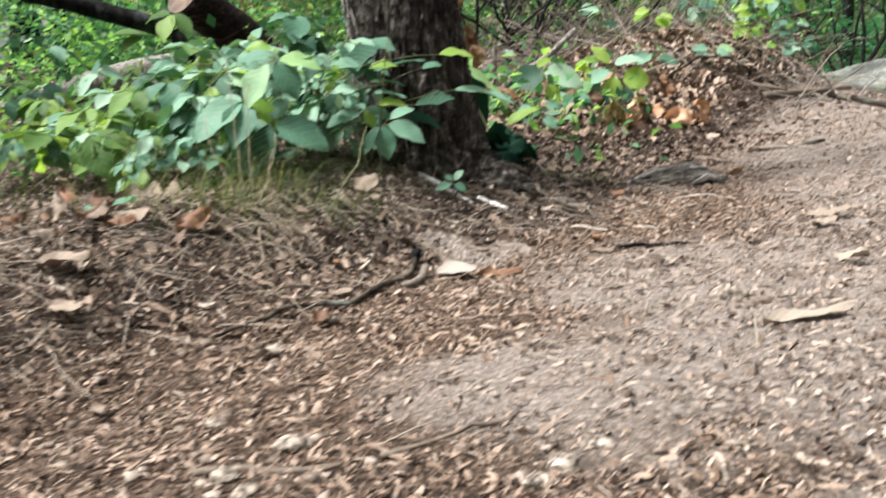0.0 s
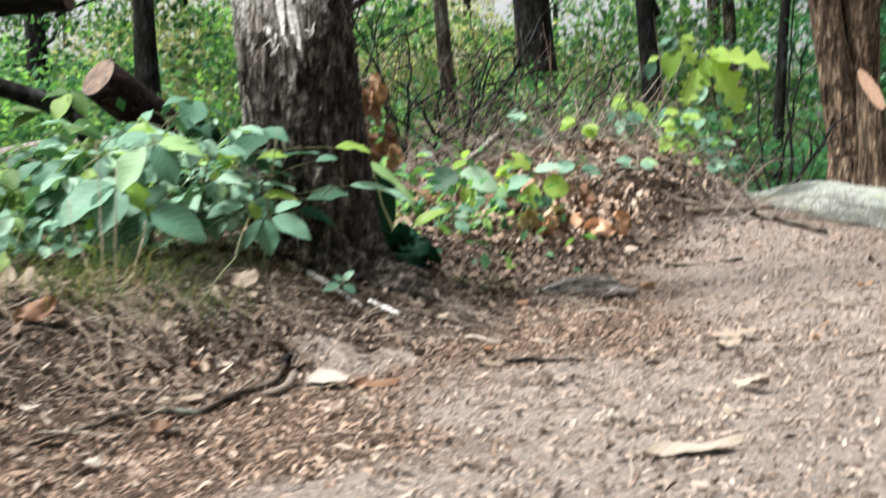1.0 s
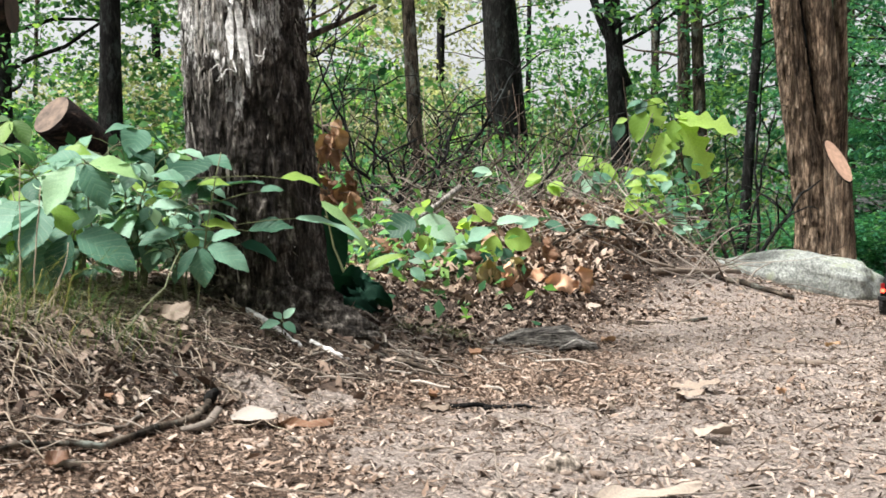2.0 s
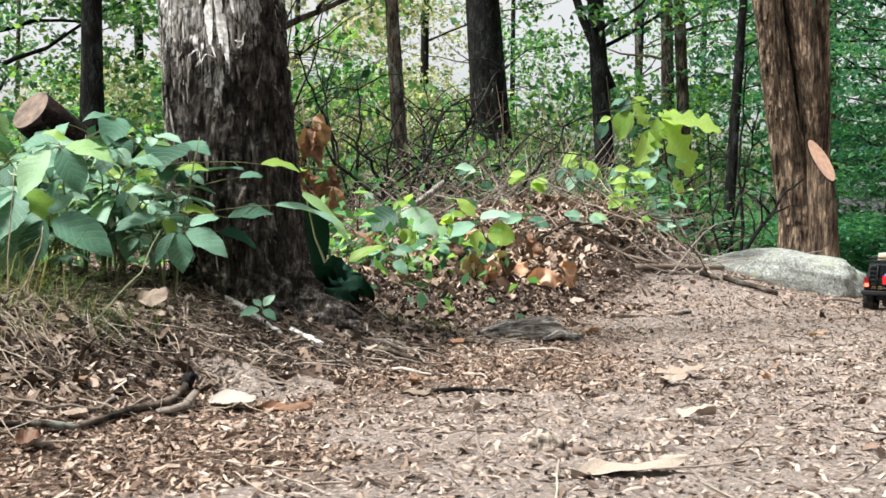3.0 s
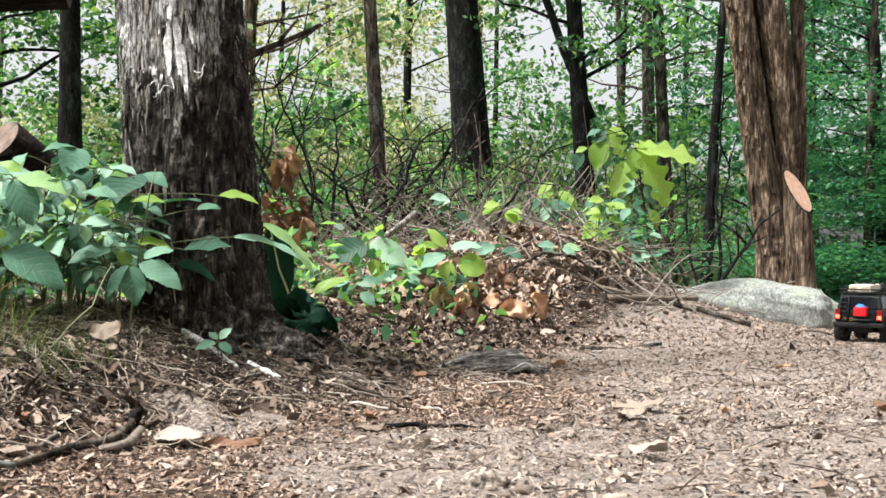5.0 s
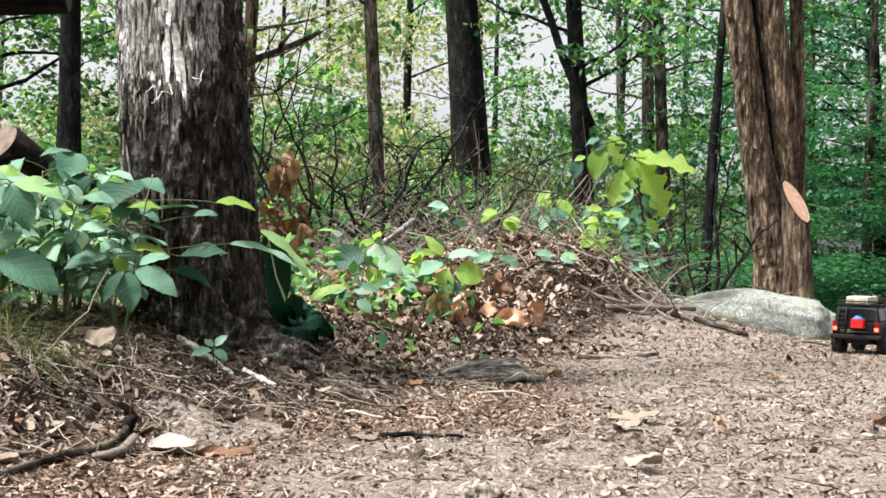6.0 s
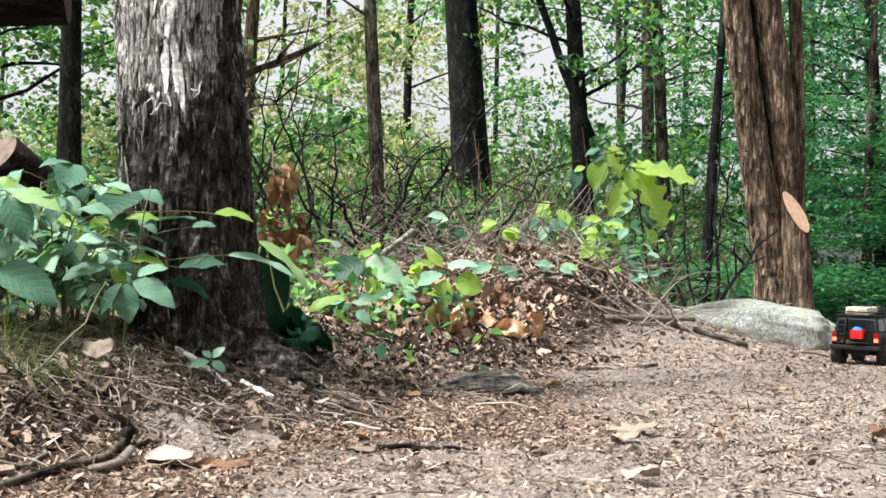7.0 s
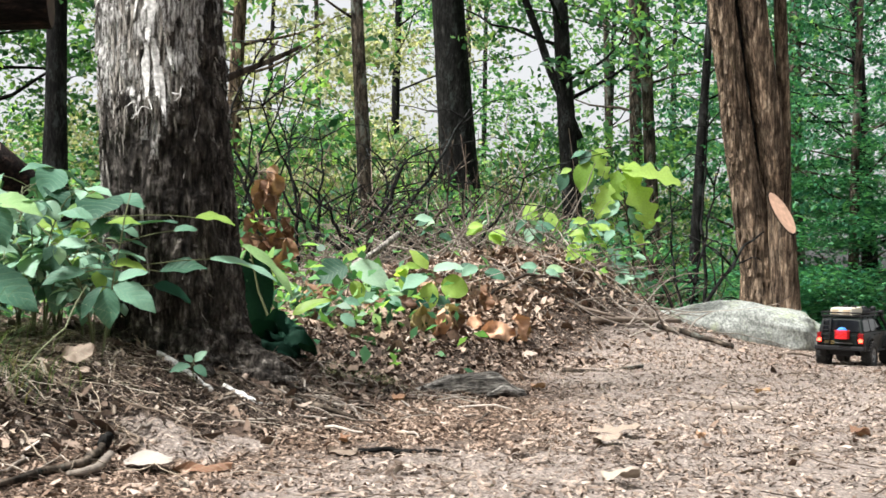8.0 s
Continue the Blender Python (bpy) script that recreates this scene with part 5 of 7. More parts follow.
sprig("seedling", "lime-green seedling with a round leaf on the bank", "seedling", (0.64, 4.15, gz(0.64, 4.15)), (0.62, 4.12, 0.27), [
    ((0.645, 4.10, 0.225), (1, -0.2, -0.15), (0.05, -1, 0.35), 0.105, "round", LIME),
    ((0.610, 4.08, 0.235), (-0.25, -0.2, -1), (0, -1, 0.3), 0.125, "ovate", LIME),
    ((0.600, 4.10, 0.255), (-1, -0.2, -0.3), (0, -0.7, 0.9), 0.115, "ovate"),
    ((0.620, 4.12, 0.275), (0.9, 0, 0.25), (0, -0.5, 1), 0.12, "ovate"),
    ((0.560, 4.10, 0.215), (-0.8, -0.2, -0.6), (0, -0.9, 0.5), 0.10, "ovate"),
    ((0.600, 4.12, 0.28), (-0.5, 0, 0.7), (0, -0.7, 0.8), 0.10, "ovate", LIME),
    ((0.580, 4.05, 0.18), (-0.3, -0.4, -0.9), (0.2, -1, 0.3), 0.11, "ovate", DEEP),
    ((0.640, 4.08, 0.19), (0.3, -0.3, -0.9), (0.1, -1, 0.3), 0.09, "ovate"),
    ((0.510, 4.05, 0.17), (-0.9, -0.1, -0.2), (0, -0.8, 0.6), 0.10, "ovate")], GREEN, seed=4, stem_r=0.003)
sprig("seedling", "small three-leaved sprout in dark soil", "seedling", (-0.005, 2.465, gz(-0.005, 2.465)), (-0.004, 2.455, 0.085), [
    ((-0.006, 2.44, 0.078), (-1, -0.2, -0.1), (0, -0.7, 1), 0.045), ((0.0, 2.44, 0.078), (0.7, -0.4, -0.4), (0.1, -0.8, 0.8), 0.036),
    ((0.0, 2.45, 0.085), (0.5, 0.1, 0.6), (0, -0.7, 0.8), 0.034), ((-0.004, 2.45, 0.084), (-0.5, 0.1, 0.5), (0, -0.7, 0.8), 0.026)], GREEN, seed=5, stem_r=0.0014)


def little_plant(x, y, h, n, seed, mat, size):
    r = np.random.RandomState(seed)
    b = (x, y, gz(x, y))
    leaves = []
    for k in range(n):
        a = r.uniform(0, 6.28)
        leaves.append(((x + 0.02 * math.cos(a), y + 0.02 * math.sin(a), b[2] + h * r.uniform(0.5, 1)), (math.cos(a), math.sin(a) * 0.5, r.uniform(-0.5, 0.3)), (r.uniform(-.3, .3), -0.8, 0.8), size * r.uniform(0.7, 1.2)))
    sprig("seedling", "small green seedling among brown leaves", "seedling", b, (x, y, b[2] + h), leaves, mat, "seedlings on the bank", seed=seed)


for k, (x, y, h, n, s) in enumerate(((1.13, 4.75, 0.10, 6, 0.075), (1.35, 5.0, 0.14, 7, 0.08), (1.62, 5.15, 0.12, 6, 0.09), (1.22, 5.5, 0.2, 7, 0.09), (0.95, 5.1, 0.17, 6, 0.09), (0.44, 3.95, 0.10, 7, 0.07), (0.28, 3.5, 0.08, 6, 0.06),
                                     (0.52, 4.45, 0.16, 6, 0.08), (0.85, 4.6, 0.12, 5, 0.08), (0.18, 3.75, 0.12, 6, 0.07), (0.0, 4.0, 0.2, 6, 0.09), (1.5, 5.6, 0.22, 7, 0.10), (0.75, 5.4, 0.2, 6, 0.10), (1.45, 5.25, 0.2, 8, 0.09), (1.62, 5.45, 0.27, 8, 0.10), (1.78, 5.75, 0.24, 8, 0.10), (1.32, 5.75, 0.30, 8, 0.11), (1.9, 6.0, 0.22, 7, 0.10))):
    little_plant(x, y, h, n, 500 + k, LIME if k % 3 == 1 else GREEN, s)

sprig("sapling", "lime-green sapling with large lobed leaves", "sapling", (1.93, 6.10, gz(1.93, 6.10)), (1.795, 6.0, 0.83), [
    ((1.80, 6.0, 0.825), (1, -0.25, -0.12), (0, -0.62, 0.8), 0.34, "oak"),
    ((1.81, 6.0, 0.815), (0.5, -0.15, -0.86), (0.3, -1, 0.3), 0.35, "oak"),
    ((1.78, 5.99, 0.825), (-0.22, -0.15, -1), (-0.1, -1, 0.1), 0.21, "oak"),
    ((1.73, 5.98, 0.755), (-0.36, -0.1, -0.93), (-0.25, -1, 0.2), 0.21, "oak"),
    ((1.79, 6.0, 0.83), (0.55, 0.3, 0.12), (0, -0.5, 0.9), 0.20, "oak"),
    ((1.775, 5.97, 0.665), (-0.6, -0.1, -0.75), (-0.5, -0.9, 0.3), 0.13, "ovate", GREEN),
    ((1.83, 5.98, 0.62), (0.6, 0, -0.8), (0.4, -1, 0.2), 0.12, "ovate", GREEN),
    ((1.86, 5.98, 0.50), (0.5, 0, -0.7), (0.2, -1, 0.4), 0.11, "ovate")], LIME, stem_r=0.007, stem_mat=BARK_FAR, bend=0.15, seed=6)
sprig("sapling", "slim sapling with lime and pale green leaves", "sapling", (1.69, 6.08, gz(1.69, 6.08)), (1.625, 6.0, 0.925), [
    ((1.635, 5.99, 0.92), (0.5, -0.2, -0.8), (0.2, -1, 0.2), 0.175, "oak"),
    ((1.61, 5.99, 0.88), (-0.25, -0.2, -1), (-0.3, -1, 0.2), 0.19, "ovate"),
    ((1.63, 5.98, 0.92), (-0.65, -0.1, -0.65), (-0.2, -1, 0.4), 0.095, "ovate", GREEN),
    ((1.615, 6.0, 0.925), (-1, 0, -0.3), (0, -0.5, 1), 0.10, "ovate", GREEN),
    ((1.65, 6.0, 0.93), (1, 0, -0.2), (0, -0.6, 0.8), 0.11, "ovate"),
    ((1.53, 6.0, 0.83), (-0.9, -0.1, -0.3), (0, -0.7, 0.7), 0.07, "ovate"),
    ((1.50, 6.0, 0.815), (-0.35, -0.1, -1), (-0.4, -1, 0.2), 0.115, "ovate", GREEN),
    ((1.635, 5.98, 0.80), (-0.2, -0.1, -1), (0, -1, 0.2), 0.10, "ovate", GREEN),
    ((1.66, 5.98, 0.54), (0.05, 0, -1), (0.2, -1, 0.2), 0.145, "ovate", GREEN),
    ((1.70, 5.98, 0.55), (0.6, 0, -0.5), (0.1, -1, 0.4), 0.09, "ovate"),
    ((1.61, 5.98, 0.54), (-0.5, 0, -0.8), (-0.1, -1, 0.4), 0.11, "ovate"),
    ((1.58, 5.98, 0.44), (-0.6, 0, -0.6), (-0.1, -1, 0.4), 0.10, "ovate", GREEN)], LIME, stem_r=0.005, stem_mat=BARK_FAR, bend=0.15, seed=36)

# withered leaves
sprig("withered_sprig", "wilted yellow-brown leaf cluster hanging over the bank", "dead leaves", (0.64, 3.86, gz(0.64, 3.86)), (0.60, 3.80, 0.17), [
    ((0.55, 3.77, 0.165), (-0.15, -0.1, -1), (0.1, -1, 0.2), 0.115, "ovate", SALLOW), ((0.58, 3.78, 0.15), (0.1, -0.1, -1), (-0.3, -1, 0.1), 0.105, "lance", SALLOW), ((0.61, 3.76, 0.15), (0.2, -0.1, -1), (0.4, -1, 0.1), 0.095, "ovate", ORANGE),
    ((0.63, 3.79, 0.16), (0.5, 0, -0.8), (0.2, -1, 0.4), 0.085, "ovate", SALLOW), ((0.56, 3.76, 0.13), (-0.3, -0.2, -1), (-0.5, -1, 0.2), 0.10, "lance", SALLOW), ((0.60, 3.76, 0.12), (0, -0.1, -1), (0.5, -1, 0), 0.09, "lance", ORANGE), ((0.65, 3.80, 0.14), (0.3, 0, -1), (0.6, -1, 0), 0.09)], RUST, stem_mat=TWIG, bend=0.35, seed=7, curl=0.65)
sprig("withered_sprig", "curled orange-brown dead leaves on the bank", "dead leaves", (0.86, 4.16, gz(0.86, 4.16)), (0.87, 4.14, 0.10), [
    ((0.94, 4.14, 0.09), (0.1, 0, -1), (0.4, -1, 0.1), 0.09), ((0.80, 4.14, 0.14), (0.2, 0, 0.9), (0.4, -1, 0), 0.09), ((0.74, 4.12, 0.06), (-0.7, -0.2, -0.2), (0, -0.8, 0.8), 0.10)], RUST, stem_mat=TWIG, bend=0.4, seed=8, curl=0.8)
sprig("withered_sprig", "flat orange dead leaf propped against the bank", "dead leaves", (0.82, 4.12, gz(0.82, 4.12)), (0.82, 4.10, 0.07), [
    ((0.775, 4.05, 0.055), (1, -0.1, 0.10), (0, -1, 0.5), 0.135, "ovate", ORANGE), ((0.90, 4.06, 0.12), (0.45, -0.1, -1), (0.5, -1, 0.2), 0.10, "ovate", ORANGE), ((0.78, 4.06, 0.12), (-0.5, -0.1, -0.8), (-0.4, -1, 0.3), 0.09, "ovate", ORANGE)], RUST, stem_mat=TWIG, bend=0.15, seed=10, curl=0.5)
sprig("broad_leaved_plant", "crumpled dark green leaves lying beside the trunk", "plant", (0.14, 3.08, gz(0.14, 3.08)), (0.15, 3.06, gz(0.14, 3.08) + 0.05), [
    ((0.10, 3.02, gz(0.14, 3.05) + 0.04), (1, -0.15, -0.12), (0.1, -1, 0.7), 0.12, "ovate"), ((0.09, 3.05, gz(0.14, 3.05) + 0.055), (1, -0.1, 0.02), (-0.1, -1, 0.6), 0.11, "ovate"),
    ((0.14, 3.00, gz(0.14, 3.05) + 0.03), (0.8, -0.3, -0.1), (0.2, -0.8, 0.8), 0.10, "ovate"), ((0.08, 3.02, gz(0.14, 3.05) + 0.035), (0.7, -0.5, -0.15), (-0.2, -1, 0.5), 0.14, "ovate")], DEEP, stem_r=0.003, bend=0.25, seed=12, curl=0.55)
r8 = np.random.RandomState(8)
dead = []
for k in range(30):
    z = r8.uniform(0.34, 0.50) if k < 18 else r8.uniform(0.55, 0.68)
    dead.append(((0.03 + r8.uniform(-0.07, 0.07) * (1.0 if k < 18 else 0.55), 4.40 + r8.uniform(-0.08, 0.08), z), (r8.uniform(-0.6, 0.6), r8.uniform(-0.4, 0.4), -1), (r8.uniform(-1.5, 1.5), -1, 0.1), r8.uniform(0.07, 0.13), "ovate" if k % 3 else "lance"))
dead += [((-0.05, 4.36, 0.40), (-0.6, -0.1, -0.7), (-0.2, -0.9, 0.5), 0.13, "ovate", PALE), ((0.02, 4.38, 0.34), (0.8, -0.1, -0.2), (0, -0.7, 0.8), 0.10, "lance", PALE)]
sprig("withered_branch", "upright dead branch hung with rust-brown leaves", "dead branch", (0.05, 4.44, gz(0.05, 4.44)), (-0.02, 4.45, 0.74), dead, RUST, stem_r=0.005, stem_mat=TWIG, bend=0.3, seed=9, curl=0.45)
r9 = np.random.RandomState(19)
heap = []
for k in range(16):
    xx, yy = r9.uniform(0.15, 0.6), r9.uniform(3.7, 4.6)
    heap.append(((xx, yy, gz(xx, yy) + r9.uniform(0.01, 0.08)), (r9.uniform(-1, 1), r9.uniform(-1, 0.5), r9.uniform(-0.4, 0.4)), (r9.uniform(-0.4, 0.4), -0.7, 1), r9.uniform(0.07, 0.13)))


def fallen_leaf(p, along, face, size, kind, mat, label, curl=0.35, group=""):
    ob = new("fallen_leaf", leaf_mesh(kind, mat, int(abs(p[0] * 97 + p[1] * 61)) % 6, -0.06, 0.2, curl * 0.8))
    ob.matrix_basis = leaf_pose(p, along, face, size)
    tagged(ob, label, "fallen leaf", group)


def on_ground(x, y, up=0.006):
    return (x, y, gz(x, y) + up)


for p, along, face, size in heap:
    fallen_leaf(p, along, face, size, "ovate", RUST, "curled rust-brown dead leaf on the bank", 0.4, "dead leaves on the bank")
fallen_leaf(on_ground(-0.045, 1.97, 0.008), (0.9, -0.45, 0.02), (0.05, -0.35, 1), 0.085, "ovate", CREAM_LEAF, "bleached cream fallen leaf on trodden soil", 0.15)
fallen_leaf(on_ground(0.03, 1.95, 0.004), (1, 0.05, 0), (0, -0.3, 1), 0.085, "lance", RUST, "narrow rust-brown fallen leaf on soil", 0.3)
fallen_leaf(on_ground(0.420, 1.425, 0.003), (1, 0.10, 0.03), (0, -0.05, 1), 0.130, "lance", PALE, "long curled tan leaf lying on the trail", 0.15)
fallen_leaf(on_ground(0.66, 1.84, 0.010), (0.7, -0.5, 0.1), (0, -0.10, 1), 0.06, "ovate", PALE, "small tan fallen leaf on the trail", 0.4)
fallen_leaf(on_ground(0.74, 2.26, 0.010), (1, 0.1, 0.05), (0, -0.10, 1), 0.10, "oak", PALE, "pale lobed fallen leaf on the trail", 0.12)
fallen_leaf(on_ground(0.26, 2.10, 0.008), (1, -0.2, 0.0), (0, -0.10, 1), 0.05, "ovate", PALE, "small tan fallen leaf on the trail", 0.4)
fallen_leaf((-0.22, 2.31, gz(-0.22, 2.31) + 0.012), (1, 0.1, 0.25), (0, -0.7, 1), 0.06, "round", PALE, "curled tan dead leaf below the shrub", 0.5)
fallen_leaf((-0.185, 2.28, gz(-0.185, 2.28) + 0.01), (0.6, -0.5, 0), (0, -0.5, 1), 0.035, "ovate", PALE, "small tan dead leaf below the shrub", 0.5)
fallen_leaf((-0.70, 2.20, gz(-0.70, 2.20) + 0.02), (1, -0.1, -0.08), (0.1, -0.7, 0.8), 0.16, "oak", PALE, "large grey-tan dead leaf on the bank", 0.3)
fallen_leaf((-0.74, 2.05, gz(-0.74, 2.05) + 0.012), (1, 0.1, 0.1), (0, -0.10, 1), 0.12, "ovate", GREEN, "dull green fallen leaf on the bank", 0.2)
fallen_leaf(on_ground(-0.232, 1.63, 0.010), (0.4, 0.4, 0.2), (0, -0.6, 1), 0.032, "round", RUST, "tiny orange-brown leaf scrap on soil", 0.5)
r12 = np.random.RandomState(39)
for k in range(16):
    xx, yy = -0.72 + r12.normal() * 0.10, 1.90 + r12.normal() * 0.07
    fallen_leaf(on_ground(xx, yy, 0.012), (r12.uniform(-1, 1), r12.uniform(-1, 1), r12.uniform(-0.1, 0.4)), (r12.uniform(-.5, .5), -0.5, 1), r12.uniform(0.05, 0.10), "ovate", RUST if k % 3 else PALE, "curled brown dead leaf heaped on the bank", 0.6, "dead leaves on the bank")
fallen_leaf(on_ground(-0.66, 1.62, 0.01), (1, 0.2, 0.05), (0, -0.10, 1), 0.09, "ovate", PALE, "bleached grey dead leaf on soil", 0.3)
fallen_leaf(on_ground(-0.60, 1.50, 0.01), (0.8, -0.4, 0.05), (0, -0.10, 1), 0.07, "ovate", PALE, "bleached grey dead leaf on soil", 0.3)
r10 = np.random.RandomState(29)
for k in range(30):
    xx, yy = r10.uniform(-0.8, 1.5), r10.uniform(1.0, 3.4)
    if in_view(xx, yy) > 0.5:
        fallen_leaf(on_ground(xx, yy, 0.010), (r10.uniform(-1, 1), r10.uniform(-1, 1), 0.05), (r10.uniform(-.25, .25), r10.uniform(-0.3, 0.2), 1), r10.uniform(0.025, 0.055), "ovate", PALE if k % 3 else RUST, "small dry tan leaf scrap on the trail", 0.5, "leaf scraps on the trail")


# ---- sticks, roots, stones, logs ----
def stick(a, b, r0, r1, label, name="stick", seed=0, n=9, wander=0.006, mat=None, lump=0.15, sides=8):
    v, f = tube(bent(a, b, n, 0, wander, seed), np.linspace(r0, r1, n), sides, lump, seed)
    tagged(new(name, mesh_of(name, v, f, mat or TWIG)), label, "stick")


def lying(x0, y0, x1, y1, r, lift=0.0):
    return (x0, y0, gz(x0, y0) + r * 0.8), (x1, y1, gz(x1, y1) + r * 0.8 + lift)


def fallen_branch():
    th = thing("fallen_branch", "dark forked branch half buried at the bank foot", "branch")
    pts = [(-0.085, 2.01), (-0.092, 1.93), (-0.14, 1.845), (-0.19, 1.735), (-0.275, 1.69), (-0.335, 1.60), (-0.372, 1.545)]
    path, radii = [], []
    for i in range(31):
        u = i / 30 * (len(pts) - 1)
        j = min(int(u), len(pts) - 2)
        x, y = Vector(pts[j]).lerp(Vector(pts[j + 1]), u - j)
        w = noise.noise_vector(Vector((i * 0.45, 3.3, 1.1)))
        path.append(Vector((x + w.x * 0.006, y + w.y * 0.010, gz(x, y) + 0.010 + w.z * 0.004)))
        radii.append((0.0066 - 0.0038 * i / 30) * (1 + 0.3 * noise.noise(Vector((i * 0.6, 0, 7)))))
    part("stem", mesh_of("stem", *tube(path, radii, 9, 0.15, 3), BARK_FAR), th)
    path = [Vector((x, y, gz(x, y) + h)) for x, y, h in ((-0.062, 1.955, 0.020), (-0.070, 1.905, 0.012), (-0.085, 1.875, 0.011), (-0.105, 1.865, 0.008))]
    part("side_shoot", mesh_of("side_shoot", *tube(path, [0.006, 0.0066, 0.006, 0.004], 9, 0.2, 4), STRIP_DULL), th, label="pale grey weathered shoot")
    path = [Vector((x, y, gz(x, y) + h)) for x, y, h in ((-0.09, 2.03, 0.0), (-0.08, 2.02, 0.02), (-0.075, 2.01, 0.03))]
    part("stump_end", mesh_of("stump_end", *tube(path, [0.009, 0.010, 0.006], 10, 0.25, 5), BARK_DARK), th)


fallen_branch()


def root_hump():
    """Weathered root that arches out of the soil: flat ridge, low tail, blunt broken end."""
    verts, faces, n, m = [], [], 40, 14
    for i in range(n):
        u = i / (n - 1)
        x, y = 0.42 + 0.33 * u, 3.045 - 0.025 * u + 0.012 * math.sin(5 * u)
        top = 0.060 * smooth(0.06, 0.58, u) * (1 - 0.7 * smooth(0.72, 1.0, u)) * (1 + 0.12 * math.sin(9 * u)) + 0.003
        wide = 0.010 + 0.019 * float(smooth(0.0, 0.5, u))
        for k in range(m):
            q = math.pi * (k / (m - 1)) * 1.1 - 0.05 * math.pi
            e = 1 + 0.10 * noise.noise(Vector((u * 6, k * 0.8, 2))) + 0.05 * noise.noise(Vector((u * 20, k * 1.6, 5)))
            verts.append((x + 0.004 * noise.noise(Vector((u * 20, k, 9))), y - wide * math.cos(q) * e, gz(x, y) - 0.006 + top * max(-0.2, math.sin(q)) ** 0.8 * e if math.sin(q) > 0 else gz(x, y) - 0.012))
    for i in range(n - 1):
        for k in range(m - 1):
            a = i * m + k
            faces.append((a, a + 1, a + 1 + m, a + m))
    faces.append(tuple(range((n - 1) * m, n * m)))
    tagged(new("exposed_root", mesh_of("exposed_root", verts, faces, ROOT)), "grey-brown exposed root arching out of the trail", "root")
    v, f = tube([Vector((0.645, 2.96, gz(0.645, 2.96))), Vector((0.69, 2.965, gz(0.69, 2.965) + 0.018)), Vector((0.745, 2.98, gz(0.745, 2.98) - 0.004))], [0.006, 0.016, 0.012], 12, 0.3, 8)
    tagged(new("exposed_root", mesh_of("exposed_root", v, f, ROOT)), "short dark root knob in the trail", "root")


root_hump()


def root_tangle():
    """Thin roots and runners that creep over the bank below the trunk."""
    th = thing("root_tangle", "tangle of thin bare roots creeping over the bank", "roots")
    r = np.random.RandomState(83)
    for k in range(90):
        x, y = r.uniform(-0.75, 0.32), r.uniform(1.75, 2.72)
        if not -0.12 < float(bank_side(x, y)) < 0.55:
            continue
        a, turn = r.uniform(-1.6, 0.5), r.uniform(-0.35, 0.35)
        step, q = r.uniform(0.012, 0.028), r.uniform(0.0010, 0.0032)
        path = []
        for i in range(10):
            path.append(Vector((x, y, gz(x, y) + q + 0.012 * math.sin(math.pi * i / 9) * r.rand())))
            a += turn + r.normal() * 0.22
            x, y = x + math.cos(a) * step, y + math.sin(a) * step
        part("root", mesh_of("root", *tube(path, np.linspace(q, q * 0.5, 10), 6, 0.15, k), (STRAW, STRIP_DULL, BARK_FAR)[k % 3]), th)


root_tangle()


def dead_grass():
    """Long bleached grass stems pressed flat on the bank, combed downhill."""
    th = thing("dead_grass", "long bleached dead grass stems pressed flat on the bank", "dead grass")
    r = np.random.RandomState(87)
    for k in range(75):
        x, y = -0.44 + r.normal() * 0.15, 2.10 + r.normal() * 0.13
        a, turn, step, q = r.normal() * 0.4 - 0.75, r.normal() * 0.03, r.uniform(0.008, 0.022), r.uniform(0.0006, 0.0015)
        path = []
        for i in range(10):
            path.append(Vector((x, y, gz(x, y) + 0.007 + q + 0.022 * math.sin(math.pi * i / 9) * r.uniform(0.3, 1))))
            a += turn + r.normal() * 0.03
            x, y = x + math.cos(a) * step, y + math.sin(a) * step
        part("stem", mesh_of("stem", *tube(path, np.linspace(q, q * 0.5, 10), 5, 0.08, k), (STRAW_PALE, STRAW, STRAW_PALE)[k % 3]), th)


dead_grass()
for k, (x, y, dx, dy, z) in enumerate(((-0.425, 2.15, -0.012, 0.04, 0.40), (-0.415, 2.18, 0.010, 0.02, 0.345), (-0.40, 2.16, 0.045, 0.03, 0.245), (-0.445, 2.17, -0.05, 0.02, 0.29), (-0.39, 2.2, 0.02, 0.03, 0.21))):
    stick((x, y, gz(x, y) - 0.01), (x + dx, y + dy, z), 0.0015, 0.0008, "tall thin dry grass stalk before the shrubs", "grass_stalk", 140 + k, 9, 0.003, STRAW_PALE)
stick((-0.27, 2.12, gz(-0.27, 2.12)), (-0.175, 2.30, 0.235), 0.0022, 0.0012, "thin bare arching stem before the shrubs", "bare_stem", 61, 9, 0.006, STEM)
stick(*lying(0.98, 3.62, 1.26, 3.72, 0.011), 0.011, 0.007, "brown fallen stick at the trail edge", seed=1, mat=BARK_FAR)
stick(*lying(1.085, 2.72, 1.13, 2.68, 0.009), 0.008, 0.006, "short grey stick on the trail", seed=2)
stick(*lying(1.15, 2.69, 1.24, 2.67, 0.009), 0.008, 0.006, "short grey stick on the trail", seed=3)
stick(*lying(-0.09, 2.56, 0.035, 2.43, 0.008, 0.004), 0.008, 0.004, "pale bleached stick below the trunk", seed=4, mat=FIBRE)
stick(*lying(0.05, 2.50, 0.13, 2.46, 0.006), 0.007, 0.004, "pale bleached stick below the trunk", seed=5, mat=FIBRE)
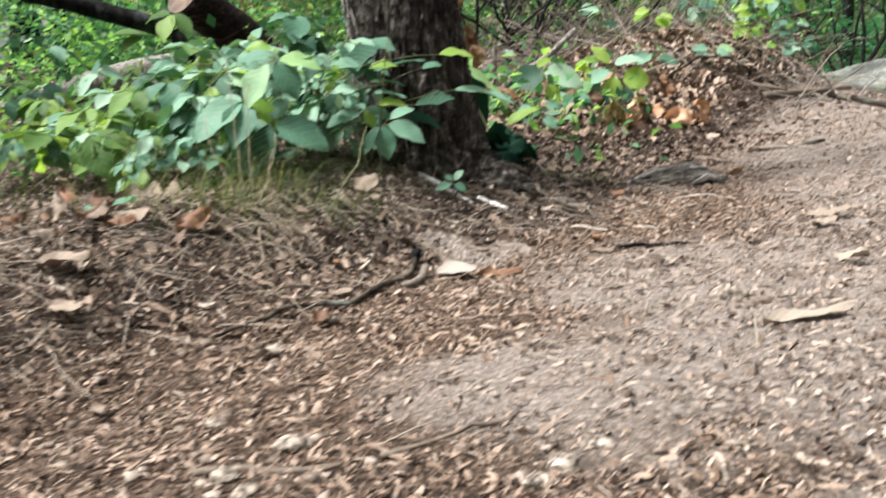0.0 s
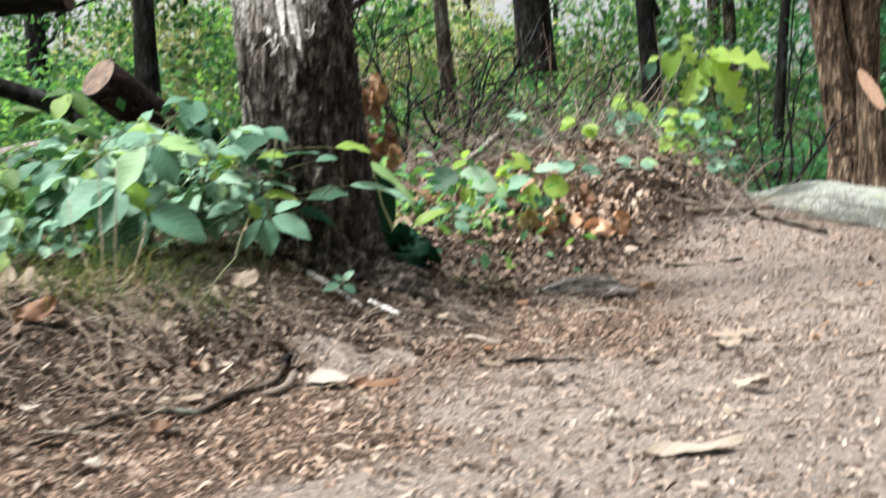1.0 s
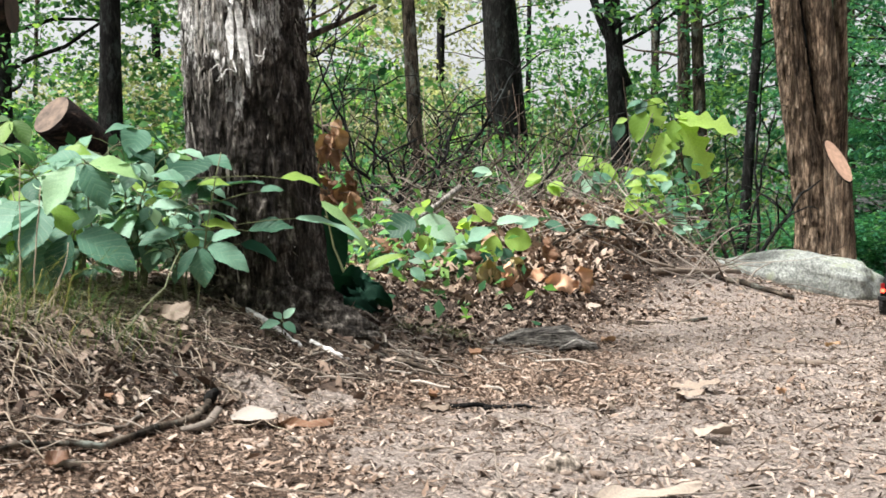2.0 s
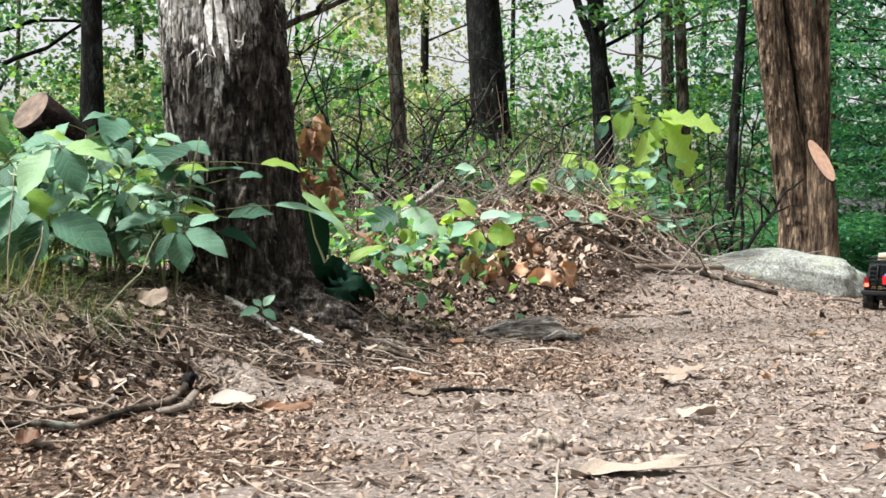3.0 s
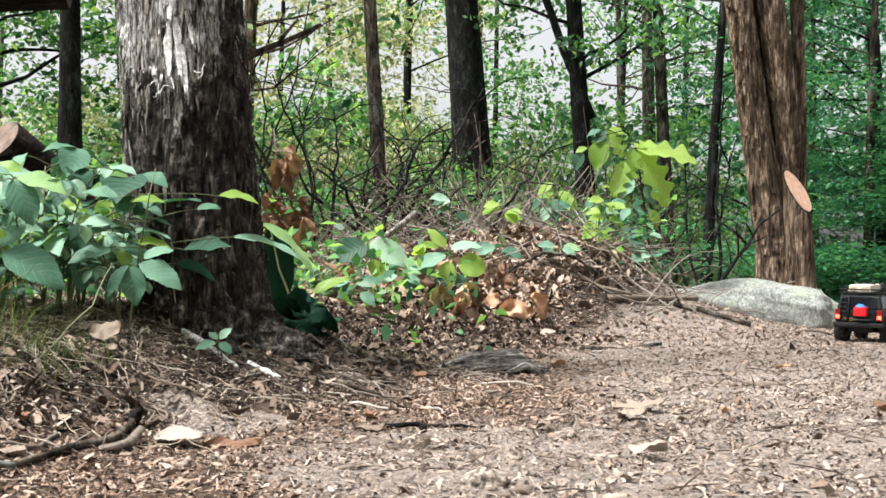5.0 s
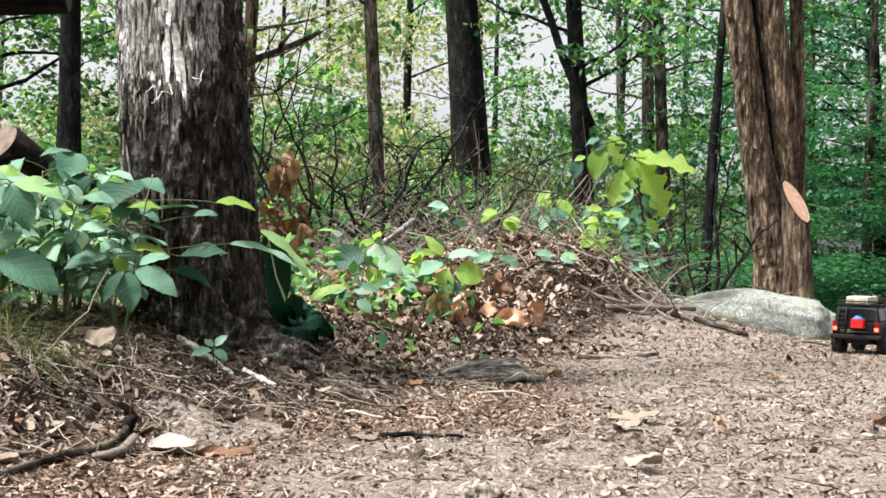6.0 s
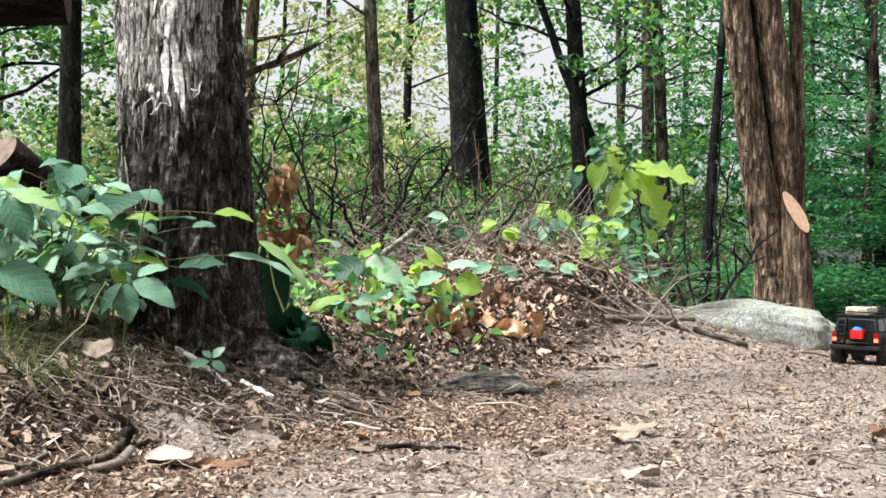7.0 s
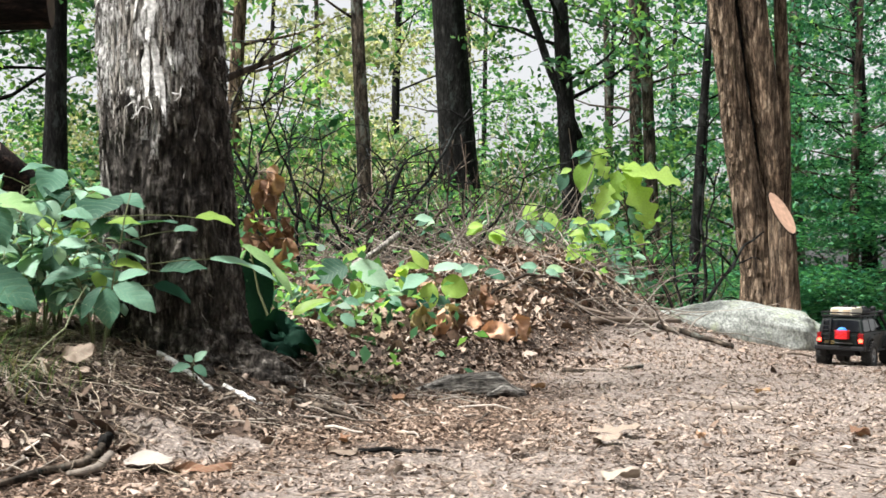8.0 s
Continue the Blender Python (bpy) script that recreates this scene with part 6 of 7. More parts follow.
stick(*lying(0.30, 2.12, 0.40, 2.10, 0.005), 0.0055, 0.003, "thin dark twig on the trail", seed=6, mat=BARK_DARK, wander=0.004)
stick(*lying(0.37, 2.09, 0.47, 2.10, 0.005), 0.005, 0.002, "thin dark twig on the trail", seed=26, mat=BARK_DARK, wander=0.004)
stick(*lying(-0.29, 1.04, -0.13, 1.03, 0.005), 0.005, 0.003, "thin brown stick on the trail", seed=7)
stick(*lying(-0.09, 1.05, 0.06, 1.14, 0.004), 0.0035, 0.002, "thin brown stick on the trail", seed=8)
stick(*lying(0.16, 2.62, 0.32, 2.52, 0.009), 0.007, 0.004, "grey root fragment in loose soil", seed=9, mat=BARK_FAR)
stick(*lying(0.02, 2.33, 0.15, 2.30, 0.005), 0.004, 0.003, "thin grey root on the bank", seed=10)
stick(*lying(0.20, 1.75, 0.46, 1.80, 0.003), 0.0028, 0.0015, "thin dry stalk on the trail", seed=11)
stick(*lying(1.62, 4.75, 1.86, 4.52, 0.012), 0.013, 0.010, "dark rotting stick on the trail edge", seed=12, mat=BARK_FAR)
stick(*lying(1.30, 4.6, 1.75, 4.85, 0.014, 0.02), 0.014, 0.010, "grey fallen branch on the leafy bank", seed=13)
stick(*lying(2.02, 4.44, 2.13, 4.40, 0.007), 0.007, 0.005, "thin brown stick on the trail", seed=14)
stick(*lying(1.05, 4.75, 1.55, 5.25, 0.012, 0.06), 0.012, 0.008, "grey fallen branch on the leafy bank", seed=15)
stick(*lying(0.95, 4.9, 1.4, 4.6, 0.010, 0.05), 0.009, 0.006, "grey fallen branch on the leafy bank", seed=16)
stick((0.20, 4.25, 0.22), (0.52, 4.5, 0.42), 0.014, 0.012, "pale broken branch leaning on the heap", seed=17, mat=STRIP)
ARCH = [Vector(p) for p in ((0.80, 4.50, 0.06), (0.90, 4.55, 0.20), (1.04, 4.62, 0.265), (1.18, 4.68, 0.25), (1.30, 4.72, 0.17), (1.38, 4.76, 0.06))]
tagged(new("bent_stem", mesh_of("bent_stem", *tube(ARCH, (0.004, 0.006, 0.0065, 0.006, 0.005, 0.004), 8, 0.12, 18), BARK_FAR)), "curved brown stem arching over leaves", "stick")
r11 = np.random.RandomState(41)


def dead_branch(x, y, top, seed, mat, shoots=5, reach=1.0, crook=0.030):
    """Bare crooked branch rising out of the brushwood, with a few thinner shoots."""
    r = np.random.RandomState(seed)
    base = (x, y, gz(x, y) - 0.02)
    th = thing("dead_branch", "bare dead branch standing in the brushwood", "branch", "dead branches in the brushwood", at=base)
    q = r.uniform(0.008, 0.017)
    path = bent((0, 0, 0), (top[0] - x, top[1] - y, top[2] - base[2]), 14, -0.10 * r.rand(), crook, seed)
    part("stem", mesh_of("stem", *tube(path, np.linspace(q, q * 0.3, 14), 6, 0.15, seed), mat), th)
    for k in range(shoots):
        p = path[r.randint(3, 13)]
        e = p + Vector((r.uniform(-0.5, 0.5), r.uniform(-0.2, 0.2), r.uniform(-0.12, 0.32))) * reach
        part("shoot", mesh_of("shoot", *tube(bent(p, e, 7, -0.03, 0.012, seed + k), np.linspace(q * 0.4, q * 0.15, 7), 5, 0.1, k), mat), th)


for k in range(15):
    x0, y0 = r11.uniform(-0.1, 1.6), r11.uniform(4.9, 8.0)
    dead_branch(x0, y0, (x0 + r11.uniform(-1.0, 1.1), y0 + r11.uniform(-0.3, 0.3), gz(x0, y0) + r11.uniform(0.25, 0.85)), 600 + k, BARK_FAR if k % 5 == 0 else BARK_DARK)

for k in range(6):
    x0, y0 = r11.uniform(-0.7, 0.5), r11.uniform(6.0, 8.5)
    dead_branch(x0, y0, (x0 + r11.uniform(-0.9, 0.9), y0 + r11.uniform(-0.3, 0.3), gz(x0, y0) + r11.uniform(0.9, 1.8)), 680 + k, BARK_DARK)

# crooked dead shoots between the trunks
for k, (x0, y0, top) in enumerate(((0.15, 6.75, (0.185, 6.7, 1.12)), (0.17, 6.8, (-0.08, 6.8, 1.35)), (0.33, 6.6, (0.39, 6.6, 0.92)), (0.50, 6.75, (0.90, 6.7, 0.89)), (0.50, 6.8, (1.08, 6.75, 1.26)),
                                   (0.51, 6.85, (0.55, 6.9, 0.96)), (0.53, 6.75, (0.70, 6.8, 0.97)), (0.05, 6.4, (1.06, 6.6, 0.93)), (-0.12, 7.4, (0.10, 7.5, 1.5)), (0.85, 7.6, (0.62, 7.5, 1.3)),
                                   (2.35, 6.6, (2.25, 6.7, 0.95)), (2.55, 7.2, (2.75, 7.1, 1.0)), (2.2, 6.3, (2.75, 6.4, 0.52)), (2.45, 6.9, (2.10, 7.0, 0.75)), (2.8, 7.6, (2.85, 7.6, 1.4)))):
    dead_branch(x0, y0, top, 720 + k, BARK_FAR if k in (7, 9) else BARK_DARK, 8, 0.75, 0.022)
twigs("twigs", "thicket of thin brown dead twigs between the trunks", 300, -0.5, 2.7, 6.4, 9.2, 95, (0.25, 0.8), (0.002, 0.005), rise=1.0, mat=DRY_DARK)


def stone(x, y, s, seed, label="small pale stone on the trail"):
    bm = bmesh.new()
    bmesh.ops.create_icosphere(bm, subdivisions=3, radius=1)
    for v in bm.verts:
        k = 1 + 0.4 * noise.noise(v.co * 1.6 + Vector((seed, 0, 0))) + 0.08 * noise.noise(v.co * 4 + Vector((seed, 3, 0)))
        v.co = Vector((v.co.x * s, v.co.y * s * 0.8, v.co.z * s * 0.5)) * k
    me = bpy.data.meshes.new("stone")
    bm.to_mesh(me)
    bm.free()
    me.materials.append(PEBBLE)
    ob = new("stone", shaded(me))
    ob.matrix_basis = pose(x, y, gz(x, y) + s * 0.2, 0, 0, seed * 50)
    tagged(ob, label, "stone", "stones on the trail")


for k, (x, y, s) in enumerate(((0.418, 1.60, 0.031), (0.06, 1.83, 0.013), (-0.25, 1.02, 0.02), (-0.19, 1.10, 0.022), (-0.22, 0.97, 0.018), (0.10, 0.98, 0.02), (0.14, 1.02, 0.017), (0.07, 0.95, 0.015), (0.33, 1.45, 0.014), (-0.30, 1.2, 0.015), (0.02, 1.25, 0.013), (0.8, 2.0, 0.012))):
    stone(x, y, s, k + 1)


def sawn_log(a, b, r0, r1, label, seed, bark, face=CUT_OLD, via=None):
    """Log from its sawn end a to b."""
    th = thing("fallen_log", label, "log")
    a, b = Vector(a), Vector(b)
    path = [a.lerp(b, t) for t in np.linspace(0, 1, 10)]
    if via is not None:
        path = [a.lerp(Vector(via), t).lerp(Vector(via).lerp(b, t), t) for t in np.linspace(0, 1, 14)]
    part("bark", mesh_of("bark", *tube(path, np.linspace(r0, r1, len(path)), 20, 0.07, seed), bark), th)
    n = (path[0] - path[1]).normalized()
    u = n.orthogonal().normalized()
    w = n.cross(u)
    ring = [a + n * 0.004 + (u * math.cos(q) + w * math.sin(q)) * r0 * 0.94 for q in np.linspace(0, 6.2832, 24, endpoint=False)]
    part("cut_face", mesh_of("cut_face", ring, [tuple(range(24))], face, flat=True), th, label="weathered tan sawn end")


sawn_log((-1.11, 4.75, 0.72), (-0.62, 5.38, 0.20), 0.095, 0.10, "dark reddish fallen log with a tan sawn end", 51, BARK_RED)
sawn_log((-1.9, 4.9, 0.30), (-0.62, 5.15, 0.30), 0.06, 0.055, "pale barkless log under the darker one", 52, STRIP, via=(-1.2, 5.0, 0.56))
sawn_log((-0.715, 3.02, 0.81), (-2.6, 3.6, 0.10), 0.06, 0.07, "dark leaning log sawn off at its upper end", 53, BARK_RED, CUT_DARK, via=(-1.7, 3.0, 0.82))
sawn_log((-0.685, 4.05, 1.175), (-3.2, 4.2, 0.20), 0.085, 0.10, "thick dark leaning log with a sawn end", 54, BARK_RED, CUT_DARK, via=(-2.3, 3.9, 1.15))
stick((-1.6, 3.2, 0.82), (-0.84, 3.42, 0.52), 0.035, 0.028, "dark curved dead limb over the shrubs", "dead_limb", 55, 9, 0.01, BARK_DARK)
stick((-0.84, 3.42, 0.52), (-0.72, 3.46, 0.20), 0.026, 0.016, "dark bent dead limb reaching the ground", "dead_limb", 56, 7, 0.01, BARK_DARK)


# ---- grass ----
def grass(label, spots, n, seed, ln=(0.06, 0.16)):
    r = np.random.RandomState(seed)
    vs, qs = [], []
    for k in range(n):
        x0, y0, s = spots[r.randint(len(spots))]
        x, y = x0 + r.normal() * s, y0 + r.normal() * s
        z = gz(x, y)
        a, L, w = r.normal() * 0.8 - 0.5, r.uniform(*ln), r.uniform(0.0005, 0.0012)
        d, side = np.array((math.cos(a), math.sin(a), 0)), np.array((-math.sin(a), math.cos(a), 0))
        lean = r.uniform(0.9, 2.1)
        o = len(vs)
        for i in range(5):
            t = i / 4
            p = np.array((x, y, z)) + d * L * lean * t * t * 0.8 + np.array((0, 0, L * (t - 0.45 * lean * t * t)))
            vs += [p - side * w * (1.02 - t), p + side * w * (1.02 - t)]
        qs += [(o + 2 * i, o + 2 * i + 1, o + 2 * i + 3, o + 2 * i + 2) for i in range(4)]
    tagged(new("grass", fast_mesh("grass", vs, qs, GRASS)), label, "grass", kind="stuff")


grass("thin yellow-green grass tufts on the bank edge", [(-0.33, 2.22, 0.06), (-0.42, 2.30, 0.06), (-0.27, 2.15, 0.04), (-0.55, 2.2, 0.08), (-0.48, 2.10, 0.06), (-0.40, 2.05, 0.05)], 420, 71, (0.07, 0.18))
grass("tall dry grass stalks before the shrubs", [(-0.40, 2.20, 0.05), (-0.47, 2.26, 0.05), (-0.9, 2.3, 0.1), (-0.5, 2.12, 0.08), (-0.52, 2.0, 0.07)], 120, 72, (0.15, 0.42))
grass("sparse moss and grass beside the trunk foot", [(0.33, 3.0, 0.05), (0.27, 2.95, 0.03), (0.38, 3.08, 0.03)], 520, 73, (0.012, 0.034))


# ---- toy off-roader ----
PAINT = mat_plain("dark_green_car_paint", (0.005, 0.0085, 0.008), 0.35, 0.0, 0.25, 60, 0.1, 0.2)
BLACK = mat_plain("matt_black_plastic", (0.009, 0.009, 0.010), 0.6, 0, 0.3, 80, 0.0, 0.3)
RUBBER = mat_plain("dusty_tyre_rubber", (0.022, 0.021, 0.020), 0.9, 0, 0.45, 50)
STEEL = mat_plain("grey_wheel_metal", (0.22, 0.22, 0.22), 0.4, 0.8, 0.2, 40)
GLASS = mat_plain("smoked_window_glass", (0.006, 0.007, 0.009), 0.08, 0, 0.1, 20, 0.2)
RED = mat_plain("bright_red_plastic", (0.75, 0.02, 0.025), 0.4, 0, 0.1, 40)
BLUE = mat_plain("blue_cloth", (0.05, 0.22, 0.62), 0.85, 0, 0.25, 90)
LENS = mat_plain("red_lamp_lens", (0.20, 0.008, 0.010), 0.2, 0, 0.1, 40)
GLOW = mat_glow("lit_tail_lamp", (1.0, 0.06, 0.03), 5.0)
CREAM = mat_plain("cream_canvas", (0.62, 0.56, 0.46), 0.8, 0, 0.12, 120)
TANBAG = mat_plain("tan_canvas", (0.46, 0.36, 0.24), 0.85, 0, 0.15, 120)
PLATE = mat_plain("yellow_plate", (0.16, 0.11, 0.03), 0.5, 0, 0.2, 60)


def solid(name, verts, faces, mat, bevel=0.0, seg=2):
    bm = bmesh.new()
    vs = [bm.verts.new(v) for v in verts]
    for f in faces:
        bm.faces.new([vs[i] for i in f])
    bmesh.ops.recalc_face_normals(bm, faces=list(bm.faces))
    if bevel:
        bmesh.ops.bevel(bm, geom=[e for e in bm.edges if e.is_manifold and e.calc_face_angle(0) > 0.35], offset=bevel, segments=seg, affect="EDGES", profile=0.6, clamp_overlap=True)
    bmesh.ops.triangulate(bm, faces=[f for f in bm.faces if len(f.verts) > 4])
    me = bpy.data.meshes.new(name)
    bm.to_mesh(me)
    bm.free()
    me.materials.append(mat)
    return me


def pipe(name, path, r, mat, sides=8):
    v, f = tube(path, [r] * len(path), sides, 0, 0)
    return mesh_of(name, v, f, mat)


def lower_body():
    prof = [(-0.222, 0.086), (-0.227, 0.10), (-0.226, 0.147), (0.085, 0.150), (0.12, 0.147), (0.222, 0.138), (0.234, 0.128), (0.236, 0.10), (0.228, 0.084), (0.205, 0.082)]
    for c in (0.135, -0.135):
        for k in range(9):
            a = math.pi * (0.13 + 0.74 * k / 8)
            prof.append((c + 0.070 * math.cos(a), 0.052 + 0.070 * math.sin(a)))
        if c > 0:
            prof += [(0.05, 0.070), (-0.05, 0.070)]
    verts, n = [], len(prof)
    for s in (-1, 1):
        for y, z in prof:
            w = 0.095 - 0.004 * max(0, (z - 0.12) / 0.03) - 0.004 * max(0, (0.09 - z) / 0.02) - (0.006 if y > 0.2 else 0)
            verts.append((s * w, y, z))
    faces = [tuple(range(n)), tuple(range(2 * n - 1, n - 1, -1))] + [(i, (i + 1) % n, n + (i + 1) % n, n + i) for i in range(n)]
    return solid("body", verts, faces, PAINT, 0.003)


def cabin():
    lo = [(-0.091, -0.2255, 0.146), (0.091, -0.2255, 0.146), (0.091, 0.092, 0.149), (-0.091, 0.092, 0.149)]
    hi = [(-0.078, -0.205, 0.206), (0.078, -0.205, 0.206), (0.078, 0.022, 0.207), (-0.078, 0.022, 0.207)]
    return solid("cabin", lo + hi, [(0, 1, 2, 3), (7, 6, 5, 4), (0, 4, 5, 1), (1, 5, 6, 2), (2, 6, 7, 3), (3, 7, 4, 0)], PAINT, 0.010, 3)


def pane(corners, out, name="window"):
    """A thin rounded pane set on a flat panel."""
    c = [Vector(p) for p in corners]
    mid = sum(c, Vector()) / 4
    ring = []
    for i in range(4):
        p, q, s = c[i], c[i - 1], c[(i + 1) % 4]
        for t, o in ((0.16, q), (0.05, q), (0.05, s), (0.16, s)):
            ring.append(p.lerp(o, t) + (mid - p) * (0.03 if t < 0.1 else 0))
    o = Vector(out).normalized()
    n = len(ring)
    verts = [p + o * 0.0015 for p in ring] + [p - o * 0.003 for p in ring]
    return solid(name, verts, [tuple(range(n)), tuple(range(2 * n - 1, n - 1, -1))] + [(i, (i + 1) % n, n + (i + 1) % n, n + i) for i in range(n)], GLASS)


def tyre_mesh():
    prof = [(-0.018, 0.030), (-0.021, 0.036), (-0.0215, 0.046), (-0.019, 0.0525), (-0.008, 0.0545), (0.008, 0.0545), (0.019, 0.0525), (0.0215, 0.046), (0.021, 0.036), (0.018, 0.030)]
    n = 40
    verts = [(x, q * math.cos(2 * math.pi * k / n), q * math.sin(2 * math.pi * k / n)) for k in range(n) for x, q in prof]
    m = len(prof)
    faces = [(k * m + i, k * m + i + 1, ((k + 1) % n) * m + i + 1, ((k + 1) % n) * m + i) for k in range(n) for i in range(m - 1)]
    for k in range(26):
        a = 2 * math.pi * k / 26
        for s in (-1, 1):
            b = a + (0.06 if s > 0 else 0)
            o = len(verts)
            for x in (0.003, 0.0205):
                for da in (-0.06, 0.06):
                    for q in (0.050, 0.0575):
                        aa = b + da + (0.05 * x / 0.02)
                        verts.append((s * x, q * math.cos(aa), q * math.sin(aa)))
            faces += [tuple(o + i for i in q) for q in ((0, 1, 3, 2), (4, 6, 7, 5), (0, 4, 5, 1), (2, 3, 7, 6), (1, 5, 7, 3))]
    return mesh_of("tyre", verts, faces, RUBBER, flat=True)


def rim_mesh():
    pieces = []
    prof = [(-0.018, 0.0305), (-0.018, 0.027), (0.0, 0.025), (0.016, 0.027), (0.018, 0.0305)]
    n = 32
    pieces.append(([(x, q * math.cos(2 * math.pi * k / n), q * math.sin(2 * math.pi * k / n)) for k in range(n) for x, q in prof], [(k * 5 + i, k * 5 + i + 1, ((k + 1) % n) * 5 + i + 1, ((k + 1) % n) * 5 + i) for k in range(n) for i in range(4)]))
    for k in range(6):
        a = 2 * math.pi * k / 6
        pieces.append(tube([(0.011, 0, 0), (0.013, 0.027 * math.cos(a), 0.027 * math.sin(a))], [0.006, 0.0045], 6))
    pieces.append(tube([(-0.004, 0, 0), (0.016, 0, 0)], [0.010, 0.008], 14))
    return mesh_of("rim", *joined(pieces), STEEL)


def crate(parent):
    w0, w1, y0, y1, z0, z1 = -0.012, 0.038, -0.262, -0.230, 0.124, 0.159
    bars = [((w0, y0, z0), (w1, y1, z0 + 0.003))]
    for y in (y0, y1 - 0.003):
        for x in (w0, w1 - 0.005):
            bars.append(((x, y, z0), (x + 0.005, y + 0.003, z1)))
        for k in range(5):
            z = z0 + 0.002 + k * 0.0070
            bars.append(((w0, y, z), (w1, y + 0.0026, z + (0.0046 if k < 4 else 0.0055))))
    for x in (w0, w1 - 0.003):
        for k in range(5):
            z = z0 + 0.002 + k * 0.0070
            bars.append(((x, y0, z), (x + 0.0026, y1, z + 0.0046)))
    holder = None
    for lo, hi in bars:
        verts = [(x, y, z) for x in (lo[0], hi[0]) for y in (lo[1], hi[1]) for z in (lo[2], hi[2])]
        faces = [(0, 1, 3, 2), (4, 6, 7, 5), (0, 4, 5, 1), (2, 3, 7, 6), (0, 2, 6, 4), (1, 5, 7, 3)]
        if holder is None:
            holder = part("crate", mesh_of("crate", verts, faces, RED, flat=True), parent, label="bright red slatted plastic crate")
        else:
            name = "post" if hi[2] - lo[2] > 0.02 else "slat"
            part(name, mesh_of(name, verts, faces, RED, flat=True), holder)
    bm = bmesh.new()
    bmesh.ops.create_icosphere(bm, subdivisions=3, radius=1)
    for v in bm.verts:
        k = 1 + 0.3 * noise.noise(v.co * 2.2)
        v.co = Vector((0.012 + v.co.x * 0.020 * k, -0.246 + v.co.y * 0.012 * k, 0.158 + v.co.z * 0.013 * k))
    me = bpy.data.meshes.new("cloth")
    bm.to_mesh(me)
    bm.free()
    me.materials.append(BLUE)
    part("cloth", shaded(me), holder, label="crumpled blue cloth")


def toy_car():
    car = thing("toy_car", "dark green radio-controlled toy off-roader driving on the trail", "toy car")
    body = part("body", lower_body(), car, label="dark green glossy painted body")
    part("cabin", cabin(), car)
    part("window", pane([(-0.076, -0.2245, 0.152), (0.076, -0.2245, 0.152), (0.068, -0.2085, 0.199), (-0.068, -0.2085, 0.199)], (0, -1, 0.34), "rear_window"), car, label="dark glossy rear window")
    part("window", pane([(0.078, 0.087, 0.153), (-0.078, 0.087, 0.153), (-0.069, 0.030, 0.201), (0.069, 0.030, 0.201)], (0, 1, 0.9), "windscreen"), car, label="dark glossy windscreen")
    for s in (-1, 1):
        for y0, y1, y2, y3 in ((-0.212, -0.125, -0.125, -0.197), (-0.115, -0.035, -0.035, -0.115), (-0.026, 0.076, 0.020, -0.026)):
            part("window", pane([(s * 0.0905, y0, 0.153), (s * 0.0905, y1, 0.153), (s * 0.0795, y2, 0.200), (s * 0.0795, y3, 0.200)], (s, 0, 0.22)), car)
        for y in (0.135, -0.135):
            path = [(s * 0.096, y + 0.073 * math.cos(a), 0.052 + 0.073 * math.sin(a)) for a in np.linspace(0.3, math.pi - 0.3, 14)]
            part("fender_flare", pipe("fender_flare", path, 0.006, BLACK, 6), car)
        lamp = part("tail_light", box_of("tail_light", (s * 0.083 - 0.011, -0.2325, 0.104), (s * 0.083 + 0.011, -0.222, 0.148), LENS, 0.002), car, label="red tail lamp housing")
        part("bulb", box_of("bulb", (s * 0.083 - 0.008, -0.2345, 0.110), (s * 0.083 + 0.008, -0.2315, 0.124), GLOW, 0.0015), lamp, label="glowing red lamp")
        part("mirror", box_of("mirror", (s * 0.112 - 0.013, 0.070, 0.152), (s * 0.112 + 0.013, 0.080, 0.170), BLACK, 0.003), car)
        part("sill", pipe("sill", [(s * 0.097, -0.07, 0.068), (s * 0.097, 0.07, 0.068)], 0.005, BLACK), car)
        part("door_handle", box_of("door_handle", (s * 0.0955 - 0.002, -0.075, 0.135), (s * 0.0955 + 0.002, -0.055, 0.139), BLACK, 0.001), car)
        part("door_handle", box_of("door_handle", (s * 0.0955 - 0.002, 0.005, 0.135), (s * 0.0955 + 0.002, 0.025, 0.139), BLACK, 0.001), car)
        part("headlight", box_of("headlight", (s * 0.066 - 0.014, 0.230, 0.108), (s * 0.066 + 0.014, 0.240, 0.126), STEEL, 0.002), car)
    part("rear_bumper", box_of("rear_bumper", (-0.101, -0.245, 0.076), (0.101, -0.216, 0.094), BLACK, 0.004), car, label="matt black rear bumper")
    part("front_bumper", box_of("front_bumper", (-0.098, 0.226, 0.078), (0.098, 0.255, 0.098), BLACK, 0.005), car)
    part("tailgate", box_of("tailgate", (-0.068, -0.2305, 0.098), (0.068, -0.224, 0.140), PAINT, 0.002), car)
    part("trim_strip", box_of("trim_strip", (-0.02, -0.2325, 0.104), (0.05, -0.2295, 0.107), STEEL, 0.0008), car, label="thin chrome trim strip")
    plate = part("number_plate", box_of("number_plate", (-0.062, -0.2335, 0.100), (-0.022, -0.2300, 0.114), PLATE, 0.0008), car, label="small dark yellow plate")
    for k in range(4):
        part("bar", box_of("bar", (-0.058 + k * 0.009, -0.2347, 0.104), (-0.053 + k * 0.009, -0.2333, 0.110), BLACK, 0.0), plate)
    ladder = part("ladder", mesh_of("ladder", *joined([tube([(x, -0.236, 0.092), (x, -0.239, 0.146), (x, -0.222, 0.202), (x, -0.206, 0.211)], [0.0024] * 4, 8) for x in (-0.072, -0.040)]), BLACK), car, label="black tailgate ladder")
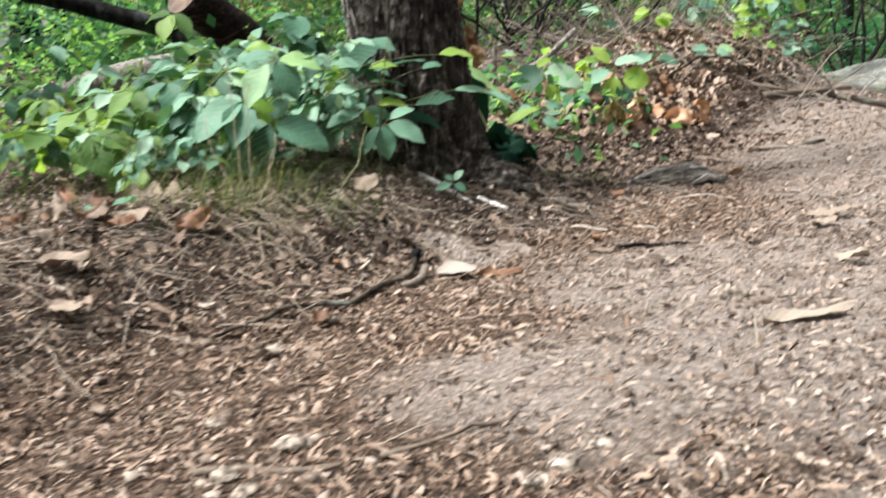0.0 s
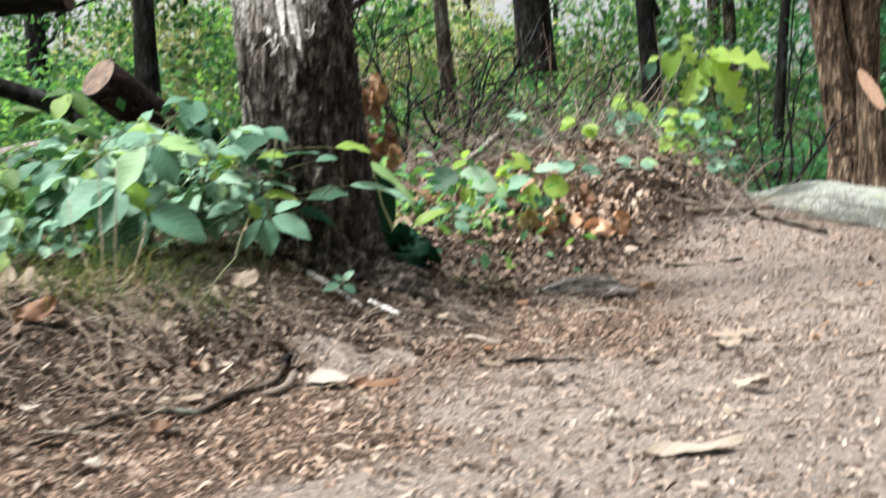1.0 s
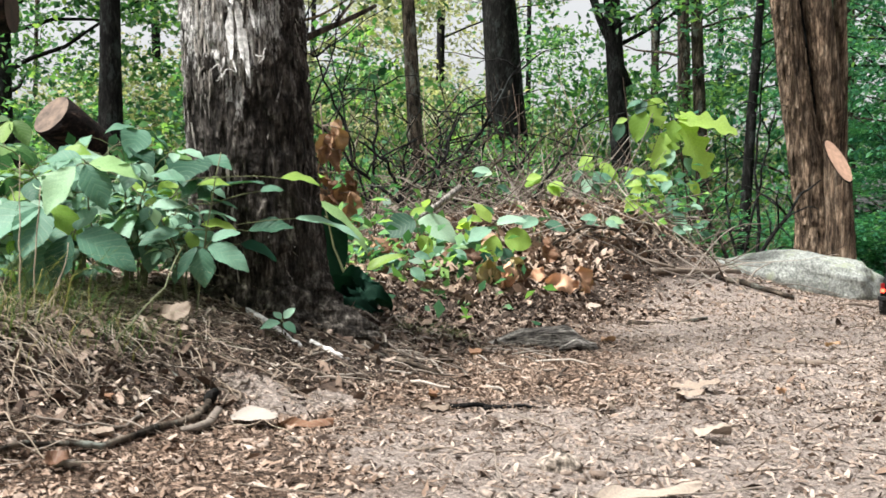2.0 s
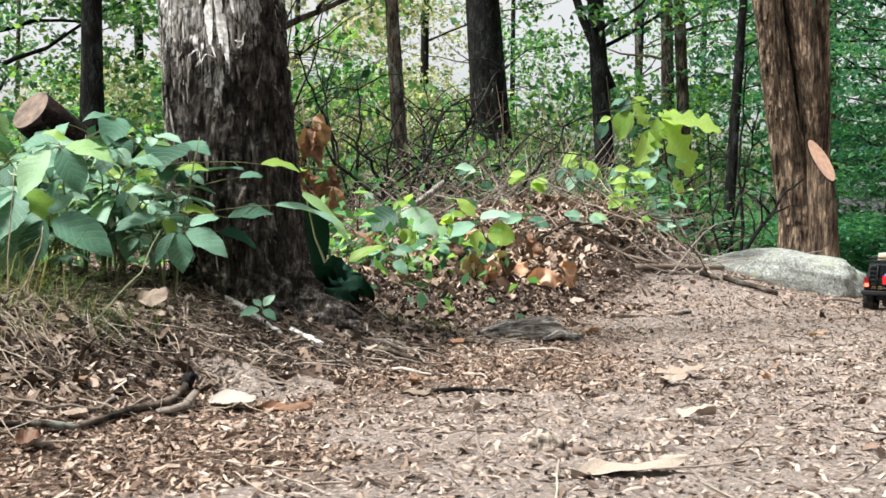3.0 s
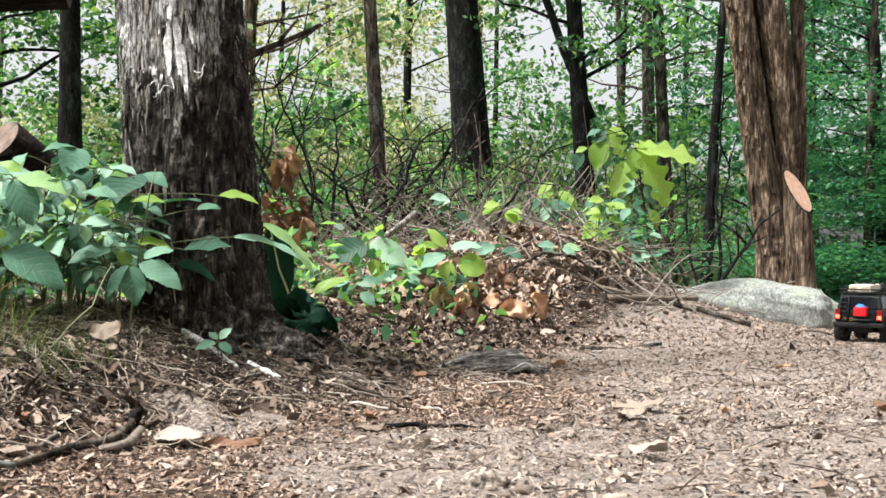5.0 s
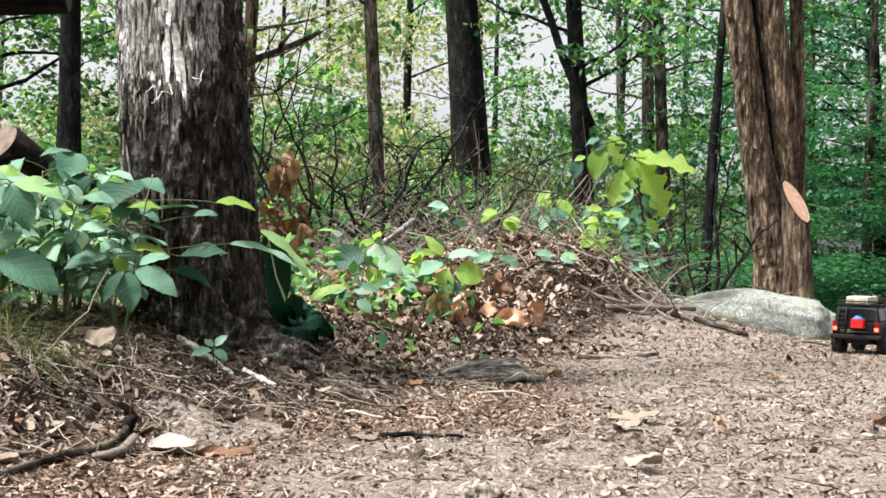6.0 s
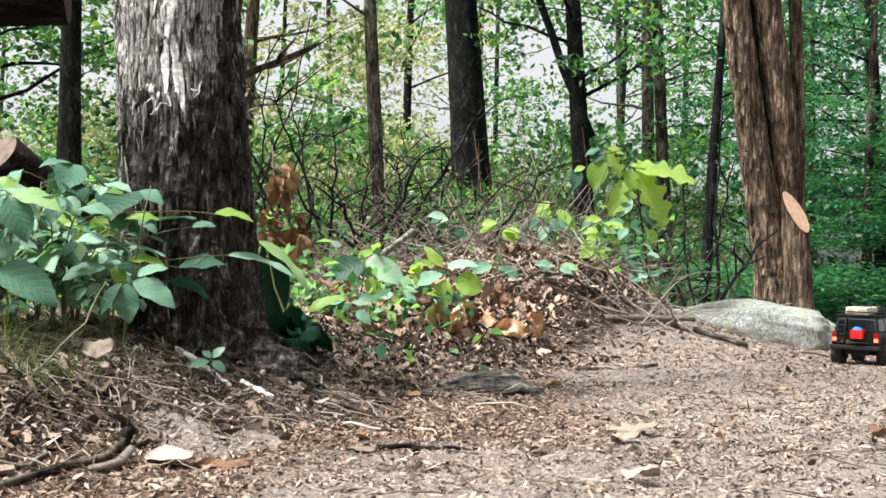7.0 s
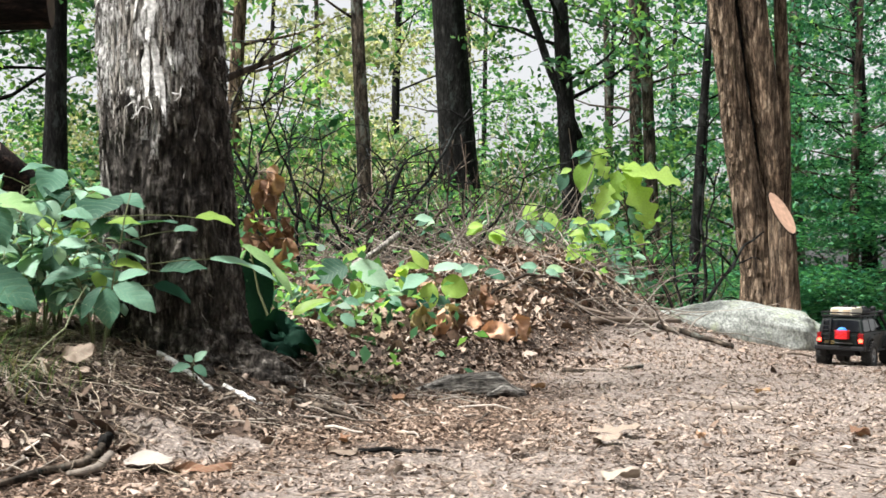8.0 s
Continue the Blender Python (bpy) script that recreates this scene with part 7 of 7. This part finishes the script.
    for k in range(6):
        z = 0.102 + k * 0.0185
        y = np.interp(z, [0.092, 0.146, 0.202], [-0.236, -0.239, -0.222])
        part("rung", pipe("rung", [(-0.072, y, z), (-0.040, y, z)], 0.002, BLACK), ladder)
    crate(car)
    rack = part("roof_rack", mesh_of("roof_rack", *joined([tube(p, [0.003] * len(p), 8) for z, g in ((0.215, 0.086), (0.229, 0.088)) for p in ([(-g, -0.195, z), (-g, 0.035, z), (g, 0.035, z), (g, -0.195, z), (-g, -0.195, z)],)]), BLACK), car, label="black tubular roof rack")
    for k in range(9):
        y = -0.19 + k * 0.0275
        part("slat", box_of("slat", (-0.086, y - 0.004, 0.2125), (0.086, y + 0.004, 0.2155), BLACK, 0.0006), rack)
    for x in (-0.086, 0.086):
        for y in (-0.19, -0.115, -0.04, 0.03):
            part("post", pipe("post", [(x * 0.9, y, 0.203), (x, y, 0.231)], 0.0025, BLACK), rack)
    for k in range(4):
        x = -0.057 + k * 0.038
        part("lamp", pipe("lamp", [(x, 0.036, 0.240), (x, 0.052, 0.240)], 0.012, BLACK, 14), rack)
    snork = part("snorkel", mesh_of("snorkel", *tube([(0.093, 0.15, 0.146), (0.101, 0.12, 0.152), (0.101, 0.09, 0.160), (0.092, 0.040, 0.208), (0.091, 0.034, 0.222)], [0.006, 0.007, 0.007, 0.007, 0.007], 10), BLACK), car, label="black raised air intake")
    part("head", mesh_of("head", *tube([(0.091, 0.026, 0.226), (0.091, 0.046, 0.228)], [0.011, 0.010], 12), BLACK), snork)
    part("chassis", box_of("chassis", (-0.05, -0.20, 0.052), (0.05, 0.21, 0.082), BLACK, 0.004), car)
    tm, rm = tyre_mesh(), rim_mesh()
    for y in (-0.135, 0.135):
        part("axle", pipe("axle", [(-0.085, y, 0.0565), (0.085, y, 0.0565)], 0.008, BLACK, 10), car)
        for s in (-1, 1):
            wheel = part("wheel", rm, car, pose(s * 0.092, y, 0.0565, 0, 0, 0 if s > 0 else 180))
            part("tyre", tm, wheel)
            part("shock", pipe("shock", [(s * 0.06, y, 0.06), (s * 0.052, y + 0.015, 0.11)], 0.007, STEEL, 10), car)
    return car


def cargo():
    th = thing("cargo_bag", "cream canvas cargo case strapped on the roof rack", "luggage")
    part("case", box_of("case", (-0.056, -0.185, 0.2165), (0.036, -0.03, 0.249), CREAM, 0.007, 3, 0.92), th)
    for x in (-0.034, 0.012):
        part("panel", box_of("panel", (x - 0.014, -0.1875, 0.222), (x + 0.014, -0.183, 0.242), TANBAG, 0.0015), th)
    part("strap", box_of("strap", (-0.050, -0.115, 0.247), (0.030, -0.100, 0.2515), BLACK, 0.001), th, label="dark strap over the case")
    part("roll", mesh_of("roll", *tube([(-0.05, -0.015, 0.229), (0.06, -0.015, 0.229)], [0.013, 0.013], 14, 0.04, 2), BLACK), th)
    return th


CAR_AT = pose(2.167, 4.105, gz(2.167, 4.105) + 0.001, 0.5, 1.0, -42) @ Matrix.Scale(0.85, 4)
toy_car().matrix_basis = CAR_AT
cargo().matrix_basis = CAR_AT
